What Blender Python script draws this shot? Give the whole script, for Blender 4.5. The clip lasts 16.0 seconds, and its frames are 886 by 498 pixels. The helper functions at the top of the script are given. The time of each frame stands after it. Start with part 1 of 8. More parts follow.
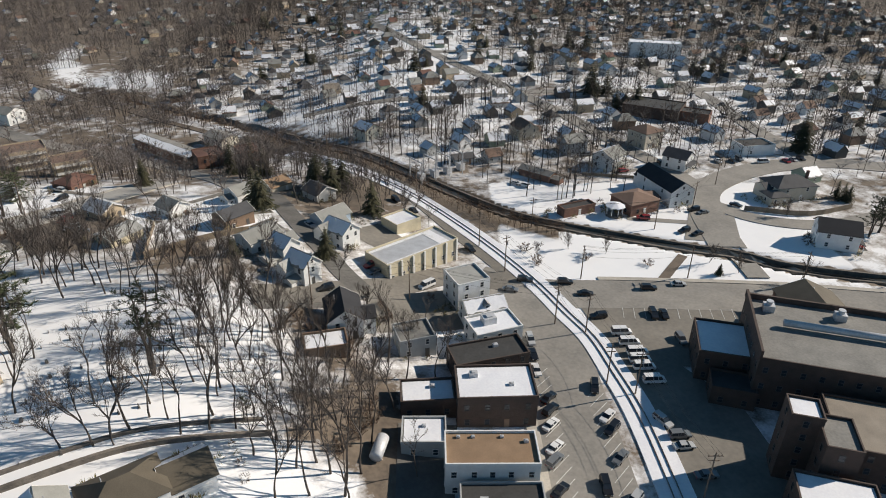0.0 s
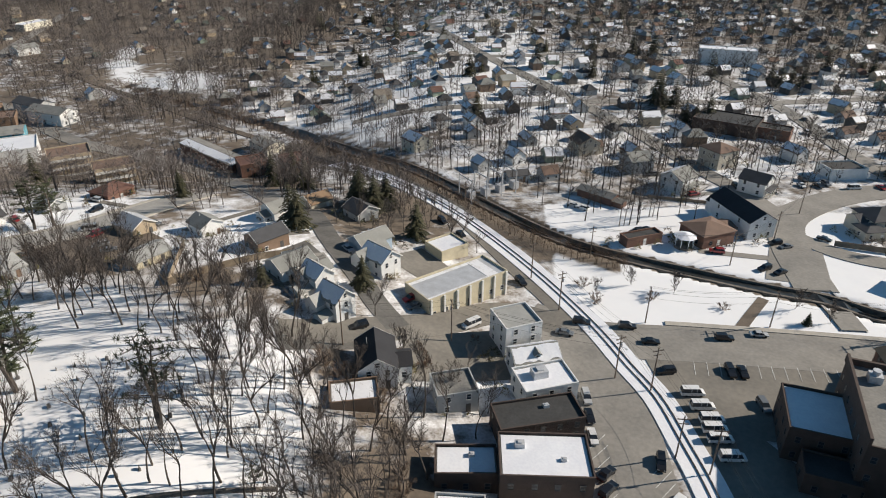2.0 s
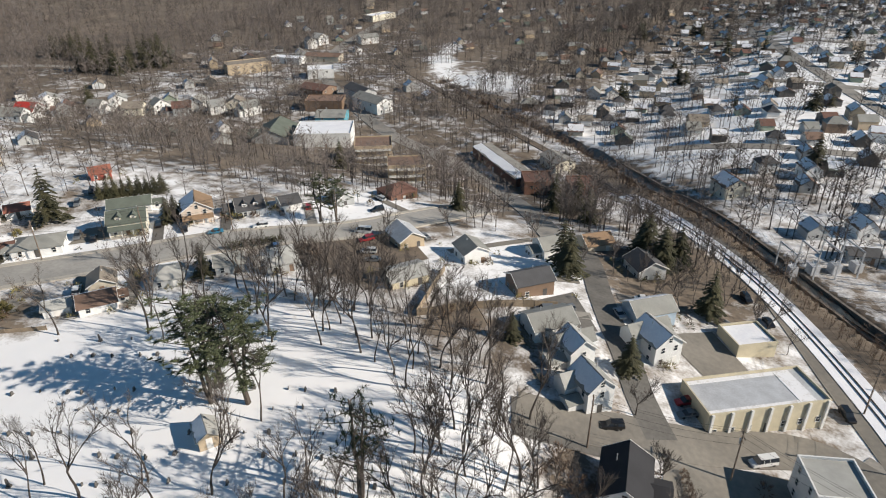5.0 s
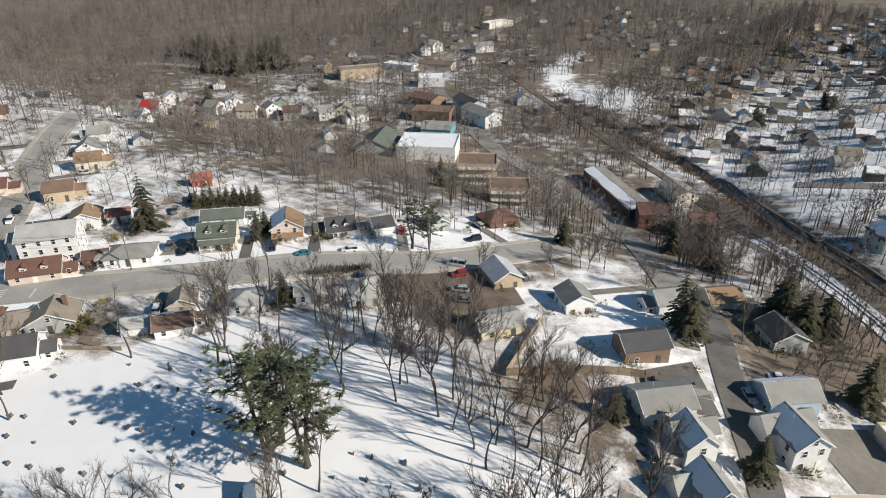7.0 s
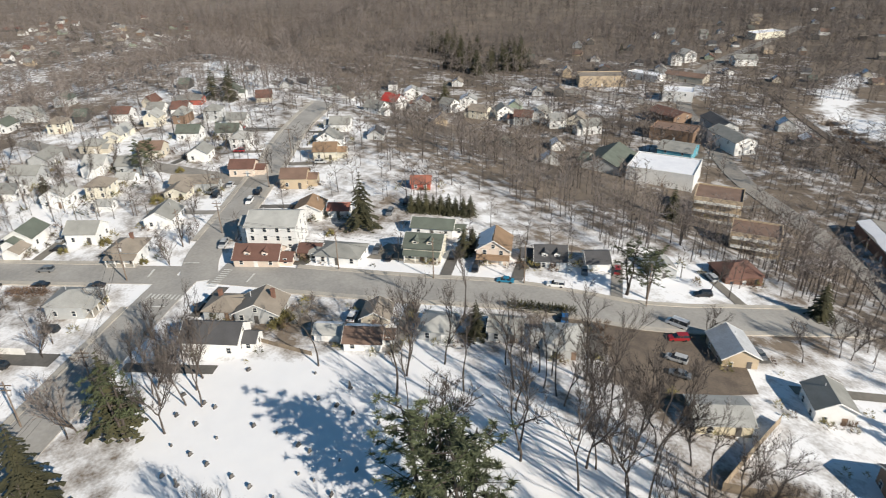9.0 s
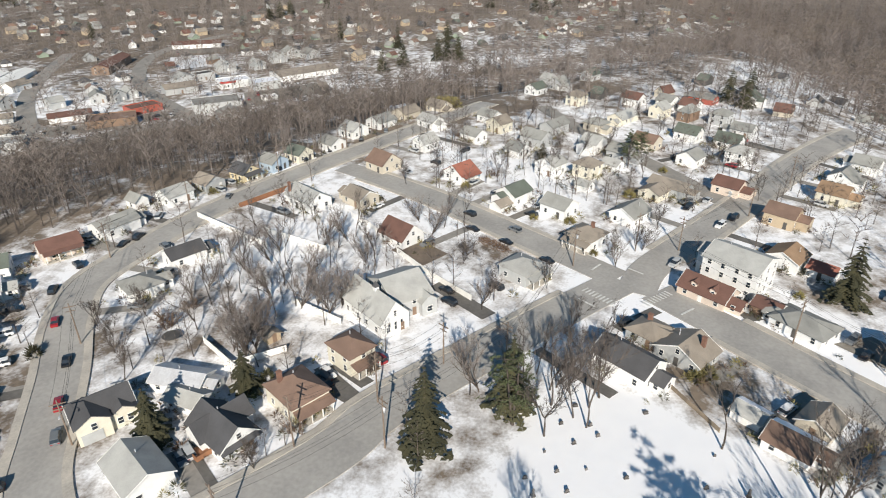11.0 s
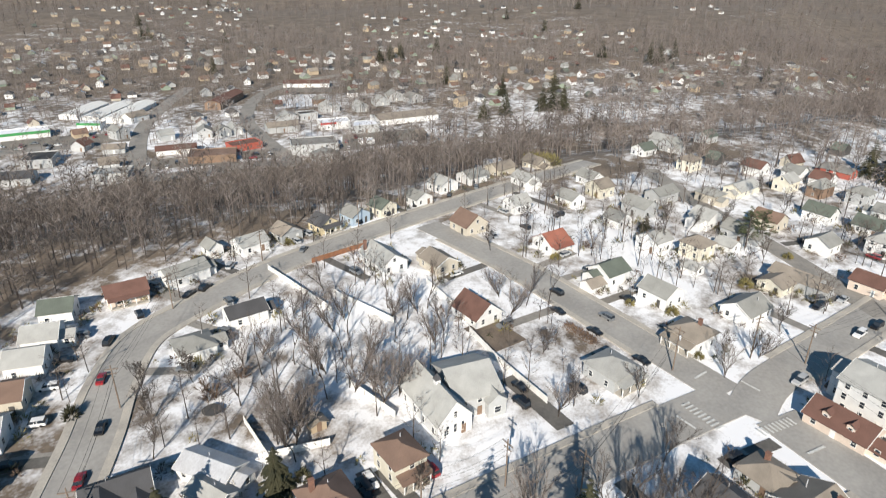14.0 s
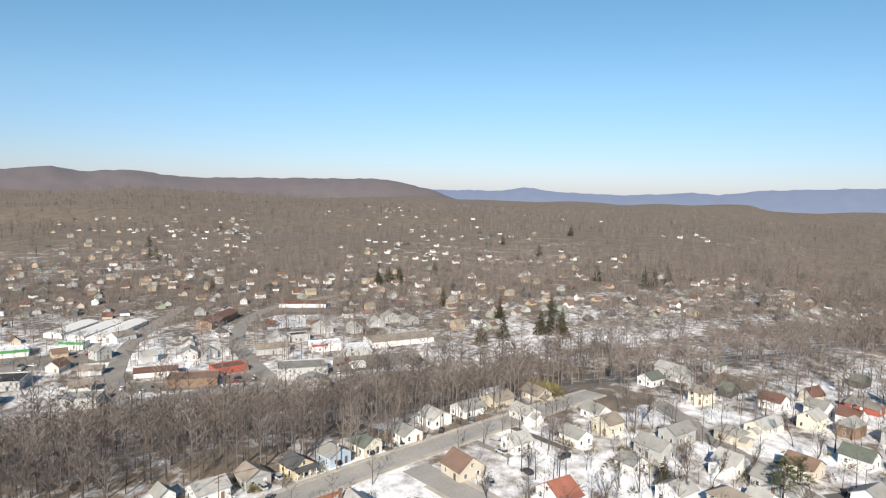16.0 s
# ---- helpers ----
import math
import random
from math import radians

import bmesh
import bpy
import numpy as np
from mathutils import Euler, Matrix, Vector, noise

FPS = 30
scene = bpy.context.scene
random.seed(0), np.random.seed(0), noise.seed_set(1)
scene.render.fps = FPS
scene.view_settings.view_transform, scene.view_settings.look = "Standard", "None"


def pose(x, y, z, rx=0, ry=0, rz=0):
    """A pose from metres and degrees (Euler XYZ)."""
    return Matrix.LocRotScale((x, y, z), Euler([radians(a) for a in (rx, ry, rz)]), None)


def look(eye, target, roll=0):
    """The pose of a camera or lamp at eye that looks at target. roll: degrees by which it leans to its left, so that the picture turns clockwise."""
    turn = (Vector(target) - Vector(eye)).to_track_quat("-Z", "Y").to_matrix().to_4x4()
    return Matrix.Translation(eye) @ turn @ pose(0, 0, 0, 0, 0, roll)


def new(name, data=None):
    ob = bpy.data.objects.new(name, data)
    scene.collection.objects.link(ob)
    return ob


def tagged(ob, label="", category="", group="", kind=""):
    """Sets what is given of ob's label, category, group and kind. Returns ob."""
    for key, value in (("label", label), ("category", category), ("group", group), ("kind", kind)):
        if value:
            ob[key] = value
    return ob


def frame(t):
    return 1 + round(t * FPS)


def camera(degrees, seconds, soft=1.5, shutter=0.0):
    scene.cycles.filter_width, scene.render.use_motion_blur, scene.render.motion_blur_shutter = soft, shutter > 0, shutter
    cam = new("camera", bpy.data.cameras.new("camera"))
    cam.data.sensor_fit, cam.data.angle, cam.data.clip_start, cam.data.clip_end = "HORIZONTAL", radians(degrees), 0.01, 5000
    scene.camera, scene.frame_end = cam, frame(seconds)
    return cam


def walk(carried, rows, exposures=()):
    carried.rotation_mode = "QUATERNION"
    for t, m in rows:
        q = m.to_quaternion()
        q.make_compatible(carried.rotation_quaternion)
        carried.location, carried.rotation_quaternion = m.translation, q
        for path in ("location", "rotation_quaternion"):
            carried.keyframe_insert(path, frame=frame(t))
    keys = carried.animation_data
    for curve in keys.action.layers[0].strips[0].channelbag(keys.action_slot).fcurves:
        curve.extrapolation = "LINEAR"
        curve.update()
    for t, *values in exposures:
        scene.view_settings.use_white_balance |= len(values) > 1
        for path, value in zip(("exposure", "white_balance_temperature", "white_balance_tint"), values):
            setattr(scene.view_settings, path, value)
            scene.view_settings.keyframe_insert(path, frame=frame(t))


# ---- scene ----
cam = camera(68.9, 16.0, soft=0.95, shutter=0.25)
PATH = [
    (0, (-0.037, -0.005, 75.969), (0.001, 1.761, 75.031), 0.7),
    (0.5, (0.277, 4.509, 75.887), (0.285, 6.275, 74.948), 0.7),
    (1, (0.519, 9.07, 75.78), (0.492, 10.835, 74.84), 0.6),
    (1.5, (0.659, 13.556, 75.732), (0.594, 15.32, 74.792), 0.4),
    (2, (0.592, 18.121, 75.698), (0.474, 19.881, 74.756), 0.4),
    (2.5, (0.183, 22.647, 75.581), (-0.07, 24.393, 74.638), 0.3),
    (3, (-0.521, 27.116, 75.49), (-0.926, 28.833, 74.547), 0.1),
    (3.5, (-1.542, 31.454, 75.506), (-2.087, 33.131, 74.562), -0.1),
    (4, (-2.906, 35.812, 75.482), (-3.582, 37.441, 74.539), -0.2),
    (4.5, (-4.657, 39.96, 75.436), (-5.457, 41.533, 74.495), -0.3),
    (5, (-6.715, 44.047, 75.292), (-7.621, 45.563, 74.353), -0.4),
    (5.2, (-7.534, 45.676, 75.299), (-8.475, 47.17, 74.36), -0.4),
    (7.3, (-17.755, 61.108, 75.213), (-18.943, 62.425, 74.288), -0.8),
    (7.5, (-19.012, 62.409, 75.199), (-20.218, 63.709, 74.273), -0.9),
    (8, (-22.116, 65.514, 75.224), (-23.408, 66.732, 74.302), -0.9),
    (8.5, (-25.339, 68.336, 75.445), (-26.78, 69.372, 74.524), -1.1),
    (9, (-28.448, 70.469, 75.764), (-30.015, 71.306, 74.845), -1.3),
    (9.5, (-31.596, 71.745, 76.499), (-33.247, 72.403, 75.583), -1.4),
    (9.6, (-32.259, 71.938, 76.64), (-33.943, 72.527, 75.736), -1.9),
    (10, (-34.915, 72.187, 77.377), (-36.69, 72.353, 76.47), -1.9),
    (10.2, (-36.229, 72.307, 77.632), (-38.013, 72.257, 76.728), -1.9),
    (12.3, (-48.195, 72.514, 78.444), (-49.839, 71.89, 77.492), 0.4),
    (12.5, (-49.513, 72.463, 78.474), (-51.144, 71.806, 77.521), 0.4),
    (13, (-53.063, 71.72, 78.498), (-54.668, 71.006, 77.543), 0.3),
    (13.5, (-56.816, 70.865, 78.697), (-58.418, 70.136, 77.747), 0.3),
    (14, (-60.705, 69.872, 78.838), (-62.359, 69.117, 78.005), 0.5),
    (14.5, (-64.727, 68.699, 78.863), (-66.438, 67.916, 78.188), 0.6),
    (15, (-68.747, 67.506, 78.861), (-70.505, 66.701, 78.348), 0.8),
    (15.5, (-72.685, 66.238, 78.901), (-74.475, 65.416, 78.556), 1.0),
    (16, (-76.743, 64.948, 78.624), (-78.551, 64.115, 78.43), 1.1),
]
walk(cam, [(t, look(eye, target, roll)) for t, eye, target, roll in PATH], exposures=[(0, 0.14, 6650, 12), (2.5, 0.19, 6650, 12), (5, 0.27, 6600, 12), (7.5, 0.31, 6500, 11), (9, 0.37, 6550, 11), (12.5, 0.42, 6360, 11), (14.5, 0.5, 6450, 12), (16, 0.6, 6600, 13)])

# ---- world, sun, exposure ----
SUN_DIR = Vector((math.cos(radians(15)) * math.cos(radians(29)), math.sin(radians(15)) * math.cos(radians(29)), math.sin(radians(29))))
world = bpy.data.worlds.new("sky")
scene.world = world
world.use_nodes = True
wn = world.node_tree.nodes
sky = wn.new("ShaderNodeTexSky")
sky.sky_type, sky.sun_disc = "NISHITA", False
sky.sun_elevation = math.asin(SUN_DIR.z)
sky.sun_rotation = math.atan2(SUN_DIR.x, SUN_DIR.y)
sky.altitude, sky.air_density, sky.dust_density, sky.ozone_density = 100, 1.0, 0.1, 2.5
tint = wn.new("ShaderNodeMix")
tint.data_type, tint.blend_type = "RGBA", "MULTIPLY"
tint.inputs[0].default_value = 1.0
world.node_tree.links.new(sky.outputs[0], tint.inputs[6])
# clear winter air: the tint runs smoothly from the horizon to the zenith
where, parts_, air = wn.new("ShaderNodeTexCoord"), wn.new("ShaderNodeSeparateXYZ"), wn.new("ShaderNodeValToRGB")
world.node_tree.links.new(where.outputs["Generated"], parts_.inputs[0])
world.node_tree.links.new(parts_.outputs["Z"], air.inputs["Fac"])
air.color_ramp.elements[0].position, air.color_ramp.elements[0].color = 0.0, (0.88, 1.03, 1.56, 1)
air.color_ramp.elements[1].position, air.color_ramp.elements[1].color = 0.4, (0.97, 1.62, 1.56, 1)
air.color_ramp.elements.new(1.0).color = (0.42, 0.62, 0.75, 1)
haze_stop = air.color_ramp.elements.new(0.14)
haze_stop.color = (1.1, 1.4, 1.57, 1)
world.node_tree.links.new(air.outputs["Color"], tint.inputs[7])
world.node_tree.links.new(tint.outputs[2], wn["Background"].inputs[0])
wn["Background"].inputs[1].default_value = 0.05
sun = new("sun", bpy.data.lights.new("sun", "SUN"))
sun.data.energy, sun.data.angle, sun.data.color = 5.0, radians(0.53), (1.0, 0.92, 0.79)
sun.matrix_world = look((0, 0, 300), Vector((0, 0, 300)) - SUN_DIR)


# ---- materials ----
def material(name, a, b=None, rough=0.8, scale=1.0, fine=12.0, bump=0.15, metal=0.0, vary=0.0, coat=0.0, spread=(0.35, 0.65)):
    """Two tones mixed by a coarse and a fine noise, with bump; vary: brightness change from object to object."""
    m = bpy.data.materials.new(name)
    m.use_nodes = True
    nt = m.node_tree
    n, link = nt.nodes, nt.links.new
    bsdf = n["Principled BSDF"]
    geo = n.new("ShaderNodeNewGeometry")
    n1, n2 = n.new("ShaderNodeTexNoise"), n.new("ShaderNodeTexNoise")
    n1.inputs["Scale"].default_value, n1.inputs["Detail"].default_value = scale, 5
    n2.inputs["Scale"].default_value, n2.inputs["Detail"].default_value = fine, 3
    link(geo.outputs["Position"], n1.inputs["Vector"])
    link(geo.outputs["Position"], n2.inputs["Vector"])
    mixn = n.new("ShaderNodeMath")
    mixn.operation = "MULTIPLY_ADD"
    link(n2.outputs["Fac"], mixn.inputs[0])
    mixn.inputs[1].default_value = 0.4
    scaled = n.new("ShaderNodeMath")
    scaled.operation = "MULTIPLY"
    scaled.inputs[1].default_value = 0.6
    link(n1.outputs["Fac"], scaled.inputs[0])
    link(scaled.outputs[0], mixn.inputs[2])
    ramp = n.new("ShaderNodeValToRGB")
    b = b or tuple(c * 0.72 for c in a)
    ramp.color_ramp.elements[0].position, ramp.color_ramp.elements[1].position = spread
    ramp.color_ramp.elements[0].color, ramp.color_ramp.elements[1].color = (*b, 1), (*a, 1)
    link(mixn.outputs[0], ramp.inputs["Fac"])
    colour = ramp.outputs["Color"]
    if vary:
        info = n.new("ShaderNodeObjectInfo")
        rng = n.new("ShaderNodeMapRange")
        rng.inputs["To Min"].default_value, rng.inputs["To Max"].default_value = 1 - vary, 1 + vary
        link(info.outputs["Random"], rng.inputs["Value"])
        hsv = n.new("ShaderNodeHueSaturation")
        link(rng.outputs["Result"], hsv.inputs["Value"])
        link(colour, hsv.inputs["Color"])
        colour = hsv.outputs["Color"]
    link(colour, bsdf.inputs["Base Color"])
    bsdf.inputs["Roughness"].default_value = rough
    bsdf.inputs["Metallic"].default_value = metal
    bsdf.inputs["Coat Weight"].default_value = coat
    if bump:
        bn = n.new("ShaderNodeBump")
        bn.inputs["Strength"].default_value, bn.inputs["Distance"].default_value = bump, 0.05
        link(n2.outputs["Fac"], bn.inputs["Height"])
        link(bn.outputs["Normal"], bsdf.inputs["Normal"])
    return m


def striped(name, a, b, pitch, rough=0.7, axis="z", vary=0.0):
    """Clapboard or brick courses: thin lines at a true pitch along the object's own axis."""
    m = material(name, a, b, rough, 0.7, 9.0, 0.1, vary=vary)
    nt = m.node_tree
    n, link = nt.nodes, nt.links.new
    tex = n.new("ShaderNodeTexCoord")
    wave = n.new("ShaderNodeTexWave")
    wave.bands_direction = axis.upper()
    wave.wave_profile = "SAW"
    wave.inputs["Scale"].default_value = 0.314 / pitch
    link(tex.outputs["Object"], wave.inputs["Vector"])
    bn = n.new("ShaderNodeBump")
    bn.inputs["Strength"].default_value, bn.inputs["Distance"].default_value = 0.6, 0.03
    link(wave.outputs["Fac"], bn.inputs["Height"])
    link(bn.outputs["Normal"], n["Principled BSDF"].inputs["Normal"])
    return m


M = {}
M["snow"] = material("snow", (0.86, 0.87, 0.9), (0.74, 0.75, 0.8), 0.6, 0.25, 2.0, 0.35)
M["packed_snow"] = material("packed_snow", (0.8, 0.8, 0.82), (0.45, 0.42, 0.38), 0.7, 0.5, 3.0, 0.35, spread=(0.3, 0.5))
M["asphalt"] = material("asphalt", (0.31, 0.29, 0.262), (0.2, 0.19, 0.175), 0.9, 0.12, 1.3, 0.1)
M["asphalt_salted"] = material("asphalt_salted", (0.385, 0.37, 0.345), (0.275, 0.265, 0.25), 0.9, 0.12, 1.3, 0.1)
M["asphalt_lot"] = material("asphalt_lot", (0.24, 0.22, 0.19), (0.15, 0.14, 0.125), 0.9, 0.1, 1.0, 0.1)
M["asphalt_dark"] = material("asphalt_dark", (0.15, 0.142, 0.132), (0.09, 0.086, 0.08), 0.9, 0.2, 1.3, 0.1)
M["concrete"] = material("concrete", (0.5, 0.46, 0.4), (0.33, 0.31, 0.28), 0.9, 0.3, 3.0, 0.1)
M["paint_line"] = material("paint_line", (0.72, 0.72, 0.7), (0.45, 0.45, 0.43), 0.7, 1.5, 8.0, 0.0)
M["paint_yellow"] = material("paint_yellow", (0.55, 0.42, 0.12), (0.35, 0.28, 0.12), 0.7, 1.5, 8.0, 0.0)
M["earth"] = material("earth", (0.19, 0.15, 0.115), (0.1, 0.08, 0.065), 0.95, 0.3, 3.0, 0.4)
M["stone"] = material("stone", (0.22, 0.19, 0.16), (0.09, 0.08, 0.07), 0.9, 0.6, 4.0, 0.5)
M["water"] = material("water", (0.04, 0.042, 0.04), (0.02, 0.022, 0.022), 0.35, 0.4, 2.0, 0.1)
M["steel"] = material("steel", (0.28, 0.25, 0.22), (0.16, 0.12, 0.1), 0.4, 2.0, 8.0, 0.0, metal=0.7)
M["tie"] = material("tie", (0.13, 0.1, 0.08), None, 0.9, 2.0, 8.0, 0.2)
M["bark"] = material("bark", (0.085, 0.068, 0.056), (0.04, 0.032, 0.027), 0.9, 0.8, 6.0, 0.3, vary=0.2)
M["twig"] = material("twig", (0.135, 0.112, 0.098), (0.065, 0.054, 0.048), 0.9, 0.08, 1.0, 0.0, vary=0.2)
M["twig_pale"] = material("twig_pale", (0.25, 0.215, 0.195), (0.145, 0.125, 0.114), 0.9, 0.08, 1.0, 0.0)
M["twig_far"] = material("twig_far", (0.225, 0.192, 0.176), (0.115, 0.097, 0.09), 0.9, 0.02, 0.25, 0.0)
M["needle"] = material("needle", (0.085, 0.078, 0.038), (0.026, 0.029, 0.015), 0.8, 0.4, 4.0, 0.0, vary=0.25)
M["pine"] = material("pine", (0.095, 0.112, 0.05), (0.038, 0.047, 0.024), 0.8, 0.4, 4.0, 0.0, vary=0.2)
M["shrub"] = material("shrub", (0.24, 0.2, 0.075), (0.1, 0.095, 0.04), 0.85, 0.6, 5.0, 0.0, vary=0.3)
M["brush"] = material("brush", (0.19, 0.128, 0.09), (0.095, 0.066, 0.048), 0.9, 0.4, 4.0, 0.0, vary=0.2)
M["wood"] = material("wood", (0.3, 0.24, 0.17), (0.19, 0.15, 0.11), 0.85, 1.0, 10.0, 0.2, vary=0.2)
M["pole"] = material("pole", (0.22, 0.17, 0.13), (0.13, 0.1, 0.08), 0.9, 1.0, 8.0, 0.2)
M["wire"] = material("wire", (0.03, 0.03, 0.03), None, 0.6, 1.0, 8.0, 0.0)
M["granite"] = material("granite", (0.15, 0.14, 0.132), (0.07, 0.066, 0.062), 0.7, 1.5, 12.0, 0.1, vary=0.45)
M["glass"] = material("glass", (0.035, 0.045, 0.06), (0.02, 0.025, 0.03), 0.08, 1.0, 5.0, 0.0)
M["trim"] = material("trim", (0.8, 0.79, 0.76), (0.66, 0.65, 0.62), 0.6, 1.0, 6.0, 0.0)
M["metal_roof"] = material("metal_roof", (0.62, 0.63, 0.65), (0.45, 0.45, 0.46), 0.5, 0.4, 3.0, 0.05, metal=0.2)
M["flat_roof"] = material("flat_roof", (0.27, 0.26, 0.24), (0.17, 0.165, 0.155), 0.9, 0.25, 2.0, 0.1)
M["tar_roof"] = material("tar_roof", (0.06, 0.06, 0.06), (0.035, 0.035, 0.035), 0.85, 0.3, 2.0, 0.1)
for key, tone in dict(white=(0.78, 0.78, 0.77), cream=(0.7, 0.66, 0.55), beige=(0.56, 0.51, 0.42), grey=(0.45, 0.46, 0.46), blue=(0.42, 0.52, 0.62),
                      yellow=(0.68, 0.58, 0.38), brown=(0.24, 0.16, 0.11), green=(0.3, 0.36, 0.28), red=(0.4, 0.1, 0.07), peach=(0.7, 0.59, 0.5),
                      teal=(0.12, 0.38, 0.48), dark=(0.09, 0.085, 0.08), tan=(0.5, 0.4, 0.28)).items():
    M["wall_" + key] = striped("siding_" + key, tone, tuple(c * 0.84 for c in tone), 0.16, 0.65, vary=0.05)
M["brick"] = striped("brick", (0.25, 0.13, 0.09), (0.15, 0.085, 0.065), 0.075, 0.9)
M["dark_brick"] = striped("dark_brick", (0.095, 0.066, 0.055), (0.06, 0.043, 0.036), 0.075, 0.9)
M["stucco"] = material("stucco", (0.62, 0.55, 0.4), (0.5, 0.44, 0.32), 0.9, 0.5, 6.0, 0.15)
for key, tone in dict(umber=(0.13, 0.11, 0.082), grey=(0.3, 0.3, 0.28), dark=(0.085, 0.085, 0.09), brown=(0.22, 0.145, 0.11), tan=(0.3, 0.26, 0.215), red=(0.34, 0.13, 0.09),
                      black=(0.035, 0.035, 0.04), green=(0.13, 0.15, 0.125), light=(0.42, 0.42, 0.4), orange=(0.3, 0.2, 0.125), maroon=(0.17, 0.09, 0.07)).items():
    M["roof_" + key] = material("shingle_" + key, tone, tuple(c * 0.7 for c in tone), 0.9, 0.35, 7.0, 0.25, vary=0.1)
for key, tone in dict(white=(0.78, 0.78, 0.78), black=(0.012, 0.012, 0.014), grey=(0.16, 0.17, 0.18), silver=(0.45, 0.46, 0.47), red=(0.3, 0.02, 0.025),
                      blue=(0.03, 0.12, 0.3), teal=(0.02, 0.19, 0.32)).items():
    M["car_" + key] = material("car_paint_" + key, tone, tuple(c * 0.9 for c in tone), 0.3, 0.5, 3.0, 0.0, coat=0.5)
M["tyre"] = material("tyre", (0.02, 0.02, 0.02), None, 0.9, 3.0, 9.0, 0.0)
M["rim"] = material("rim", (0.5, 0.5, 0.5), None, 0.35, 3.0, 9.0, 0.0, metal=0.8)
M["lamp_red"] = material("lamp_red", (0.35, 0.02, 0.02), None, 0.3, 3.0, 9.0, 0.0)
M["lamp_clear"] = material("lamp_clear", (0.7, 0.7, 0.68), None, 0.2, 3.0, 9.0, 0.0)
M["green_sign"] = material("green_paint", (0.06, 0.32, 0.1), None, 0.5, 1.0, 6.0, 0.0)
M["red_paint"] = material("red_paint", (0.5, 0.05, 0.04), None, 0.5, 1.0, 6.0, 0.0)
M["plastic_blue"] = material("plastic_blue", (0.1, 0.3, 0.6), None, 0.4, 1.0, 6.0, 0.0)
M["rust"] = material("rust", (0.3, 0.14, 0.07), (0.2, 0.09, 0.05), 0.9, 1.0, 6.0, 0.1)


def ground_material():
    """Snow over dead grass and leaves; the share of snow is the ground's own attribute, broken up by noise."""
    m = material("snowy_ground", (0.22, 0.175, 0.132), (0.1, 0.08, 0.064), 0.95, 0.06, 0.9, 0.3)
    nt = m.node_tree
    n, link = nt.nodes, nt.links.new
    bsdf = n["Principled BSDF"]
    brown = bsdf.inputs["Base Color"].links[0].from_socket
    at = n.new("ShaderNodeAttribute")
    at.attribute_name = "snow"
    geo = n.new("ShaderNodeNewGeometry")
    big, small, crumb = [n.new("ShaderNodeTexNoise") for _ in range(3)]
    for t, size, detail in ((big, 0.045, 4), (small, 0.22, 4), (crumb, 1.8, 3)):
        t.inputs["Scale"].default_value, t.inputs["Detail"].default_value = size, detail
        link(geo.outputs["Position"], t.inputs["Vector"])
    total = None
    for t, weight in ((big, 0.4), (small, 0.44), (crumb, 0.16)):
        step = n.new("ShaderNodeMath")
        step.operation = "MULTIPLY_ADD"
        link(t.outputs["Fac"], step.inputs[0])
        step.inputs[1].default_value = weight
        step.inputs[2].default_value = 0.0
        if total:
            link(total, step.inputs[2])
        total = step.outputs[0]
    diff = n.new("ShaderNodeMath")
    diff.operation = "SUBTRACT"
    link(at.outputs["Fac"], diff.inputs[0])
    link(total, diff.inputs[1])
    rng = n.new("ShaderNodeMapRange")
    rng.inputs["From Min"].default_value, rng.inputs["From Max"].default_value = -0.09, 0.09
    link(diff.outputs[0], rng.inputs["Value"])
    white = n.new("ShaderNodeMix")
    white.data_type = "RGBA"
    white.inputs[6].default_value, white.inputs[7].default_value = (0.8, 0.81, 0.84, 1), (0.9, 0.9, 0.91, 1)
    link(small.outputs["Fac"], white.inputs[0])
    mix = n.new("ShaderNodeMix")
    mix.data_type = "RGBA"
    link(rng.outputs["Result"], mix.inputs[0])
    link(brown, mix.inputs[6])
    link(white.outputs[2], mix.inputs[7])
    link(mix.outputs[2], bsdf.inputs["Base Color"])
    return m


M["ground"] = ground_material()

# ---- terrain ----
RAIL = [(41, 40), (41.5, 77), (41, 96), (39, 110), (37, 121), (33, 131), (28.5, 143), (22, 157), (14.5, 171), (6, 185), (-4.5, 200), (-15, 213),
        (-34, 234), (-60, 262), (-82, 286), (-106, 308), (-150, 338), (-190, 368), (-230, 396), (-290, 440)]
RIVER = [(160, 140), (125, 147), (100, 154), (88, 161.5), (73, 166.5), (41, 180), (24, 190), (7, 207), (-13, 230), (-28, 247), (-50, 270), (-75, 300), (-97, 323), (-130, 345), (-165, 368), (-195, 388), (-222, 408)]


def smooth(a):
    a = np.clip(a, 0, 1)
    return a * a * (3 - 2 * a)


def line_distance(x, y, pts):
    """Distance from places to a polyline."""
    x, y = np.asarray(x, float), np.asarray(y, float)
    best = np.full(np.broadcast(x, y).shape, 1e9)
    for (ax, ay), (bx, by) in zip(pts, pts[1:]):
        ux, uy = bx - ax, by - ay
        t = np.clip(((x - ax) * ux + (y - ay) * uy) / (ux * ux + uy * uy), 0, 1)
        best = np.minimum(best, np.hypot(x - ax - t * ux, y - ay - t * uy))
    return best


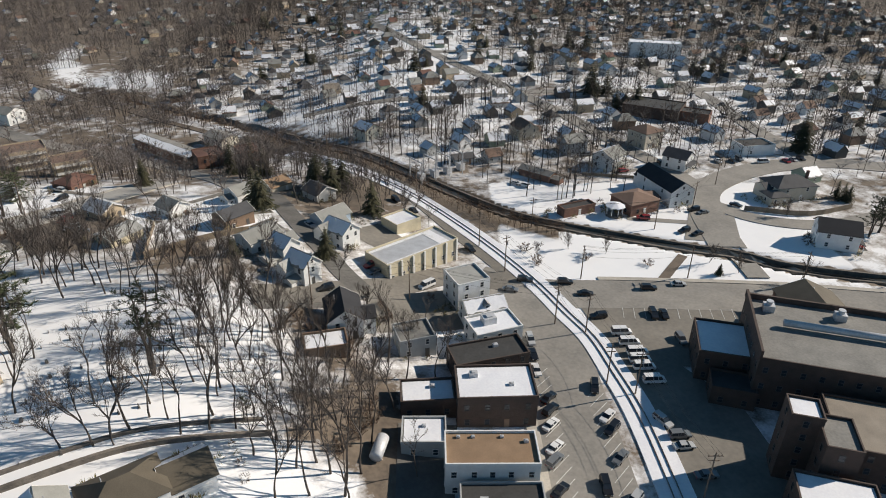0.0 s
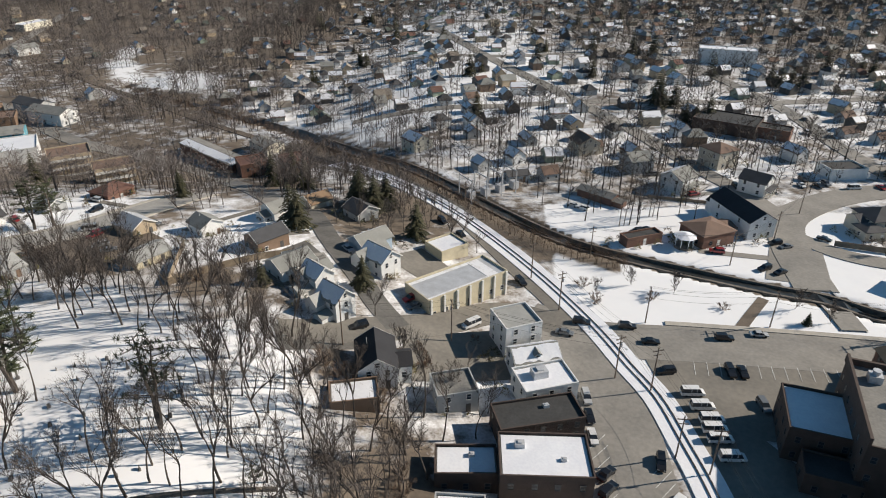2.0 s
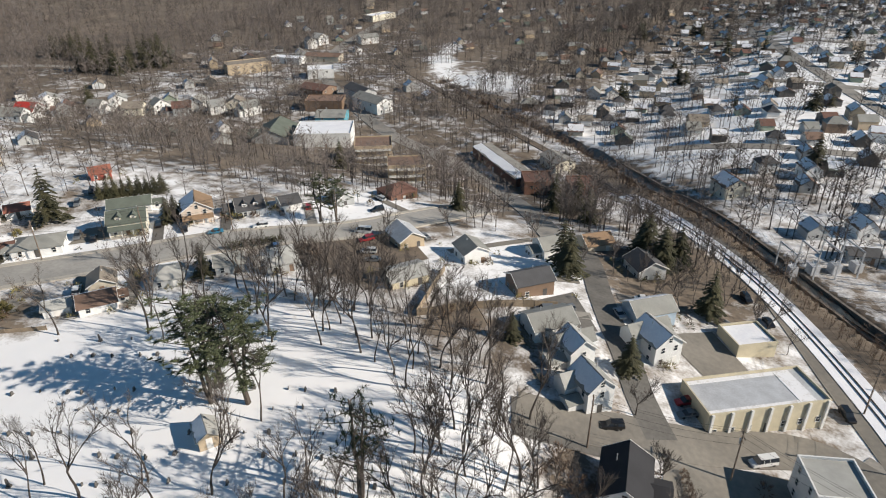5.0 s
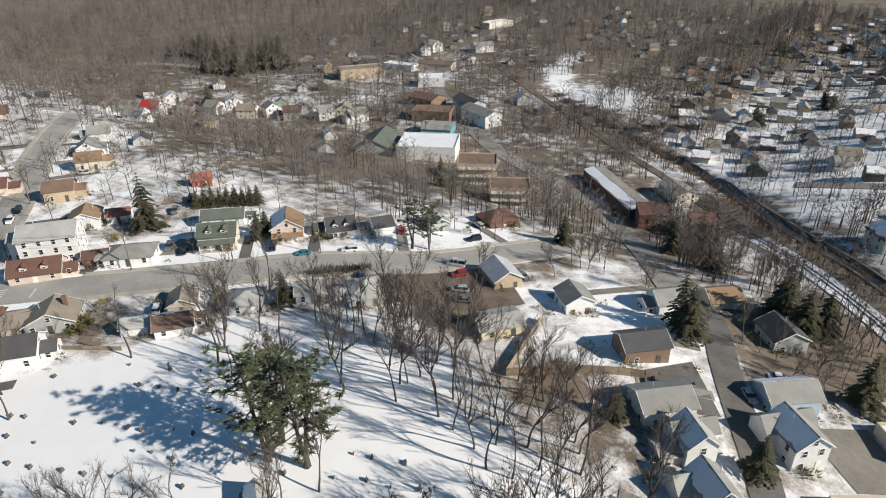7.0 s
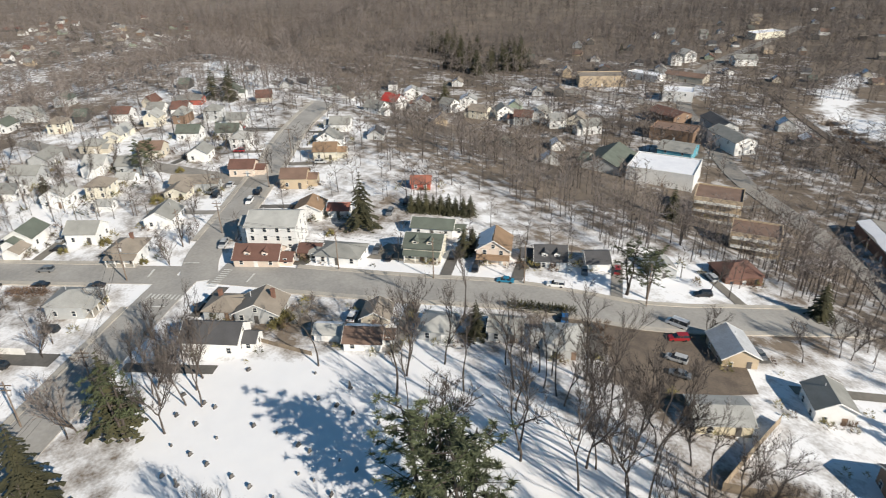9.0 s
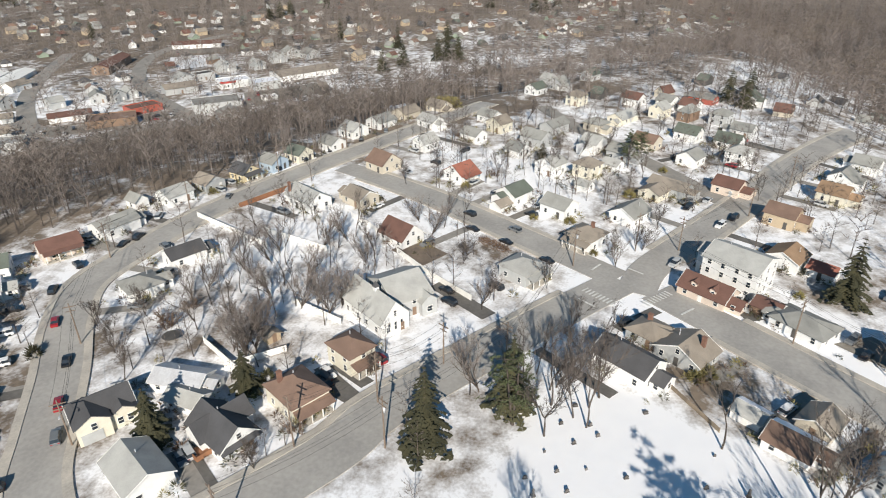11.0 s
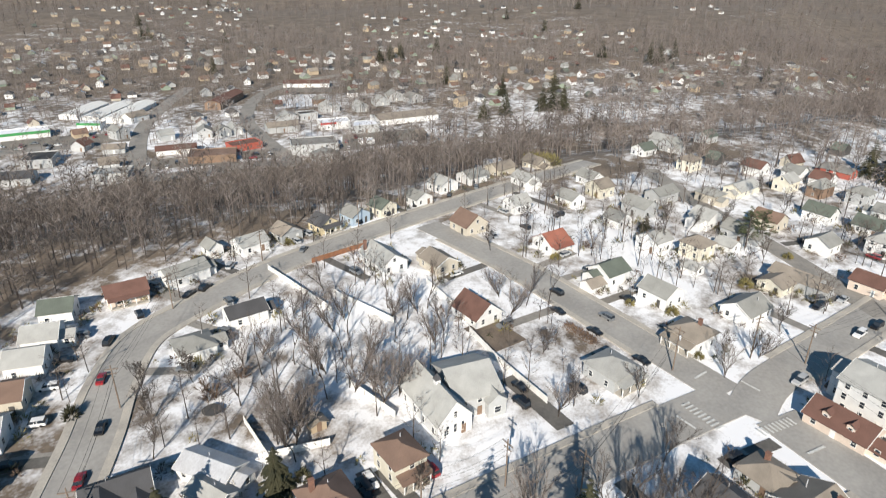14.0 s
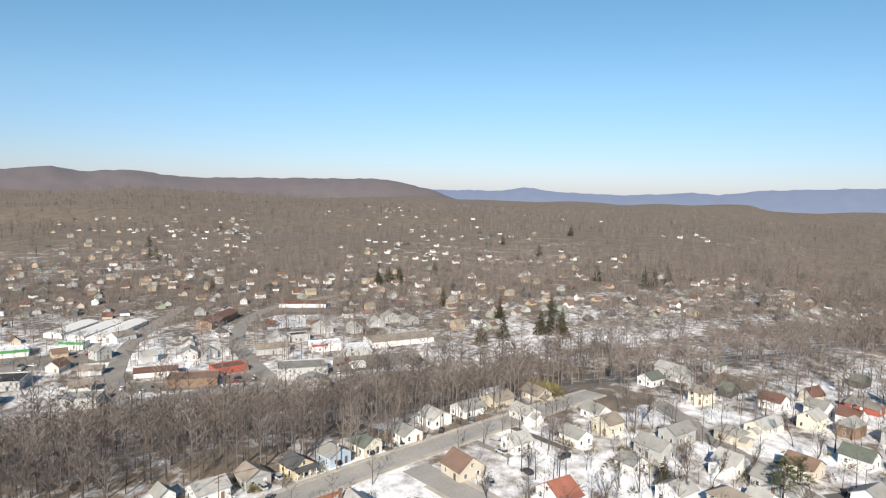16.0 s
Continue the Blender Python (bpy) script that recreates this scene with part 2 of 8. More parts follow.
def terrain(x, y):
    x, y = np.asarray(x, float), np.asarray(y, float)
    e, n = smooth((x + 55) / 65), smooth((y - 140) / 100)
    z = -2 - 9.5 * (1 - (1 - e) * (1 - n)) + 3 * np.exp(-((x + 75) ** 2 + (y - 95) ** 2) / 4050)
    z = z - 16 * smooth((-0.62 * x - 0.78 * y - 190) / 70)
    # the lower valley to the north-west
    z = z - 13 * smooth((y - 200 + 0.25 * np.clip(-x - 200, 0, 400)) / 75) * smooth((-12 - x) / 95)
    # the river's walled channel
    z = z - 4.0 * (1 - smooth((line_distance(x, y, RIVER) - 0.8) / 2.0))
    # the far country: rising woods and ridges to the south-west, lower ones further round
    r = np.hypot(x + 77, y - 65)
    off = np.degrees((np.arctan2(y - 65, x + 77) - radians(-155.2) + np.pi) % (2 * np.pi) - np.pi)
    rise = np.interp(off, [-60, -10, 5, 30, 60, 110], [0, 0, 22, 46, 45, 30])
    z = z + rise * smooth((r - 1300) / 2000)
    z = z + (r > 520) * smooth((r - 520) / 500) * (7 * np.sin(x / 140 + 1) * np.sin(y / 175) + 4)
    z = z + smooth((r - 1000) / 900) * (16 * np.sin(x / 260 + 0.6 * np.sin(y / 330)) * np.sin(y / 210 + 2) + 8 * np.sin(x / 117 + y / 171))
    return z


def ground_z(x, y):
    return float(terrain(x, y))


# ---- mesh helpers ----
def mesh_of(name, verts, faces, mat=None, smooth_shade=False):
    me = bpy.data.meshes.new(name)
    me.from_pydata([tuple(map(float, v)) for v in verts], [], faces)
    if mat:
        me.materials.append(M[mat])
    if smooth_shade:
        me.shade_smooth()
    return me


def mesh_arrays(name, v, f, mat):
    """A mesh of triangles from number arrays."""
    me = bpy.data.meshes.new(name)
    me.vertices.add(len(v))
    me.vertices.foreach_set("co", np.ascontiguousarray(v, np.float32).ravel())
    me.loops.add(f.size)
    me.loops.foreach_set("vertex_index", np.ascontiguousarray(f, np.int32).ravel())
    me.polygons.add(len(f))
    me.polygons.foreach_set("loop_start", np.arange(0, f.size, 3, dtype=np.int32))
    me.update(calc_edges=True)
    me.materials.append(M[mat])
    return me


class Build:
    """Collects verts and faces for one mesh."""

    def __init__(self):
        self.v, self.f = [], []

    def add(self, verts, faces):
        k = len(self.v)
        self.v += [tuple(p) for p in verts]
        self.f += [tuple(i + k for i in f) for f in faces]
        return self

    def box(self, x0, y0, z0, x1, y1, z1, taper=0.0):
        t = taper
        return self.add([(x0, y0, z0), (x1, y0, z0), (x1, y1, z0), (x0, y1, z0), (x0 + t, y0 + t, z1), (x1 - t, y0 + t, z1), (x1 - t, y1 - t, z1), (x0 + t, y1 - t, z1)],
                        [(3, 2, 1, 0), (4, 5, 6, 7), (0, 1, 5, 4), (1, 2, 6, 5), (2, 3, 7, 6), (3, 0, 4, 7)])

    def slab(self, quad, thick):
        """A flat piece: four corners of its top, counter-clockwise from above, and a thickness downwards."""
        low = [(x, y, z - thick) for x, y, z in quad]
        n = len(quad)
        return self.add(list(quad) + low, [tuple(range(n)), tuple(range(2 * n - 1, n - 1, -1))] + [(i, i + n, (i + 1) % n + n, (i + 1) % n) for i in range(n)])

    def tube(self, pts, radii, sides=5):
        rings = []
        for i, p in enumerate(pts):
            p = Vector(p)
            d = (Vector(pts[min(i + 1, len(pts) - 1)]) - Vector(pts[max(i - 1, 0)])).normalized()
            u = d.orthogonal().normalized()
            w = d.cross(u)
            rings.append([p + radii[i] * (math.cos(a) * u + math.sin(a) * w) for a in (2 * math.pi * k / sides for k in range(sides))])
        faces = [(i * sides + k, i * sides + (k + 1) % sides, (i + 1) * sides + (k + 1) % sides, (i + 1) * sides + k) for i in range(len(pts) - 1) for k in range(sides)]
        faces += [tuple(range(sides - 1, -1, -1)), tuple(range((len(pts) - 1) * sides, len(pts) * sides))]
        return self.add([v for ring in rings for v in ring], faces)

    def mesh(self, name, mat, smooth_shade=False):
        return mesh_of(name, self.v, self.f, mat, smooth_shade)


def part(name, me, parent, label="", at=None):
    ob = new(name, me)
    ob.parent = parent
    if at is not None:
        ob.matrix_local = at
    if label:
        ob["label"] = label
    return ob


def root(name, x, y, z, rot, label, category, group=""):
    ob = new(name)
    ob.empty_display_size = 0.5
    ob.matrix_world = pose(x, y, z, 0, 0, rot)
    return tagged(ob, label, category, group)


def resample(pts, step=3.0):
    """A smooth line through the points."""
    p = [Vector((*q[:2], 0)) for q in pts]
    p = [2 * p[0] - p[1]] + p + [2 * p[-1] - p[-2]]
    out = []
    for a, b, c, d in zip(p, p[1:], p[2:], p[3:]):
        n = max(1, round((c - b).length / step))
        for i in range(n):
            t = i / n
            out.append(0.5 * (2 * b + (c - a) * t + (2 * a - 5 * b + 4 * c - d) * t * t + (3 * b - a - 3 * c + d) * t ** 3))
    return out + [p[-2]]


def ribbon(name, pts, width, mat, lift, label="", kind="structure", thick=0.35, offset=0.0, step=3.0, parent=None, category="road"):
    """A strip that follows the ground, with sides that go down into it."""
    line = resample(pts, step)
    cross = max(1, round(width / 3.5))
    b, rows = Build(), []
    for i, p in enumerate(line):
        d = (line[min(i + 1, len(line) - 1)] - line[max(i - 1, 0)]).normalized()
        side = Vector((d.y, -d.x, 0))
        row = [p + side * (offset + width * (k / cross - 0.5)) for k in range(cross + 1)]
        rows.append([(q.x, q.y, ground_z(q.x, q.y) + lift) for q in row])
    n = cross + 3
    for row in rows:
        (x0, y0, z0), (x1, y1, z1) = row[0], row[-1]
        b.v += [(x0, y0, z0 - thick), *row, (x1, y1, z1 - thick)]
    for i in range(len(rows) - 1):
        for k in range(n - 1):
            b.f.append((i * n + k, i * n + k + 1, (i + 1) * n + k + 1, (i + 1) * n + k))
    ob = new(name, b.mesh(name, mat))
    if parent:
        ob.parent = parent
    else:
        tagged(ob, label, category, kind=kind)
    return ob


def patch(name, corners, mat, lift, label="", category="pavement", step=4.0):
    """A paved four-cornered area that follows the ground."""
    a, b_, c, d = [Vector((*q, 0)) for q in corners]
    nu, nv = max(1, round((b_ - a).length / step)), max(1, round((d - a).length / step))
    b = Build()
    for j in range(nv + 1):
        for i in range(nu + 1):
            p = a.lerp(b_, i / nu).lerp(d.lerp(c, i / nu), j / nv)
            b.v.append((p.x, p.y, ground_z(p.x, p.y) + lift))
    for j in range(nv):
        for i in range(nu):
            k = j * (nu + 1) + i
            b.f.append((k, k + 1, k + nu + 2, k + nu + 1))
    ob = new(name, b.mesh(name, mat))
    return tagged(ob, label, category, kind="structure")

# ---- ground sheet ----
HOMES = []  # dwellings: x, y, turn, width, depth
SOLID = []  # places taken by houses: x, y, radius
ROADS = []  # centre lines and half widths


def steps(lo, hi, fine, mid_lo, mid_hi, mid):
    out, v = [], lo
    while v < hi:
        out.append(v)
        v += mid if mid_lo <= v < mid_hi else fine
    out.append(hi)
    grow, s = 1.09, fine
    left, right = [], []
    a, b = lo, hi
    while a > -4600:
        s *= grow
        a -= s
        b += s
        left.append(a)
        right.append(b)
    return np.array(left[::-1] + out + right)


def wood_edge(x):
    """Where the wood behind the curving street begins."""
    return np.interp(-x, [60, 90, 118, 145, 161, 200], [55, 87, 122, 154, 162, 172])


def snow_share(x, y):
    """How much of the ground lies under snow: open lawns and the graveyard most, woods least; some yards get less, to
    read as shaded.
    """
    s = 0.515 + 0 * x
    s = np.where(y > 170, 0.5, s)
    s = s - 0.09 * smooth((y - 190) / 30) * smooth((-40 - x) / 40)
    wood = smooth((-0.62 * x - 0.78 * y - wood_edge(x) + 4) / 10) * (1 - smooth((-0.62 * x - 0.78 * y - 296) / 10)) * (x < -90)
    s = s - 0.12 * wood
    grave = np.exp(-(((x + 85) / 50) ** 6 + ((y - 91) / 29) ** 6)) * smooth((0.63 * x - 0.77 * y + 163) / 6)
    s = s + 0.38 * grave
    park = (x > 20) * (x < 118) * (y > 146) * (y < 215)
    s = np.where(park, 0.78, s)
    s = s - 0.06 * np.exp(-(((x + 18) / 17) ** 4 + ((y - 109) / 17) ** 4))
    s = np.where((x > -48) * (x < -10) * (y > 60) * (y < 84), 0.72, s)
    s = s - 0.16 * np.exp(-(((x + 63) / 7) ** 2 + ((y - 142) / 9) ** 2)) - 0.25 * np.exp(-(((x + 101) / 16) ** 2 + ((y - 154) / 9) ** 2))
    s = s - 0.16 * np.exp(-(((x + 122) / 16) ** 2 + ((y - 58) / 10) ** 2))
    s = s * smooth((line_distance(x, y, RIVER) - 2.6) / 1.2)
    edge = line_distance(x + 4.6, y + 4.0, RIVER)
    s = s - 0.5 * np.exp(-((edge / 4.6) ** 2)) * (x < 40) * (y < 300)
    # first term: less snow imitates shadows and dark clutter in the row-house yards
    s = s - 0.08 * np.exp(-(((x + 115) / 34) ** 4 + ((y + 28) / 28) ** 4)) - 0.1 * np.exp(-(((x + 142) / 20) ** 4 + ((y - 100) / 14) ** 4))
    s = s - 0.26 * np.exp(-(((x + 12) / 10) ** 2 + ((y - 84) / 14) ** 2))
    s = s + 0.045 * np.exp(-(((x + 180) / 85) ** 6 + ((y - 40) / 95) ** 6))
    s = s + 0.1 * np.exp(-(((x + 58) / 24) ** 4 + ((y - 172) / 22) ** 4))
    s = s - 0.09 * np.exp(-(((x + 240) / 85) ** 6 + ((y - 215) / 45) ** 6))
    s = s - 0.16 * np.exp(-(((x + 24) / 22) ** 4 + ((y - 203) / 22) ** 4))
    front = line_distance(x, y, [(-180, 104), (-152, 138), (-136, 160), (-118, 198)])
    s = s + 0.1 * np.exp(-((front / 12) ** 2))
    # lane yards: less snow for dark ground, with tree shade put in too
    s = s - 0.08 * np.exp(-(((x + 36) / 18) ** 4 + ((y - 150) / 24) ** 4))
    s = s + 0.01 * smooth((y - 240) / 20) * smooth((x + 100) / 40) * (y < 760)
    s = s + 0.26 * np.exp(-(((x + 192) / 25) ** 4 + ((y - 416) / 24) ** 4))
    s = s + 0.12 * smooth((x + 150) / 40) * (1 - smooth((x - 10) / 60)) * smooth((y - 280) / 40)
    s = s - 0.045 * smooth((-0.62 * x - 0.78 * y - 296) / 10) * (x < -150)
    s = s + 0.3 * np.exp(-((line_distance(x, y, [(-216, 404), (-240, 436), (-259, 468), (-278, 522)]) / 8) ** 2))
    clump = np.sin(x / 130) * np.sin(y / 110 + 1)
    # less snow here imitates the dark tree shade over this yard
    s = s - 0.14 * np.exp(-(((x + 38) / 14) ** 2 + ((y - 190) / 14) ** 2))
    wide = 0.035 * np.sin(x / 17) * np.cos(y / 13)
    s = s + wide * (x < -95)
    r = np.hypot(x + 77, y - 65)
    s = s - 0.14 * smooth((r - 330) / 300) - 0.06 * smooth((r - 700) / 500)
    s = s + 0.07 * smooth((clump + 0.2) / 0.8) * (x < -300) * (1 - smooth((r - 1300) / 500))
    return np.clip(s, 0, 1)


xs, ys = steps(-430, 190, 4, -60, 130, 2.0), steps(-320, 340, 4, 130, 250, 2.0)
gx, gy = np.meshgrid(xs, ys)
gz = terrain(gx, gy)
nx, ny = len(xs), len(ys)
idx = np.arange(nx * ny).reshape(ny, nx)
a, b, c, d = idx[:-1, :-1].ravel(), idx[:-1, 1:].ravel(), idx[1:, 1:].ravel(), idx[1:, :-1].ravel()
ground_mesh = mesh_arrays("ground", np.stack([gx.ravel(), gy.ravel(), gz.ravel()], 1), np.concatenate([np.stack([a, b, c], 1), np.stack([a, c, d], 1)]), "ground")
layer = ground_mesh.attributes.new("snow", "FLOAT", "POINT")
layer.data.foreach_set("value", snow_share(gx, gy).ravel().astype(np.float32))
ground_mesh.shade_smooth()
ground = tagged(new("ground", ground_mesh), "open ground under patchy snow over dead grass", "ground", kind="structure")



# ridges on the horizon, beyond the ground's end; air haze is painted into their colour
haze = bpy.data.materials.new("distant_ridge")
haze.use_nodes = True
hn = haze.node_tree.nodes
hb = hn["Principled BSDF"]
grain = hn.new("ShaderNodeTexNoise")
grain.inputs["Scale"].default_value, grain.inputs["Detail"].default_value = 0.012, 8
pick = hn.new("ShaderNodeValToRGB")
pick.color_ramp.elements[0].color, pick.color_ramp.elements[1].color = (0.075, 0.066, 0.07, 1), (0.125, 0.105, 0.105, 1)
spot = hn.new("ShaderNodeNewGeometry")
haze.node_tree.links.new(spot.outputs["Position"], grain.inputs["Vector"])
haze.node_tree.links.new(grain.outputs["Fac"], pick.inputs["Fac"])
haze.node_tree.links.new(pick.outputs["Color"], hb.inputs["Base Color"])
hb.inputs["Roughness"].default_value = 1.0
# faint bluish glow imitates haze; the ridge itself gives no light
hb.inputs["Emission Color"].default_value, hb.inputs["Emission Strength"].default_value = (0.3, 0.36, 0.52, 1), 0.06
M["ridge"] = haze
M["blue_hazed_ridge"] = haze.copy()
# farther ridge: bluer base and stronger glow, so more painted haze
for stop, tone in zip(M["blue_hazed_ridge"].node_tree.nodes["Color Ramp"].color_ramp.elements, ((0.05, 0.06, 0.085, 1), (0.085, 0.09, 0.11, 1))):
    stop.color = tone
M["blue_hazed_ridge"].node_tree.nodes["Principled BSDF"].inputs["Emission Color"].default_value = (0.3, 0.42, 0.66, 1)
M["blue_hazed_ridge"].node_tree.nodes["Principled BSDF"].inputs["Emission Strength"].default_value = 0.3


def ridge(range_, offs, tops, label, mat):
    """A wooded skyline round the ground's end: heights by bearing."""
    b = Build()
    n = 240
    for i in range(n + 1):
        off = offs[0] + (offs[-1] - offs[0]) * i / n
        a = radians(-155.2 + off)
        top = float(np.interp(off, offs, tops)) + 2 * math.sin(off * 2.1) + 1.5 * math.sin(off * 5.3) + 1.2 * math.sin(off * 17) + 0.8 * math.sin(off * 41)
        for k in range(4):
            f = k / 3
            rr = range_ + 350 * f
            b.v.append((-77 + rr * math.cos(a), 65 + rr * math.sin(a), -60 + (top + 60) * math.sin(f * math.pi / 2)))
    b.f = [(4 * i + k, 4 * i + 4 + k, 4 * i + 5 + k, 4 * i + 1 + k) for i in range(n) for k in range(3)]
    tagged(new("backdrop", b.mesh("backdrop", mat, True)), label, "hills", kind="structure")


ridge(4100, [-110, -60, -34.3, -30.1, -26.2, -22.9, -21.2, -19, -15.4, -10.6, -8.7, -7.2, -5.2, -3.3, 2.2, 6], [60, 80, 113, 100, 87, 53, 68, 54, 40, 51, 63, 84, 54, 55, 51, 20], "wooded ridges on the horizon tinted blue as by haze", "blue_hazed_ridge")
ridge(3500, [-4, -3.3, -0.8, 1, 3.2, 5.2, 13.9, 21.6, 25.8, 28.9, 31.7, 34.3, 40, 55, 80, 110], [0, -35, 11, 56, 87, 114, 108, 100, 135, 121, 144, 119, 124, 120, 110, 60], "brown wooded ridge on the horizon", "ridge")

# ---- roads ----
def trimmed(pts, start, end):
    """A line shortened at its ends."""
    line = resample(pts, 3.0)
    def cut(q, far):
        while far > 0 and len(q) > 2:
            far -= (q[1] - q[0]).length
            q = q[1:]
        return q
    line = cut(line, start)
    return [p.xy for p in cut(line[::-1], end)[::-1]]


def road(pts, width, label, mat="asphalt", walks="", lift=None, kerb=1.6, start=0, end=0):
    """A carriageway with, where asked for, raised pavements on its left (l) or right (r)."""
    lift = lift or 0.14 + 0.006 * len(ROADS)
    ROADS.append((pts, width / 2))
    ob = ribbon("road", pts, width, mat, lift, label)
    for side, sign in (("l", -1), ("r", 1)):
        if side in walks:
            ribbon("pavement", trimmed(pts, start, end), kerb, "concrete", 0.3 + 0.004 * len(ROADS), "pale concrete pavement with a raised kerb", offset=sign * (width / 2 + kerb / 2), category="pavement")
    return ob


main_street = road([(28, -60), (28, 40), (28, 77), (28, 98), (28, 112), (27.5, 125), (26, 140)], 15, "wide grey asphalt main street with angled parking", walks="l", kerb=2.4, end=22)
cross_road = road([(12, 148), (27, 141), (51, 140), (80, 138.5), (100, 136.5), (140, 130), (200, 118)], 13.5, "grey asphalt cross road beside the snowy park", walks="l", start=34)
rail_road = road([(24, 146), (20, 155), (10, 173.5), (0, 192), (-10, 209), (-30.1, 231.1), (-64.1, 261.8)], 7.5, "asphalt road running along the railway", "asphalt_lot")
side_street = road([(20, 145), (6, 149), (-11, 138.5), (-31, 127.5), (-40, 124)], 8.5, "side street with worn asphalt", "asphalt_lot")
lane = road([(-17, 135), (-23, 142.5), (-28.6, 152), (-34.5, 161), (-41, 172.5), (-48, 187), (-54, 197)], 6, "narrow lane between white houses", "asphalt_dark")
north_street = road([(-178, 87), (-162, 106), (-146, 125), (-132, 143), (-121, 154.5), (-113, 163), (-107, 174), (-102, 188), (-93.1, 212.2)], 10.5, "wide residential street of salted asphalt", "asphalt_salted", walks="lr", start=18)
road_a = road([(-182, 78), (-195, 58), (-206, 41), (-218, 22), (-228, 2), (-236, -16)], 9, "residential street leading away from the crossing", "asphalt_salted", walks="lr", start=14, end=9)
road_b = road([(-176, 82), (-190, 86), (-210, 97.5), (-230, 109), (-257, 124), (-285, 139), (-330, 168)], 9, "residential street with snow banks", "asphalt_salted", walks="lr", start=20)
road_c = road([(-181, 79), (-166, 68), (-144, 53), (-123, 39), (-109, 33), (-80, 12), (-50, -20)], 10, "residential street in front of the church", "asphalt_salted", walks="r", start=14)
road_d = road([(-60, 45), (-78, 12), (-91, -6), (-104, -16), (-118, -26), (-132, -37), (-147, -45), (-165, -44.5), (-189, -41), (-220, -31), (-250, -19), (-285, -4), (-330, 16)], 8, "curving residential street at the edge of the wood", "asphalt_salted", walks="lr")
road_w = road([(-330, 40), (-300, 60), (-262, 90), (-232, 112)], 7, "back street between snowy yards")
valley_road = road([(-244.2, -290.0), (-261.1, -275.9), (-279.7, -261.8), (-294.1, -236.3), (-287.4, -207.2), (-265.7, -179.1), (-276.9, -163.9), (-298.0, -151.3), (-314.9, -128.0)], 10, "valley road past shops", "asphalt")
valley_side = road([(-287.4, -207.2), (-316.0, -237.1), (-342.3, -260.4), (-388.0, -291.0), (-441.2, -321.9)], 9, "street climbing out of the valley", "asphalt")
valley_side2 = road([(-314.2, -125.7), (-335.5, -158.9), (-352.8, -183.2), (-374.3, -208.8), (-413.2, -239.0), (-455.7, -258.0), (-494.9, -260.9), (-544.7, -250.2)], 9, "street beside the shops", "asphalt")
town_road = road([(-60, 196), (-108.2, 255.4), (-140.5, 276.2), (-187.5, 296.1), (-222.6, 319.5), (-260.7, 347.3), (-290.8, 373.0), (-339.7, 438.8), (-377.5, 533.3), (-418.7, 660.6)], 8, "long town road through bare trees")
hill_road = road([(-521.6, 286.7), (-484.4, 306.2), (-435.7, 312.8), (-395.7, 314.1), (-363.2, 323.6), (-322.5, 348.6), (-286.9, 357.2)], 7, "road across the bare hillside")
round_road = road([(87, 166), (90, 190), (98, 211), (122, 229), (150, 237), (178, 232), (240, 215)], 11, "asphalt road bending round a snowy lot")
round_road2 = road([(92, 200), (104, 186), (122, 181), (142, 186), (170, 200)], 7, "narrow road round the villa's lot")
town_a = road([(96, 205), (90, 230), (82, 249), (72, 278), (58, 315), (30, 380), (-20, 500), (-89.8, 721.4)], 8, "town street between snowy yards")
town_b = road([(150, 237), (146, 280), (143, 350), (120, 450), (80, 600), (40, 760)], 8, "town street with parked cars")
town_c = road([(-64.5, 322.1), (0, 330), (58, 345), (143, 350), (240, 372), (330, 380)], 7, "cross street in the town")
town_d = road([(-102.2, 475.7), (0, 450), (110, 480), (260, 500), (380, 505)], 7, "cross street in the town")
town_e = road([(-148.3, 637.0), (0, 590), (120, 610), (300, 640)], 7, "cross street in the town")
town_f = road([(240, 215), (250, 300), (262, 400), (275, 520), (290, 700)], 8, "town street")
bridge_road = road([(88, 148), (88, 156), (87.5, 166)], 6, "short bridge over the walled river", lift=0.4)

parking = patch("parking_lot", [(43.5, 40), (66, 40), (62, 98), (41, 133)], "asphalt_lot", 0.1, "open asphalt lot beside the factory")
parking_b = patch("parking_lot", [(41, 112), (60, 110), (80, 133), (37, 134)], "asphalt_lot", 0.115, "asphalt lot with marked bays")
lot_n = patch("parking_lot", [(76, 171), (92, 168), (98, 188), (84, 190)], "asphalt", 0.12, "asphalt forecourt beside the black-roofed hall")
lot_m = patch("parking_lot", [(-117, 155), (-90, 141), (-82, 163), (-103, 180)], "earth", 0.11, "earthy vehicle yard with parked cars")
lot_s = patch("parking_lot", [(-240, -12), (-232, -16), (-206, 16), (-216, 22)], "packed_snow", 0.1, "snow-covered school lot")

lot_c = patch("parking_lot", [(-13, 118), (8, 124), (4, 141), (-16, 133)], "asphalt_lot", 0.1, "worn asphalt yard behind the corner block")
lot_e = patch("parking_lot", [(-38, 118), (-24, 124), (-28, 131), (-42, 126)], "asphalt_dark", 0.105, "worn asphalt yard with parked cars")
lot_f = patch("parking_lot", [(-52, 156), (-44, 148), (-36, 156), (-46, 168)], "asphalt_dark", 0.108, "dark asphalt drive between houses")
lot_g = patch("parking_lot", [(-5.5, 64), (3.4, 64), (5, 92), (-6, 91)], "asphalt_dark", 0.11, "back yard of the shops")
lot_h = patch("parking_lot", [(-25, 166), (-14, 158), (-6, 166), (-16, 176)], "asphalt_lot", 0.1, "small asphalt yard behind the garage building")
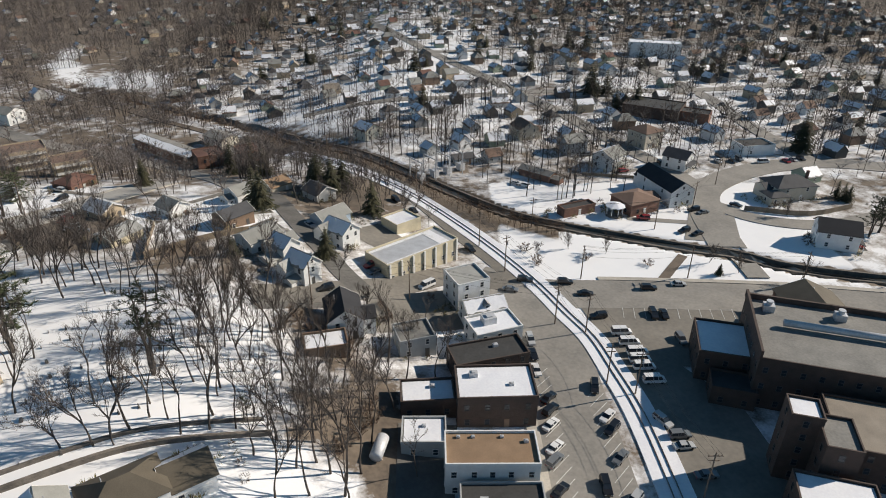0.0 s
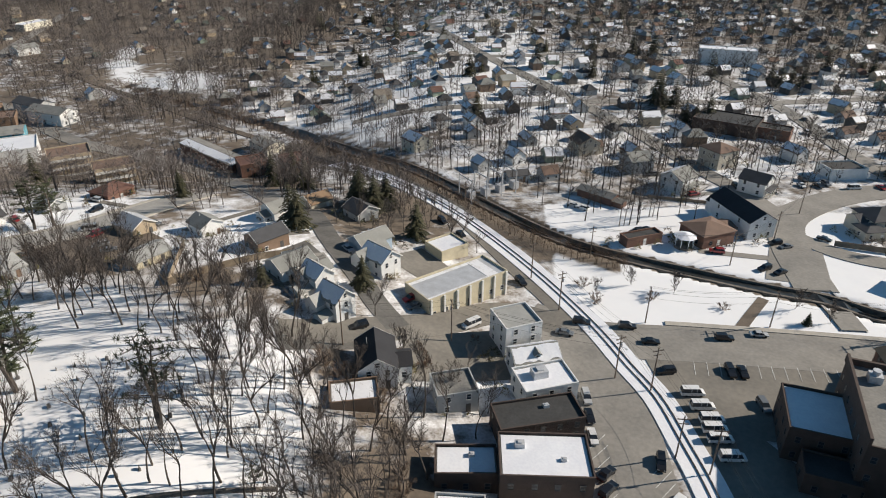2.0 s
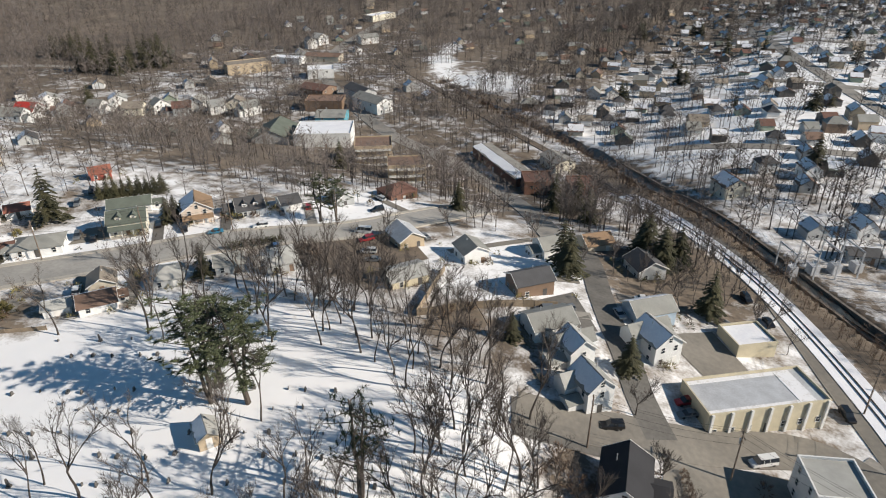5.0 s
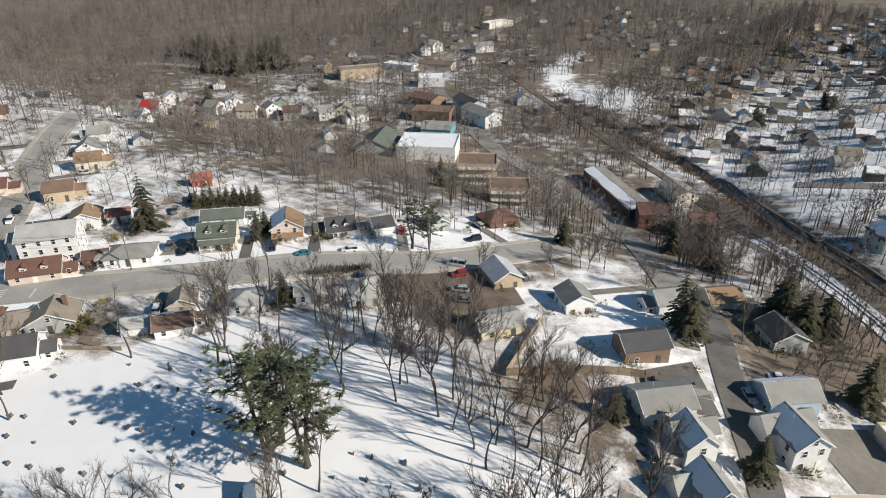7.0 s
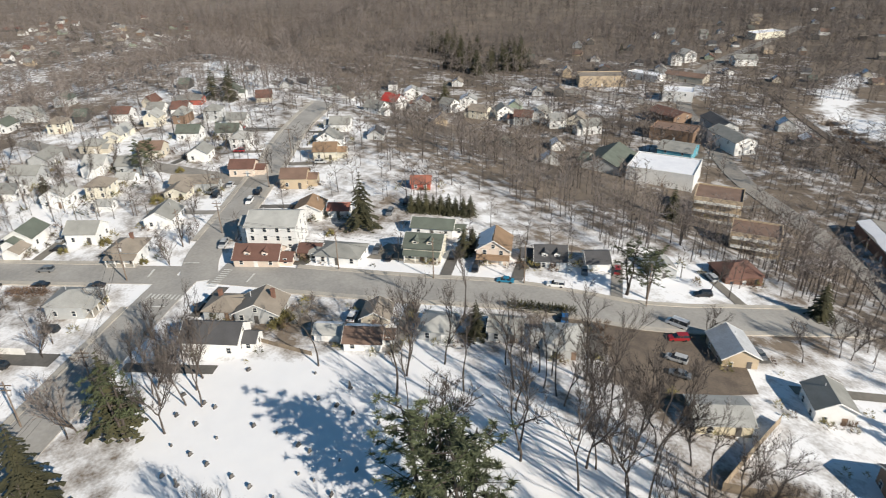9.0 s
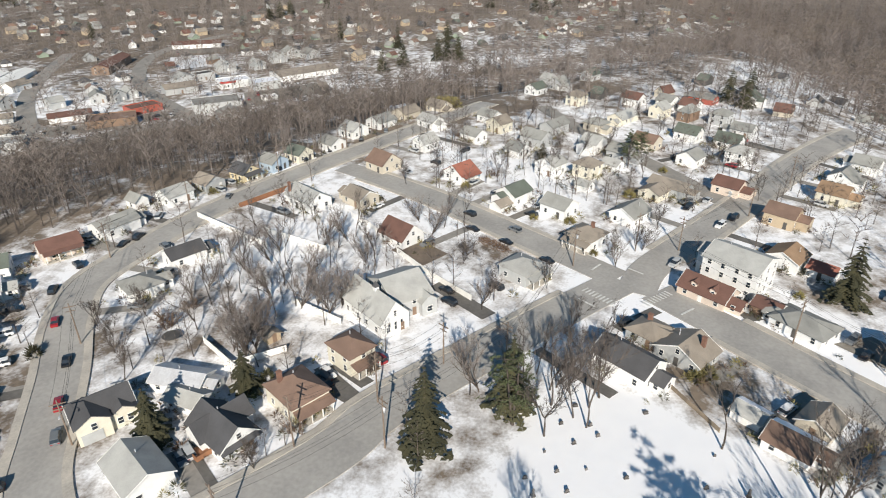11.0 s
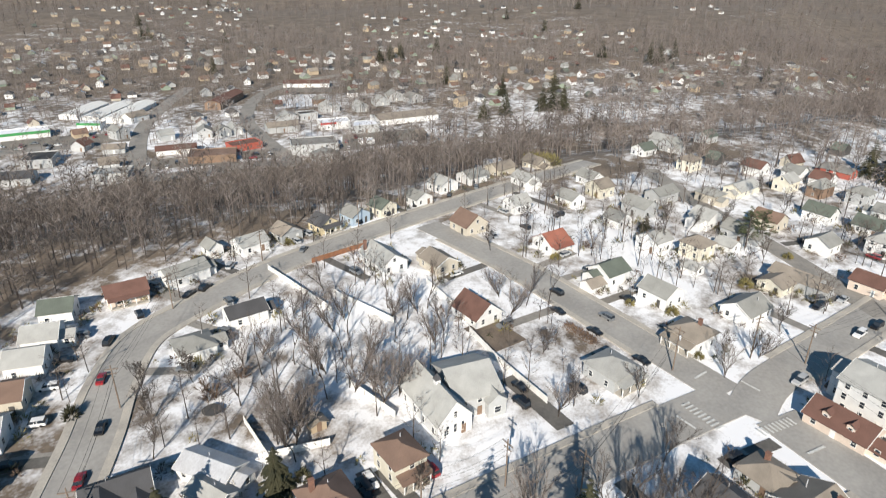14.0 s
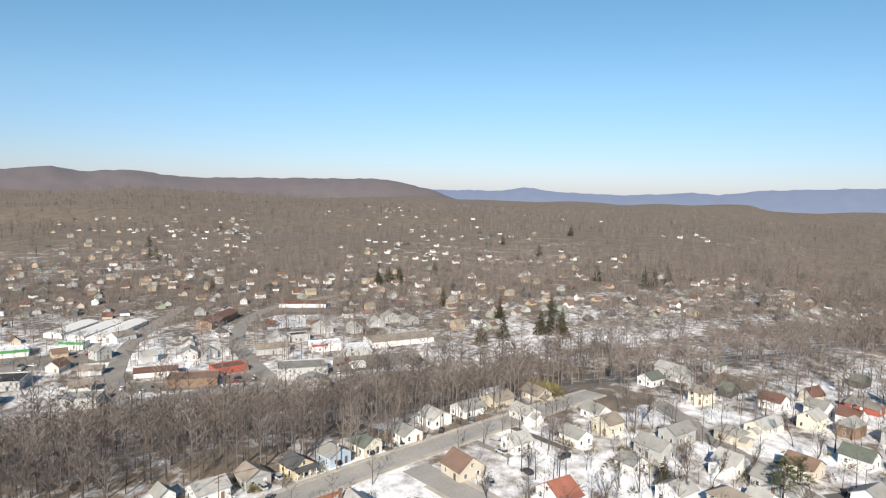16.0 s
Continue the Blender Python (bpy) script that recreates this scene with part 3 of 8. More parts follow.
for q, tone in (([(-264.7, -281.0), (-308.8, -235.0), (-321.8, -253.7), (-277.4, -299.7)], 'asphalt_lot'),
                ([(-344.1, -119.4), (-385.2, -94.0), (-404.4, -106.2), (-372.1, -137.2)], 'asphalt_lot'),
                ([(-307.8, -156.0), (-320.6, -140.9), (-327.4, -159.0), (-318.1, -166.4)], 'asphalt_lot'),
                ([(-275.7, -184.5), (-302.2, -153.0), (-307.0, -157.1), (-288.6, -198.0)], 'asphalt_lot'),
                ([(-459.8, -246.6), (-476.2, -213.8), (-489.8, -222.7), (-472.7, -256.4)], 'asphalt_lot'),
                ([(-408.8, -215.5), (-433.6, -196.4), (-464.2, -220.2), (-448.5, -241.1)], 'packed_snow')):
    patch("parking_lot", q, tone, 0.1, "open lot between valley shops", step=9.0)
drive_a = patch("driveway", [(-170, 37), (-166.4, 35), (-156, 50), (-159.4, 52.4)], "asphalt_dark", 0.12, "asphalt drive beside the church hall")
drive_b = patch("driveway", [(-135, 26), (-132.4, 24.6), (-127.8, 33), (-130.4, 34.6)], "asphalt_dark", 0.12, "asphalt drive between houses")
drive_c = patch("driveway", [(-181, 108), (-173.6, 112.4), (-170, 106), (-177, 101.6)], "asphalt_dark", 0.12, "asphalt drive beside the cape house")
drive_d = patch("driveway", [(-171, 130), (-163, 138.5), (-159, 130), (-166, 121.6)], "asphalt_lot", 0.12, "earthy drive between houses")

# snowy strip that carries the track
ribbon("track_bed", RAIL[:14], 6.4, "snow", 0.3, "snow-covered railway bed", category="railway")
ribbon("track_bed", RAIL[13:], 4.0, "earth", 0.28, "brown gravel railway bed among trees", category="railway")
railway = root("railway_track", 0, 0, 0, 0, "single railway track with dark rails in snow", "railway track")
for side in (-0.72, 0.72):
    ribbon("rail", RAIL[:16], 0.14, "steel", 0.52, offset=side, thick=0.2, parent=railway)
# river: stone walls and water
water = ribbon("water", RIVER, 3.9, "water", 1.3, "dark shallow river in a walled channel", category="river")
for sign in (-1, 1):
    wall = []
    line = resample(RIVER[:12], 4)
    for i, p in enumerate(line):
        d = (line[min(i + 1, len(line) - 1)] - line[max(i - 1, 0)]).normalized()
        wall.append((p + Vector((d.y, -d.x, 0)) * sign * 2.3, Vector((d.y, -d.x, 0)) * sign))
    b = Build()
    for (p, n), (q, m) in zip(wall, wall[1:]):
        zp = ground_z(*(p + 2 * n).xy) + 0.3
        zq = ground_z(*(q + 2 * m).xy) + 0.3
        b.add([(*(p - 0.35 * n).xy, zp - 6), (*(q - 0.35 * m).xy, zq - 6), (*(q + 0.45 * m).xy, zq - 6), (*(p + 0.45 * n).xy, zp - 6),
               (*(p - 0.35 * n).xy, zp), (*(q - 0.35 * m).xy, zq), (*(q + 0.45 * m).xy, zq), (*(p + 0.45 * n).xy, zp)],
              [(4, 5, 6, 7), (0, 1, 5, 4), (2, 3, 7, 6)])
    tagged(new("river_wall", b.mesh("river_wall", "stone")), "dark stone retaining wall of the river channel", "wall", kind="structure")

# ---- houses ----
CACHE = {}


def window_meshes(w, h, edge):
    key = (w, h, edge)
    if key not in CACHE:
        f = Build()
        t = 0.08
        f.box(-w / 2 - t, -0.06, -t, -w / 2, 0.02, h + t).box(w / 2, -0.06, -t, w / 2 + t, 0.02, h + t)
        f.box(-w / 2, -0.06, h, w / 2, 0.02, h + t).box(-w / 2, -0.09, -t, w / 2, 0.02, 0).box(-w / 2, -0.05, h / 2 - 0.03, w / 2, 0.0, h / 2 + 0.03)
        CACHE[key] = (f.mesh("window", edge), Build().box(-w / 2, -0.02, 0, w / 2, 0.01, h).mesh("pane", "glass"))
    return CACHE[key]


def add_window(parent, x, y, z, face, w=0.85, h=1.25, edge="trim"):
    """face: degrees by which the wall is turned from looking to local -y."""
    frame_mesh, pane_mesh = window_meshes(w, h, edge)
    ob = part("window", frame_mesh, parent, at=pose(x, y, z, 0, 0, face))
    part("pane", pane_mesh, ob)
    return ob


def gable_roof(b, w, d, eave, rise, over=0.4, thick=0.16, x0=0.0, y0=0.0):
    """Ridge along local x."""
    hw, hd = w / 2 + over, d / 2 + over
    drop = rise * over / (d / 2)
    b.slab([(x0 - hw, y0 - hd, eave - drop), (x0 + hw, y0 - hd, eave - drop), (x0 + hw, y0, eave + rise), (x0 - hw, y0, eave + rise)], thick)
    b.slab([(x0 + hw, y0 + hd, eave - drop), (x0 - hw, y0 + hd, eave - drop), (x0 - hw, y0, eave + rise), (x0 + hw, y0, eave + rise)], thick)


def swap(b):
    """Turn a build a quarter, so that what ran along x runs along y."""
    b.v = [(-y, x, z) for x, y, z in b.v]
    return b


def body(w, d, eave, roof, rise, base=-2.0):
    b = Build().box(-w / 2, -d / 2, base, w / 2, d / 2, eave)
    if roof in ("gable", "gable_y"):
        g = Build()
        a, c = (w, d) if roof == "gable" else (d, w)
        e = eave
        g.add([(-a / 2, -c / 2, e), (-a / 2, c / 2, e), (-a / 2, 0, e + rise), (a / 2, -c / 2, e), (a / 2, c / 2, e), (a / 2, 0, e + rise)], [(0, 2, 1), (3, 4, 5), (0, 3, 5, 2), (4, 1, 2, 5)])
        if roof == "gable_y":
            swap(g)
        b.add(g.v, g.f)
    return b


def roof_build(w, d, eave, roof, rise, over=0.4):
    b = Build()
    if roof == "gable":
        gable_roof(b, w, d, eave + 0.16, rise, over)
    elif roof == "gable_y":
        gable_roof(b, d, w, eave + 0.16, rise, over)
        swap(b)
    elif roof == "hip":
        hw, hd, e = w / 2 + over, d / 2 + over, eave + 0.1
        k = max(0.0, w / 2 - d / 2), max(0.0, d / 2 - w / 2)
        t = e + rise
        top = [(-k[0], -k[1], t), (k[0], -k[1], t), (k[0], k[1], t), (-k[0], k[1], t)]
        low = [(-hw, -hd, e), (hw, -hd, e), (hw, hd, e), (-hw, hd, e)]
        b.add(low + top + [(x, y, z - 0.18) for x, y, z in low], [(0, 1, 5, 4), (1, 2, 6, 5), (2, 3, 7, 6), (3, 0, 4, 7), (11, 10, 9, 8), (0, 8, 9, 1), (1, 9, 10, 2), (2, 10, 11, 3), (3, 11, 8, 0)])
    else:
        # flat: a deck behind a low parapet
        b.box(-w / 2 + 0.25, -d / 2 + 0.25, eave - 0.2, w / 2 - 0.25, d / 2 - 0.25, eave + 0.02)
    return b


def roof_snow(rng, w, d, eave, roof, rise, rot, share):
    """Snow left on the slopes that the sun does not reach: a thin uneven blanket."""
    b = Build()
    if roof in ("gable", "gable_y"):
        a, c = (w, d) if roof == "gable" else (d, w)
        for sign in (-1, 1):
            ang = radians(rot + (0 if roof == "gable" else 90))
            nrm = Vector((-math.sin(ang) * sign, math.cos(ang) * sign))
            if nrm.dot(SUN_DIR.xy) > 0.12 or rng.random() > share:
                continue
            n, over = 10, 0.3
            lowest = c / 2 + 0.3
            g = Build()
            for i in range(n + 1):
                x0 = -a / 2 - over + (a + 2 * over) * i / n
                for y0, up in ((lowest * rng.uniform(0.03, 0.12), 0.22), (lowest * rng.uniform(0.82, 1.0), 0.22)):
                    z = eave + up + rise * (1 - y0 / (c / 2))
                    g.v += [(x0, sign * y0, z), (x0, sign * y0, z - 0.06)]
            for i in range(n):
                k = 4 * i
                g.f += [(k, k + 4, k + 6, k + 2), (k + 1, k + 3, k + 7, k + 5), (k + 2, k + 6, k + 7, k + 3), (k, k + 1, k + 5, k + 4)]
            if roof == "gable_y":
                swap(g)
            b.add(g.v, g.f)
    elif roof == "flat" and share > 0:
        b.box(-w / 2 + 0.45, -d / 2 + 0.45, eave, w / 2 - 0.45, d / 2 - 0.45, eave + 0.1)
    return b


def house(name, x, y, rot, w, d, eave, roof="gable", rise=2.4, wall="white", top="grey", label="", windows=True, chimney=None, porch=0.0, snow=0.35, seed=0,
          category="house", group="", brick=False, storeys=0, sink=0.0, door=True, dormers=0, wing=True):
    rng = random.Random(seed or int(abs(x * 31 + y * 17)))
    z = min(ground_z(x + dx, y + dy) for dx in (-3, 3) for dy in (-3, 3)) - sink
    SOLID.append((x, y, max(w, d) * 0.62 + 0.8))
    label = label if len(label.split()) > 3 else label + " among snowy lots"
    if category == "house":
        HOMES.append((x, y, rot, w, d))
    r = root(name, x, y, z, rot, label, category, group)
    far_off = min(math.hypot(x - a, y - b) for a, b in ((0, 20), (-20, 62), (-50, 72), (-76, 65))) > 150
    wall_key = wall if wall in M else "wall_" + wall
    top_key = top if top in M else "roof_" + top
    wl = body(w, d, eave, roof, rise)
    if roof == "flat":
        ring = Build()
        for z_ in (eave - 0.01, eave + 0.5):
            for o in (0.04, -0.22):
                ring.v += [(-w / 2 - o, -d / 2 - o, z_), (w / 2 + o, -d / 2 - o, z_), (w / 2 + o, d / 2 + o, z_), (-w / 2 - o, d / 2 + o, z_)]
        for k in range(4):
            q = (k + 1) % 4
            ring.f += [(k, q, 8 + q, 8 + k), (4 + q, 4 + k, 12 + k, 12 + q), (8 + k, 8 + q, 12 + q, 12 + k), (q, k, 4 + k, 4 + q)]
        part("parapet", ring.mesh("parapet", wall_key), r)
    part("wall", wl.mesh("wall", wall_key), r)
    roof_ob = part("roof", roof_build(w, d, eave, roof, rise).mesh("roof", top_key), r)
    sn = roof_snow(rng, w, d, eave, roof, rise, rot, snow)
    if sn.v:
        part("snow", sn.mesh("snow", "snow"), roof_ob, "white snow left on the roof")
    if category == "house" and roof in ("gable", "gable_y") and not far_off:
        a, c = (w, d) if roof == "gable" else (d, w)
        hd, drop = c / 2 + 0.43, rise * 0.43 / (c / 2)
        for end in (-1, 1):
            t = Build()
            x0, x1 = sorted((end * (a / 2 + 0.38), end * (a / 2 + 0.45)))
            top_, low_ = eave + 0.19 + rise, eave + 0.19 - drop
            prof = [(-hd, low_), (0, top_), (hd, low_), (hd, low_ - 0.26), (0, top_ - 0.26), (-hd, low_ - 0.26)]
            t.v = [(x0, p, q) for p, q in prof] + [(x1, p, q) for p, q in prof]
            t.f = [(0, 1, 4, 5), (1, 2, 3, 4), (7, 6, 11, 10), (8, 7, 10, 9)] + [(k, k + 6, (k + 1) % 6 + 6, (k + 1) % 6) for k in range(6)]
            if roof == "gable_y":
                swap(t)
            part("rake_trim", t.mesh("rake_trim", "trim"), roof_ob)
    if category == "house" and roof != "flat" and w > 7 and wing and not porch and rng.random() < 0.55:
        sg, lw, dw = rng.choice([-1, 1]), rng.uniform(2.2, 3.6), d * rng.uniform(0.5, 0.72)
        y0, he, hr = rng.uniform(-0.12, 0.14) * d, eave * rng.uniform(0.62, 0.85), rise * 0.55
        x0 = sg * (w / 2 + lw / 2 - 0.1)
        wing = body(lw, dw, he, "gable", hr)
        part("wing", mesh_of("wing", [(px + x0, py + y0, pz) for px, py, pz in wing.v], wing.f, wall_key), r)
        wing = roof_build(lw, dw, he, "gable", hr, 0.3)
        part("wing_roof", mesh_of("wing_roof", [(px + x0, py + y0, pz) for px, py, pz in wing.v], wing.f, top_key), r)
        if not far_off:
            add_window(r, x0, y0 - dw / 2 - 0.01, 0.9, 0)
            add_window(r, x0 + sg * (lw / 2 + 0.01), y0, 0.9, 90 if sg > 0 else 270)
    if category == "house" and roof != "flat" and not far_off:
        px, py = rng.uniform(-0.3, 0.3) * w, rng.uniform(0.1, 0.2) * d
        part("vent_pipe", Build().tube([(px, py, eave), (px, py, eave + rise + 0.35)], [0.09, 0.09], 6).mesh("vent_pipe", "metal_roof"), r)
    if chimney:
        cx, cy = chimney
        part("chimney", Build().box(cx - 0.4, cy - 0.35, eave, cx + 0.4, cy + 0.35, eave + rise + 0.9).box(cx - 0.48, cy - 0.43, eave + rise + 0.9, cx + 0.48, cy + 0.43, eave + rise + 1.05).mesh("chimney", "brick"), r)
    storeys = storeys or max(1, round(eave / 2.8))
    if windows:
        for s in range(storeys):
            zs = 0.9 + s * (eave / storeys)
            for length, face in ((w, 0), (d, 90), (w, 180), (d, 270)):
                away = radians(rot + face - 90)
                if math.cos(away) * (-40 - x) + math.sin(away) * (60 - y) < -0.12 * math.hypot(x + 40, y - 60):
                    continue
                n = max(1, int(length / 3.1))
                if far_off:
                    n = min(n, 2)
                depth = (d if face % 180 == 0 else w) / 2 + 0.01
                for i in range(n):
                    u = (i + 0.5) / n * length - length / 2 + rng.uniform(-0.15, 0.15)
                    if s == 0 and face == 0 and door and i == n // 2:
                        continue
                    f = radians(face)
                    add_window(r, u * math.cos(f) + depth * math.sin(f), u * math.sin(f) - depth * math.cos(f), zs, face, edge="wall_dark" if "brick" in wall_key else "trim")
        if roof in ("gable", "gable_y") and rise > 2.2:
            for face in ((90, 270) if roof == "gable" else (0, 180)):
                f = radians(face)
                depth = (w if roof == "gable" else d) / 2 + 0.01
                add_window(r, depth * math.sin(f), -depth * math.cos(f), eave + rise * 0.18, face, 0.8, 1.0)
    if door:
        n = max(1, int(w / 3.1))
        u = (n // 2 + 0.5) / n * w - w / 2
        part("door", Build().box(u - 0.48, -d / 2 - 0.07, 0.1, u + 0.48, -d / 2 + 0.02, 2.15).mesh("door", rng.choice(["wall_brown", "trim", "trim", "wall_dark"])), r)
    if porch:
        pd = porch
        part("porch_floor", Build().box(-w / 2 + 0.3, -d / 2 - pd, -1.5, w / 2 - 0.3, -d / 2, 0.35).mesh("porch_floor", "concrete"), r)
        part("porch_roof", Build().slab([(-w / 2, -d / 2 - pd - 0.3, 2.55), (w / 2, -d / 2 - pd - 0.3, 2.55), (w / 2, -d / 2, 3.15), (-w / 2, -d / 2, 3.15)], 0.15).mesh("porch_roof", top_key), r)
        for i in range(4):
            u = -w / 2 + 0.5 + (w - 1.0) * i / 3
            part("porch_post", Build().box(u - 0.09, -d / 2 - pd + 0.02, 0.35, u + 0.09, -d / 2 - pd + 0.2, 2.5).mesh("porch_post", "trim"), r)
    for i in range(dormers):
        u = (i + 0.5) / dormers * w * 0.8 - w * 0.4
        yy = -d / 2 + d * 0.12
        part("dormer", Build().box(u - 0.75, yy, eave, u + 0.75, -0.3, eave + rise * 0.62).mesh("dormer", wall_key), r)
        g = Build()
        gable_roof(g, d / 2 - d * 0.1, 1.5, 0, 0.65, 0.15, 0.12)
        swap(g)
        part("dormer_roof", mesh_of("dormer_roof", [(px + u, py + yy + (d / 2 - d * 0.12 - 0.1) / 2, pz + eave + rise * 0.62 + 0.1) for px, py, pz in g.v], g.f, top_key), r)
        add_window(r, u, yy - 0.01, eave + rise * 0.12, 0, 0.7, 0.85)
    return r


def block(r, x0, y0, w, d, eave, rise, roof, wall, top, over=0.35):
    """A lower or crossing gable added to a house."""
    for name, bl, key in (("wing", body(w, d, eave, roof, rise), wall), ("wing_roof", roof_build(w, d, eave, roof, rise, over), top)):
        part(name, mesh_of(name, [(px + x0, py + y0, pz) for px, py, pz in bl.v], bl.f, key), r)

# houses along the lower side street and lane
lane_a = house("white_house", -24.6, 158.6, 51, 6.4, 8, 5.4, "gable_y", 2.4, "white", "grey", "white gabled house with a grey cross-gabled roof", wing=False)
block(lane_a, -0.4, 3.0, 9.4, 4.6, 4.8, 2.0, "gable", "wall_white", "roof_grey", 0.25)
lane_b = house("white_house", -30.6, 135.2, 52, 5.4, 6.6, 5.6, "gable_y", 2.4, "white", "grey", "white gabled house at the lane's corner", wing=False)
block(lane_b, -1.6, 2.2, 7.0, 4.0, 4.6, 1.7, "gable", "wall_white", "roof_light", 0.25)
block(lane_b, -4.2, -0.6, 3.0, 3.2, 2.6, 0.8, "gable", "wall_white", "roof_grey", 0.2)
lane_c = house("white_house", -36.6, 143.2, 50, 5.2, 6.0, 5.2, "gable_y", 2.2, "white", "light", "white house with a pale roof behind another", wing=False)
block(lane_c, 0.6, 1.8, 7.6, 3.8, 4.6, 1.7, "gable", "wall_white", "roof_grey", 0.25)
block(lane_c, -4.4, 0.2, 3.6, 4.4, 2.8, 0.8, "gable", "wall_white", "roof_light")
house("white_house", -44.3, 148.5, 49, 9.2, 7.2, 3.9, "gable", 1.7, "white", "grey", "low white house with a wide grey roof", snow=0)
house("brown_house", -54.5, 162.3, 50, 9.0, 6.6, 4.00, "gable", 1.65, "brown", "dark", "brown clapboard house with a dark roof", snow=0, wing=False)
house("tan_house", -51.8, 201.2, 47, 7.9, 7.0, 2.78, "gable", 1.86, "beige", "orange", "small beige house with an orange-brown roof", windows=False)
house("white_house", -74, 170.4, 53, 6.5, 7.0, 3.71, "gable_y", 1.71, "white", "grey", "small white house in a snowy yard")
house("blue_house", -29.2, 170.4, 46, 9.6, 6.6, 4.0, "gable", 1.9, "blue", "grey", "pale blue house with snow on its roof", snow=1.0, wing=False)
house("white_house", -19.2, 119.0, 13, 7.5, 10, 4.98, "gable_y", 2.49, "white", "black", "white house with a black roof at the side street")
house("grey_house", -93.3, 169.4, 60, 7.0, 8.7, 3.10, "gable_y", 2.01, "tan", "metal_roof", "grey house with a bright metal roof in a vehicle yard", snow=0)
house("stucco_house", -80, 149.5, 57, 9.0, 7.0, 2.64, "gable", 1.09, "stucco", "light", "low stucco house with a pale roof", snow=0.3)
house("white_house", -59, 187, 50, 7.8, 7.0, 4.03, "gable", 1.86, "white", "grey", "white house behind bare trees")
house("grey_house", -36, 193, 45, 7.4, 8, 3.6, "gable_y", 2.0, "grey", "dark", "grey house in the shade of evergreens", snow=0)

# shops on the main street
SHOPS = []
SHOPS.append(house("shop", 12.3, 96.7, 2, 15, 9.6, 7.0, "flat", 0.6, "dark_brick", "flat_roof", "dark two-storey shop with a snow-covered flat roof", category="shop"))
SHOPS.append(house("shop_annex", -0.6, 97, 4, 10.5, 6.5, 4.0, "flat", 0.6, "dark_brick", "flat_roof", "low annex with a snow-covered flat roof", category="shop", door=False))
SHOPS.append(house("shop_annex", -1.2, 86.8, 0, 8, 6.5, 3.5, "flat", 0.6, "grey", "flat_roof", "small rear shed with a snowy roof", category="shop", door=False))
SHOPS.append(house("shop", 10.2, 79.6, 0, 15.6, 7.6, 7.0, "flat", 0.6, "white", "roof_orange", "white shop building with a flat brown gravel roof", snow=0, category="shop"))
SHOPS.append(house("shop", 11.5, 70, 0, 13.5, 9.6, 4.2, "flat", 0.6, "grey", "tar_roof", "low shop with a dark tarred roof", snow=0, category="shop"))
SHOPS.append(house("shop", 10.5, 58, 0, 15, 12, 6.5, "flat", 0.6, "brick", "tar_roof", "brick shop with a dark tarred roof", snow=0, category="shop"))
SHOPS.append(house("shop", 12, 109.3, 16, 16, 7, 5.0, "flat", 0.6, "dark_brick", "tar_roof", "dark low shop with a tarred roof", snow=0, category="shop"))
SHOPS.append(house("shop", 14, 119.6, 20, 11, 7.6, 5.0, "flat", 0.6, "white", "flat_roof", "white shop with a snowy flat roof and a rooftop hut", category="shop"))
house("white_house", 12.3, 127.9, 18, 9.5, 6.4, 4.45, "gable", 2.05, "white", "grey", "white house with a grey roof and a dormer", dormers=1)
house("white_block", 8.8, 137, 24, 8.6, 8.4, 7.2, "flat", 0.6, "white", "light", "white two-storey block with a grey flat roof at the crossing", snow=0)
garage = house("garage_building", -5, 154.3, 40, 24, 10, 5.4, "flat", 0.6, "stucco", "metal_roof", "long cream garage building with pilasters and a pale roof", snow=0, category="garage", storeys=1)
for i in range(7):
    part("pilaster", Build().box(-11.6 + i * 3.8, -5.4, -1.5, -11.1 + i * 3.8, -5.0, 5.8).mesh("pilaster", "trim"), garage)
for q in ((6.4, -4.5, 5.42, 9.6, 4.5, 5.5), (-11.4, -4.5, 5.42, 6.3, -3.7, 5.52), (-11.4, 3.6, 5.42, 6.3, 4.5, 5.5)):
    part("snow", Build().box(*q).mesh("snow", "packed_snow"), garage, "melting snow on the roof")
house("shed", -9, 176, 40, 9, 8, 3.4, "flat", 0.4, "stucco", "flat_roof", "low shed with a snow-covered flat roof", category="shed", windows=False, door=False)
house("low_house", -44, 66, 35, 11, 8, 3.4, "hip", 2.4, "white", "umber", "white house with a complex tan roof beside the graveyard", snow=0)
house("low_house", -37, 71, 35, 7, 7, 3.4, "gable", 2.2, "white", "umber", "wing of a white house with a tan roof", snow=0.9)
house("white_house", -52, 60, 35, 7, 8, 3.6, "gable_y", 2.1, "white", "grey", "white gabled house beside the graveyard wall")

for shop, gear in zip(SHOPS, (((-4, 2, 1.2), (3, -1, 0.7)), ((1, 1, 0.8),), ((0, 1, 0.6),), ((-5.5, 2.6, 0.5), (-3, 2.6, 0.5), (2, 2.6, 0.5), (6, 1.5, 0.6)), ((-3, 1, 1.0), (4, -2, 0.7)), ((-4, 3, 1.3), (3, 0, 0.9), (5, -4, 0.6)), ((2, 1, 0.8),), ((-1, 0.5, 2.2),))):
    top = max(v.co.z for ch in shop.children if ch.name.startswith("roof") for v in ch.data.vertices)
    for u, v_, size in gear:
        part("roof_unit", Build().box(u - size * 0.7, v_ - size * 0.55, top, u + size * 0.7, v_ + size * 0.55, top + size * 0.75, 0.04).box(u - size * 0.3, v_ - size * 0.3, top + size * 0.75, u + size * 0.3, v_ + size * 0.3, top + size * 0.9).mesh("roof_unit", "metal_roof"), shop)

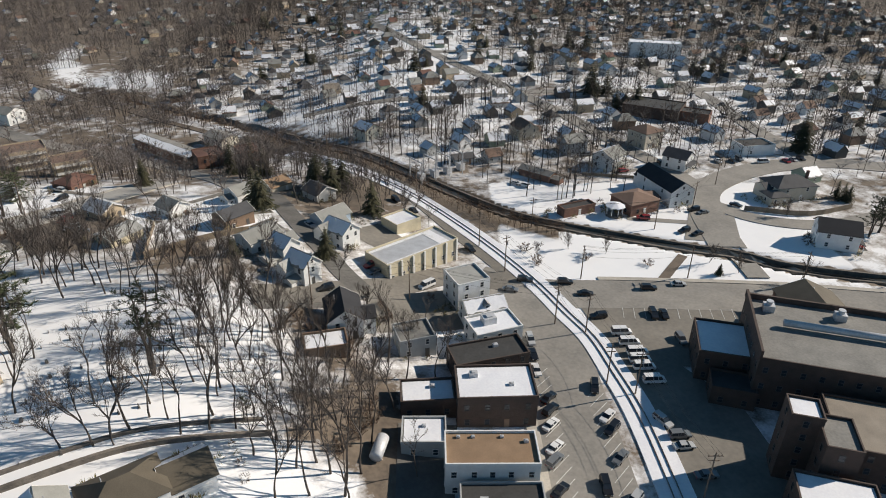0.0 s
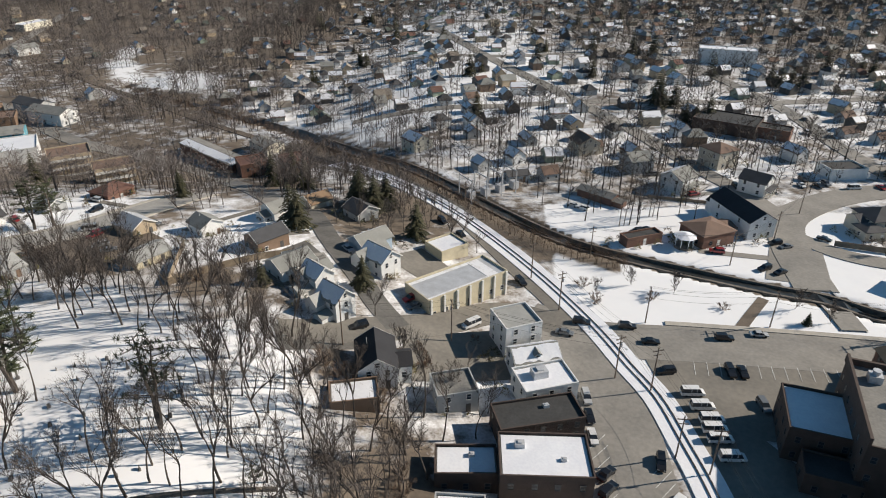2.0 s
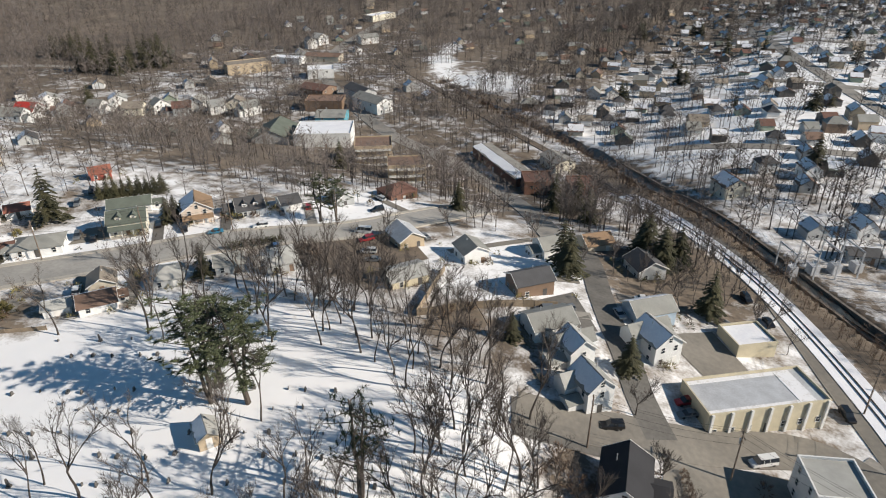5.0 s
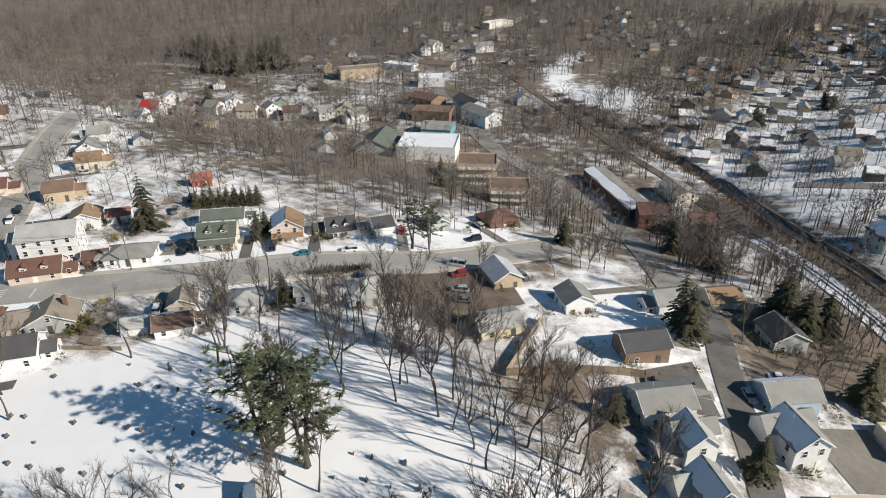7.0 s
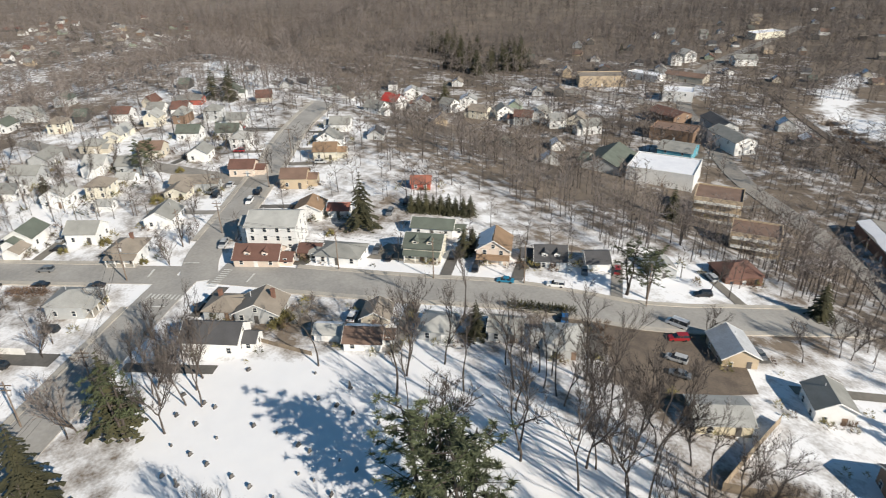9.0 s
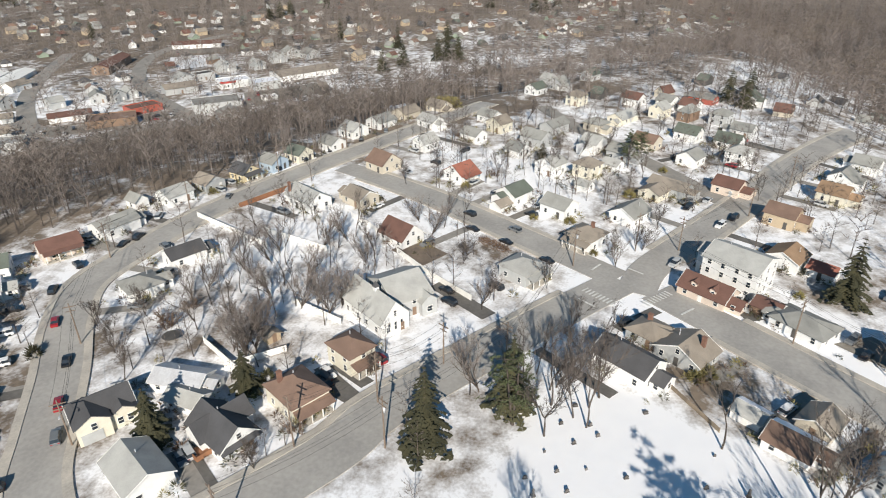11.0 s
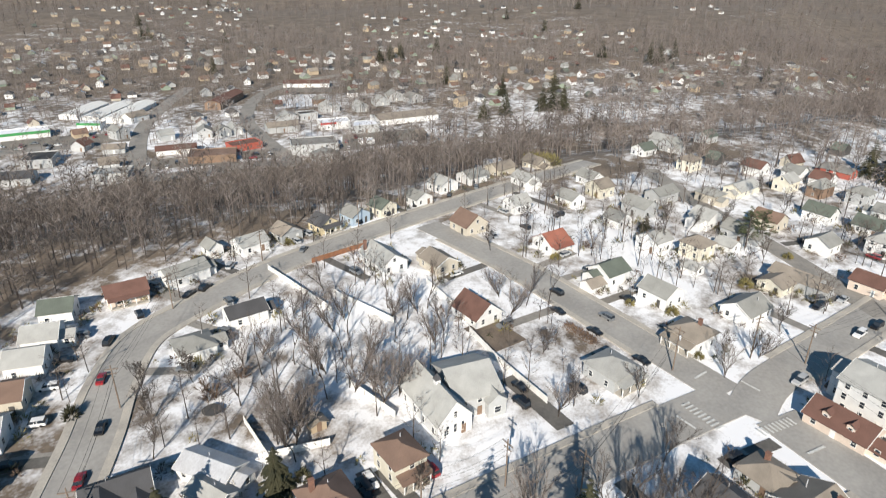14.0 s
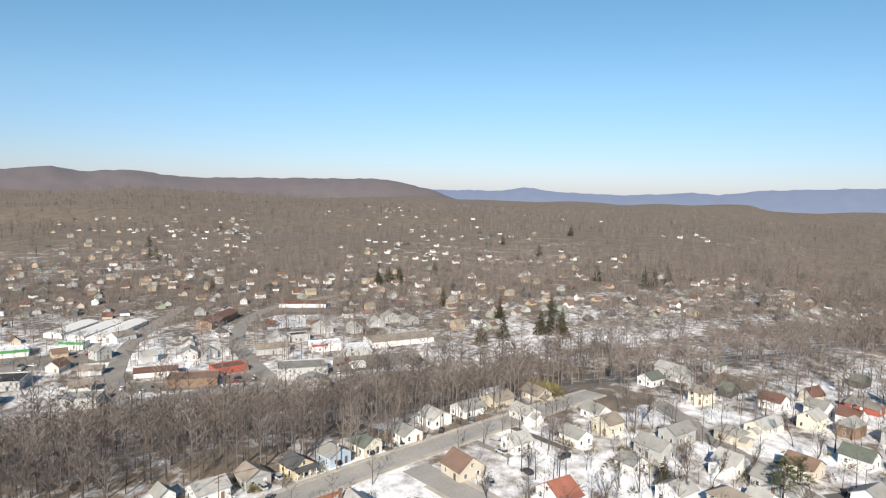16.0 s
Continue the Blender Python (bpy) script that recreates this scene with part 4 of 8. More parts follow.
# the brick factory
factory = house("factory", 86.5, 103.2, -17, 42, 23, 11.5, "flat", 0.6, "dark_brick", "flat_roof", "large dark brick factory with a flat grey roof", snow=0, category="factory", storeys=3, door=False)
part("parapet", Build().box(-21.2, -11.8, 11.9, -20.7, 11.8, 13.6).box(-20.7, 11.3, 11.9, 21, 11.8, 12.8).mesh("parapet", "dark_brick"), factory)
part("duct", Build().tube([(-15, 1.5, 12.6), (24, 1.5, 12.6)], [0.75, 0.75], 14).mesh("duct", "metal_roof", True), factory, "long silver rooftop duct")
for hx, hy in ((-17, 7.5), (-3, 8), (9, 6)):
    part("vent", Build().box(hx - 1.1, hy - 1.0, 11.5, hx + 1.1, hy + 1.0, 13.0).tube([(hx, hy, 13.0), (hx, hy, 13.9)], [0.6, 0.75], 10).mesh("vent", "metal_roof"), factory)
house("factory_wing", 62.2, 111.2, -15, 11, 12.5, 7.0, "flat", 0.6, "dark_brick", "flat_roof", "lower brick wing with a snow-covered roof", category="factory", door=False)
house("factory_wing", 60.5, 100.6, -17, 8.5, 6, 4.0, "flat", 0.6, "dark_brick", "tar_roof", "low brick wing with a dark roof", snow=0, category="factory", door=False)
house("factory_tower", 62.6, 81.8, -17, 5.2, 5.2, 14.0, "flat", 0.6, "dark_brick", "flat_roof", "square brick tower with snow on its roof", category="factory", door=False)
house("factory_tower", 66.3, 77.3, -17, 5.4, 8, 12.6, "flat", 0.6, "dark_brick", "flat_roof", "brick stair tower with a grey roof", category="factory", door=False, snow=0)
house("factory_wing", 62.5, 68, -17, 12, 9, 8.0, "flat", 0.6, "dark_brick", "flat_roof", "brick wing with a snow-covered roof", category="factory", door=False)
house("grey_block", -3.7, 115.4, 18, 8, 7, 4.6, "flat", 0.5, "grey", "flat_roof", "grey flat-roofed block behind the shops", snow=0)
house("shed", -21.8, 109.3, 14, 9, 6, 2.8, "flat", 0.4, "brown", "flat_roof", "low shed under melting snow behind shops", category="shed", windows=False, door=False)
house("factory_wing", 82, 82, -17, 24, 14, 8.0, "flat", 0.6, "dark_brick", "roof_tan", "brick factory wing with a gravel roof", category="factory", door=False, snow=0)
house("low_hall", 90.5, 127.5, -4, 13.5, 12, 5.4, "gable_y", 2.9, "brick", "umber", "brick hall with a broad dark gable roof", snow=0)

# across the river
hall = house("hall", 80, 204.5, 107, 20, 9, 5.79, "gable", 2.67, "white", "black", "white hall with a black gable roof and a columned front", snow=0.0)
house("brick_house", 66.8, 193.6, 26, 11.5, 10, 4.09, "hip", 1.78, "brick", "brown", "brick house with a brown hipped roof", snow=0)
house("low_shed", 47, 190, 24, 12, 4, 2.6, "flat", 0.4, "brick", "tar_roof", "low brick shed above the river wall", snow=0, windows=False)
house("white_house", 68, 233, 45, 10, 9, 4.98, "gable", 2.31, "white", "grey", "white house with a snowy roof above the river", porch=1.6)
house("white_house", 94, 232, 50, 8, 9, 4.98, "gable_y", 2.31, "white", "dark", "white house with a dark roof on a snowy lot", porch=1.6)
house("villa", 123, 205, 10, 15, 10, 4.98, "hip", 2.67, "beige", "dark", "rambling villa with a dark hipped roof and a brick chimney", chimney=(6.5, 0), snow=0)
house("villa_wing", 116, 199, 10, 7, 6, 3.03, "hip", 1.42, "beige", "dark", "low wing of the villa", snow=0)
house("white_house", 119.5, 168.5, 70, 9, 11, 5.34, "gable_y", 2.67, "white", "black", "white house with a black roof and bay windows", porch=1.5)
house("long_shed", 39, 221, -40, 13, 5, 2.67, "gable", 0.89, "brick", "flat_roof", "long low shed with snow on its roof", windows=False)
house("white_house", 40, 268, 20, 9, 9, 4.98, "gable_y", 2.49, "beige", "brown", "beige house with a brown roof among trees")
house("grey_house", 57, 250, 20, 9, 9, 4.81, "gable", 2.31, "grey", "grey", "grey house among bare trees")
house("tall_house", 89, 258, 30, 10, 10, 6.67, "hip", 2.31, "beige", "brown", "tall beige house with a hipped roof")
house("flat_store", 107, 304, -30, 26, 18, 5.0, "flat", 0.6, "dark_brick", "tar_roof", "dark flat-roofed store", snow=0, windows=False, category="shop")
house("flat_store", 123, 294, -30, 14, 9, 4.2, "flat", 0.6, "brick", "tar_roof", "low brick store", snow=0, windows=False, category="shop")
house("service_station", 131, 250, 10, 14, 9, 3.8, "flat", 0.5, "white", "tar_roof", "flat-roofed service station with parked cars", snow=0, category="garage")
house("school_block", 150, 445, -15, 34, 12, 8.5, "flat", 0.5, "white", "flat_roof", "long white block with rows of windows", category="school")
house("yellow_house", -27.2, 269.2, 40, 9.1, 9.1, 4.68, "gable_y", 2.52, "cream", "brown", "cream gabled house above the river")
house("substation_hut", 12, 236, 20, 8, 6, 2.67, "gable", 1.07, "grey", "dark", "small grey hut beside the substation")
house("long_station", -117.5, 279.5, -38, 42.5, 9.2, 4.30, "gable", 1.02, "brick", "flat_roof", "long brick freight shed under a snow-covered roof", snow=1.0)
house("brick_block", -93.8, 260.6, 31, 11.3, 11.3, 6.77, "flat", 0.56, "brick", "roof_maroon", "brick block beside the freight shed", snow=0)
house("brick_block", -76.2, 259.6, 31, 9.9, 9.9, 6.60, "flat", 0.55, "brick", "roof_maroon", "brick block among trees", snow=0)
house("grey_block", -98.6, 293.7, -38, 13.8, 9.2, 4.29, "gable", 1.43, "cream", "flat_roof", "cream shed with a snowy roof beside the track")
APARTMENTS = [house("apartment_house", -167.6, 255.9, 36, 15.8, 13.5, 9.59, "flat", 0.56, "tan", "roof_brown", "tan apartment house with stacked balconies", snow=0),
              house("apartment_house", -137.8, 236.4, 36, 14.1, 10.8, 8.11, "flat", 0.54, "tan", "roof_brown", "tan apartment house among trees", snow=0)]
for apt in APARTMENTS:
    box_ = [v.co for v in next(ch for ch in apt.children if ch.name.startswith("wall")).data.vertices]
    hw, hd, top = max(v.x for v in box_), max(v.y for v in box_), max(v.z for v in box_)
    for k in range(3):
        z = top * (k + 0.55) / 3
        part("balcony", Build().box(-hw + 0.5, -hd - 1.5, z, hw - 0.5, -hd - 0.02, z + 0.2).box(-hw + 0.5, -hd - 1.5, z + 0.2, hw - 0.5, -hd - 1.4, z + 1.0).mesh("balcony", "trim"), apt, "white balcony with a solid rail")
house("metal_hall", -230.6, 262.1, 30, 17.2, 23.0, 4.19, "gable_y", 4.09, "grey", "green", "grey-green hall with a steep metal roof", snow=0, windows=False)
house("warehouse", -207.8, 271.4, 33, 26.4, 20.7, 6.90, "flat", 0.57, "white", "flat_roof", "white warehouse with a snow-covered roof", windows=False, category="warehouse")
house("teal_store", -226.1, 299.1, 29, 14.9, 14.9, 4.20, "gable", 2.05, "teal", "grey", "bright blue store beside the warehouse", snow=0)
house("store", -246.0, 317.5, 29, 20.7, 13.8, 5.29, "flat", 0.57, "brown", "roof_brown", "brown flat-roofed store", snow=0, windows=False)

# the long street past the graveyard: far side
house("ranch_house", -169.4, 116.5, 50, 11.3, 7.8, 2.48, "hip", 1.71, "white", "grey", "white ranch house with a grey hipped roof", snow=0.4)
house("green_house", -160.3, 135.8, 50, 9.4, 8.4, 3.9, "gable", 2.1, "cream", "green", "cream house with a green roof and a shed dormer", dormers=2, porch=1.5)
house("green_house", -171, 144, 50, 11.3, 6.1, 2.78, "gable", 1.55, "white", "green", "long white house with a green roof behind a hedge")
house("yellow_house", -150.4, 150.4, 52, 8.2, 8.6, 4.4, "gable_y", 2.6, "peach", "orange", "peach-coloured gabled house with an orange roof", porch=1.5)
house("cape_house", -142.2, 161.8, 55, 7.7, 7.3, 2.78, "gable", 2.48, "white", "dark", "white cape house with two dormers", dormers=2)
house("small_house", -137, 172.3, 60, 5.7, 7.0, 2.78, "gable", 1.55, "white", "dark", "small white house in snow")
house("small_house", -128.5, 186, 65, 6.1, 7.0, 2.78, "gable_y", 1.86, "grey", "light", "pale grey house among trees")
house("brick_house", -119.9, 204.3, 68, 10.0, 8.7, 2.94, "hip", 2.17, "brick", "maroon", "red brick bungalow with a brown hipped roof", snow=0.2)
house("red_house", -204.5, 157, 60, 6.2, 5.4, 2.6, "gable", 1.7, "red", "red", "red house behind an evergreen hedge")
house("cape_house", -178.9, 98.1, 57, 11.3, 7.3, 2.40, "gable", 2.48, "peach", "maroon", "peach cape house with a dark red roof and two dormers", dormers=2, snow=0)
house("garage", -175.2, 110.5, 57, 5.7, 5.2, 2.17, "gable", 1.16, "brown", "maroon", "small brown garage beside the cape house", windows=False)
house("big_white_house", -187.2, 105.2, 58, 13, 11, 7.12, "gable", 2.14, "white", "light", "tall white house with a pale grey roof", snow=0)
house("orange_roof_house", -200, 118.5, 58, 7.8, 7.8, 3.18, "gable_y", 1.86, "white", "orange", "white house with an orange-brown roof", snow=0)
house("orange_roof_house", -196, 126, 58, 6.1, 5.2, 2.48, "gable", 1.24, "white", "red", "low white wing with a red roof", snow=0)
# near side
house("long_white_house", -145.9, 80.8, 56, 11.6, 7.4, 3.4, "gable", 2.3, "white", "dark", "long white house with a dark roof at the graveyard", snow=0)
house("tan_bungalow", -153.0, 91.9, 56, 9.6, 7.8, 2.64, "gable_y", 2.32, "grey", "tan", "bungalow with a broad tan roof at the crossing", chimney=(2.5, 1), snow=0)
house("tan_bungalow", -158.2, 85.0, 56, 7.0, 7.0, 2.48, "hip", 1.71, "grey", "tan", "low tan-roofed house at the crossing", chimney=(-1, 1), snow=0)
house("shed", -137, 101.5, 55, 5.2, 4.3, 2.01, "gable", 0.93, "white", "light", "white garden shed in snow", category="shed", windows=False)
house("small_house", -130.8, 106.9, 57, 7.4, 6.4, 2.32, "gable", 1.55, "white", "brown", "small white house with a brown roof by the graveyard")
house("small_house", -137.5, 112.5, 55, 5.7, 6.1, 2.48, "gable_y", 1.55, "beige", "tan", "beige cottage behind bare trees")
house("small_house", -126.5, 121.5, 48, 7.0, 7.0, 2.64, "hip", 1.55, "grey", "light", "grey cottage with a pale roof")
house("small_house", -109.6, 140.2, 54, 7.4, 8.7, 2.64, "hip", 1.55, "grey", "light", "grey house with a pale hipped roof beside a hedge")
house("small_house", -119, 133, 50, 6.5, 6.1, 2.64, "gable", 1.55, "grey", "grey", "weathered grey house behind trees")

# the church block
church = house("church", -151.0, 27.4, 145, 7.2, 14.4, 3.9, "gable_y", 4.0, "white", "light", "white clapboard church with a pale grey roof", snow=0, category="church", storeys=1)
part("cupola", Build().box(-0.5, -1.0, 7.4, 0.5, 0.0, 8.5).mesh("cupola", "wall_white"), church)
part("spire", Build().add([(-0.65, -1.15, 8.5), (0.65, -1.15, 8.5), (0.65, 0.15, 8.5), (-0.65, 0.15, 8.5), (0, -0.5, 9.8)], [(0, 1, 4), (1, 2, 4), (2, 3, 4), (3, 0, 4), (3, 2, 1, 0)]).mesh("spire", "roof_dark"), church)
for u in (-1.6, 0.0, 1.6):
    add_window(church, u, -7.21, 1.0, 0, 0.55, 1.9)
add_window(church, 0, -7.21, 4.3, 0, 0.6, 1.4)
hall_side = house("church_hall", -159.0, 30.2, 137, 9.4, 13.4, 4.4, "gable", 3.0, "grey", "light", "pale grey church hall with a grey roof", snow=0, category="church hall")
block(hall_side, 3.0, -6.6, 3.8, 3.4, 3.6, 1.5, "gable_y", "wall_grey", "roof_light")
add_window(hall_side, 3.0, -8.32, 1.0, 0, 1.3, 1.3)
house("brown_roof_house", -134.9, 28.3, 150, 6.1, 7.3, 4.5, "hip", 1.7, "cream", "brown", "cream house with a brown hipped roof and a porch", porch=2.0, snow=0)
house("brown_roof_house", -121.2, 23.5, 149, 7.6, 9.0, 3.9, "hip", 2.4, "cream", "brown", "cream house with a steep brown hipped roof and a porch", porch=1.8, snow=0, chimney=(-2, 2))
gabled = house("dark_roof_house", -110.3, 15.0, 154, 7.1, 10.4, 2.61, "gable_y", 2.87, "white", "dark", "white house with a steep dark cross-gabled roof", snow=0, wing=False)
block(gabled, 0.5, 1.6, 9.9, 4.7, 2.6, 2.3, "gable", "wall_white", "roof_dark")
part("pent_roof", Build().slab([(-3.8, -6.1, 2.2), (3.8, -6.1, 2.2), (3.8, -5.2, 2.7), (-3.8, -5.2, 2.7)], 0.12).mesh("pent_roof", "roof_dark"), gabled)
part("side_deck", Build().box(-6.3, -2.2, 0.5, -3.58, 0.9, 0.7).box(-6.3, -2.2, 0.7, -6.15, 0.9, 1.5).box(-6.15, -2.2, 0.7, -3.58, -2.05, 1.5).mesh("side_deck", "rust"), gabled)
cream = house("cream_house", -109.0, -8.2, 144, 9.7, 5.7, 3.83, "gable", 1.91, "cream", "dark", "cream cross-gabled house with a dark roof", snow=0, door=False, wing=False)
block(cream, -2.2, -2.4, 5.4, 5.4, 4.0, 1.6, "gable_y", "wall_cream", "roof_dark")
block(cream, 2.7, -2.0, 4.4, 4.5, 3.2, 1.3, "gable_y", "wall_cream", "roof_dark")
part("garage_door", Build().box(-4.4, -5.2, 0.05, -1.0, -5.08, 2.2).mesh("garage_door", "wall_grey"), cream, "grey garage door")
for u in (2.4, 4.0):
    add_window(cream, u - 0.4, -4.27, 1.0, 0)
add_window(cream, -2.1, -5.12, 2.6, 0)
house("grey_house", -98.5, 7.5, 150, 7.4, 9.6, 3.25, "gable_y", 2.01, "white", "light", "white house with a pale grey roof", snow=0)
house("metal_house", -120.4, 0.1, 92, 10.0, 5.7, 2.35, "gable", 1.30, "white", "metal_roof", "low white house with a long pale metal roof", snow=0)
house("metal_house", -116.1, 4.2, 84, 7.1, 4.7, 2.09, "gable", 1.22, "white", "light", "low white cottage with a pale roof", snow=0.0)
house("shed", -138, 9, 150, 3.0, 2.6, 1.78, "gable_y", 0.77, "tan", "tan", "small wooden garden shed", category="shed", windows=False)
house("hip_house", -177.4, 55.5, 150, 8.0, 8.4, 3.33, "hip", 1.86, "grey", "light", "grey two-storey house with a pale hipped roof", porch=2.0, snow=0)
house("hip_house", -198.6, 69.2, 60, 8.0, 8.0, 3.56, "hip", 2.01, "white", "tan", "white house with a tan hipped roof and a brick chimney", chimney=(1, 1), porch=2.0, snow=0)
house("white_house", -217.5, 80.2, 60, 7.8, 9.6, 2.94, "gable_y", 2.17, "white", "grey", "white house with a grey roof", snow=0.3)
house("ranch_house", -241.1, 92.1, 60, 12.2, 7.0, 3.10, "gable", 1.55, "grey", "tan", "grey raised ranch house with a tan roof", snow=0)
house("small_house", -236, 87, 60, 7.0, 6.1, 2.48, "gable_y", 1.55, "cream", "tan", "cream house beside a snowy drive", snow=0)
house("barn_house", -222.4, 45.7, 150, 8.4, 7.4, 3.56, "gable", 2.17, "white", "green", "white house with a broad grey-green roof", snow=0)
house("garage", -215, 43, 150, 5.2, 4.3, 2.01, "gable", 1.24, "white", "tan", "small white garage with a tan roof", windows=False, snow=0)
house("red_roof_house", -236.2, 25.7, 150, 7.8, 8.3, 2.94, "gable", 2.64, "white", "red", "white house with a brick-red roof", snow=0, porch=1.5)
house("barn_house", -188.7, 20.7, 60, 9.6, 7.8, 2.48, "gable", 3.25, "white", "maroon", "white house with a steep dark red roof", snow=0)
house("long_house", -203.7, -13.9, 60, 12.2, 8.3, 3.10, "gable", 2.64, "white", "light", "white house with a grey roof and a red chimney", snow=0, chimney=(-5, -3))
house("tan_house", -209.4, 0.7, 60, 8.7, 7.4, 2.78, "gable", 2.01, "beige", "tan", "beige house with a tan roof", snow=0)
house("tan_house", -238.5, -2.2, 60, 8.7, 8.7, 3.10, "gable", 3.25, "beige", "brown", "beige house with a steep brown roof", snow=0)
house("island_house", -147.1, -29.4, 150, 7.8, 7.4, 2.94, "hip", 1.71, "white", "grey", "white house with a grey roof inside the bend", snow=0)
house("island_house", -163.4, -29.1, 150, 9.1, 6.1, 3.02, "gable", 1.71, "white", "dark", "white house with a dark roof inside the bend", snow=0)
house("edge_house", -158.6, -63.2, 148, 9.6, 7.0, 3.18, "gable", 1.71, "peach", "maroon", "peach house with a dark red roof at the wood's edge", snow=0, porch=1.5)
house("edge_house", -173.1, -58.0, 160, 11.3, 7.0, 3.18, "gable", 1.71, "white", "grey", "white house with a grey roof at the wood's edge", snow=0.4)
house("edge_house", -196.0, -54.9, 160, 8.7, 7.0, 3.10, "gable", 1.86, "white", "light", "white house with a pale roof at the wood's edge", snow=0)
house("edge_house", -189, -63, 160, 4.3, 5.2, 2.78, "gable_y", 1.71, "white", "grey", "small white house at the wood's edge", snow=0)
house("edge_house", -207.4, -50.5, 160, 7.4, 7.0, 2.94, "gable_y", 2.01, "grey", "tan", "grey house behind a hedge", snow=0)
house("edge_house", -218.1, -43.8, 160, 7.0, 7.0, 3.02, "gable_y", 2.32, "yellow", "dark", "pale yellow house with a dark roof", snow=0, porch=1.5)
house("edge_house", -228.9, -39.0, 160, 7.3, 7.0, 3.18, "gable_y", 2.01, "blue", "grey", "pale blue house by the road", snow=0)
house("edge_house", -239.2, -34.4, 160, 7.0, 7.0, 3.18, "gable_y", 2.17, "cream", "green", "cream house with a green roof", snow=0)
house("edge_house", -253.4, -27.9, 155, 7.3, 7.0, 2.78, "gable_y", 2.01, "white", "grey", "white house in a row", snow=0)
house("edge_house", -270, -26, 155, 8.4, 8, 3.20, "gable_y", 2.31, "white", "light", "white house in a row", snow=0)
house("edge_house", -284, -20, 155, 9, 8, 3.20, "gable", 2.14, "white", "grey", "white house in a row", snow=0)
house("edge_house", -300, -14, 155, 10, 8, 3.56, "gable", 1.96, "beige", "tan", "beige house in a row", snow=0)
for i, (ex, ey, tone, top) in enumerate([(-145, -70, "white", "green"), (-135.5, -62.4, "white", "light"), (-127.6, -56.4, "white", "light"), (-118, -49, "beige", "brown"), (-109, -42, "white", "light"), (-99.5, -33, "white", "grey"), (-90, -24, "white", "dark")]):
    house("row_house", ex, ey, 132, 7.2, 7.6, 3.4, "gable", 1.9, tone, top, "small %s house in the curving row" % tone, snow=0.2)

# behind the corner block
for hx, hy, hr, hw, hd, he, hf, hv, wl, tp, lb in [
        (-264, 40, 60, 8, 8, 3.6, "gable", 2.2, "white", "grey", "white house behind a spruce"),
        (-277, 45, 60, 12, 9, 5, "gable", 2.4, "grey", "grey", "grey house with a rear deck"),
        (-293, 50, 150, 13, 8, 5, "gable", 2.2, "grey", "grey", "long grey house"),
        (-301, 66, 60, 10, 8, 4.4, "hip", 2.2, "beige", "grey", "beige house with a grey hipped roof"),
        (-316, 76, 150, 15, 9, 3.4, "gable", 2.2, "cream", "light", "low cream ranch house"),
        (-327, 91, 60, 8, 9, 5.4, "gable_y", 2.6, "cream", "light", "cream house with a pale roof"),
        (-298, 101, 60, 11, 8, 4.4, "gable", 2.8, "white", "green", "white house with a green roof and a dormer"),
        (-292, 115, 60, 11, 8, 3.8, "gable", 3.0, "white", "green", "white cape house with two dormers"),
        (-308, 122, 60, 10, 8, 4, "gable", 2.4, "white", "grey", "white house behind snow banks"),
        (-356, 111, 60, 14, 8, 3.4, "gable", 1.8, "red", "flat_roof", "low red house at the wood's edge"),
        (-377, 40, 60, 14, 9, 5.4, "gable", 2.4, "grey", "light", "long pale house before the wood"),
        (-388, 58, 60, 9, 9, 5.4, "gable_y", 2.6, "grey", "green", "grey house with a coloured porch"),
        (-289, 0, 60, 11, 8, 4, "gable", 2.2, "white", "light", "white house beyond a snowy yard"),
        (-276, 21, 60, 10, 8, 4, "gable", 2.2, "white", "grey", "white house with a porch"),
        (-262, 6, 60, 8, 9, 4.4, "gable_y", 2.6, "white", "light", "white house with an attached garage"),
        (-302, 22, 60, 10, 8, 4, "gable", 2.4, "white", "grey", "white house by the street"),
        (-316, -4, 60, 12, 9, 4, "gable", 2.6, "beige", "tan", "beige house beside dark hedges"),
        (-320, -24, 60, 9, 8, 4.6, "gable_y", 2.4, "white", "metal_roof", "white house with a pale blue roof"),
        (-246, 110, 60, 10, 9, 4.2, "gable", 2.2, "peach", "maroon", "house with a dark red roof"),
        (-270, 100, 60, 9, 9, 4.2, "gable_y", 2.4, "white", "grey", "white house in a side yard"),
        (-258, 74, 60, 7, 6, 3, "gable", 1.6, "white", "light", "white garage in a back yard"),
        (-226, 122, 60, 10, 9, 5, "gable", 2.4, "tan", "brown", "tan house with a brown roof"),
        (-247, 140, 60, 10, 9, 4.6, "gable", 2.6, "cream", "orange", "cream house with an orange roof"),
        (-262, 146, 60, 9, 9, 4.6, "gable_y", 2.6, "white", "grey", "white house on the side street"),
        (-280, 158, 60, 10, 9, 4.6, "gable", 2.6, "white", "grey", "white house on the side street"),
        (-237, 66, 60, 6, 5, 2.8, "gable", 1.4, "white", "light", "white garden building")]:
    house("house", hx, hy, hr, hw * 0.82, hd * 0.82, he * 0.76, hf, hv * 0.88, wl, tp, lb, snow=0.2)

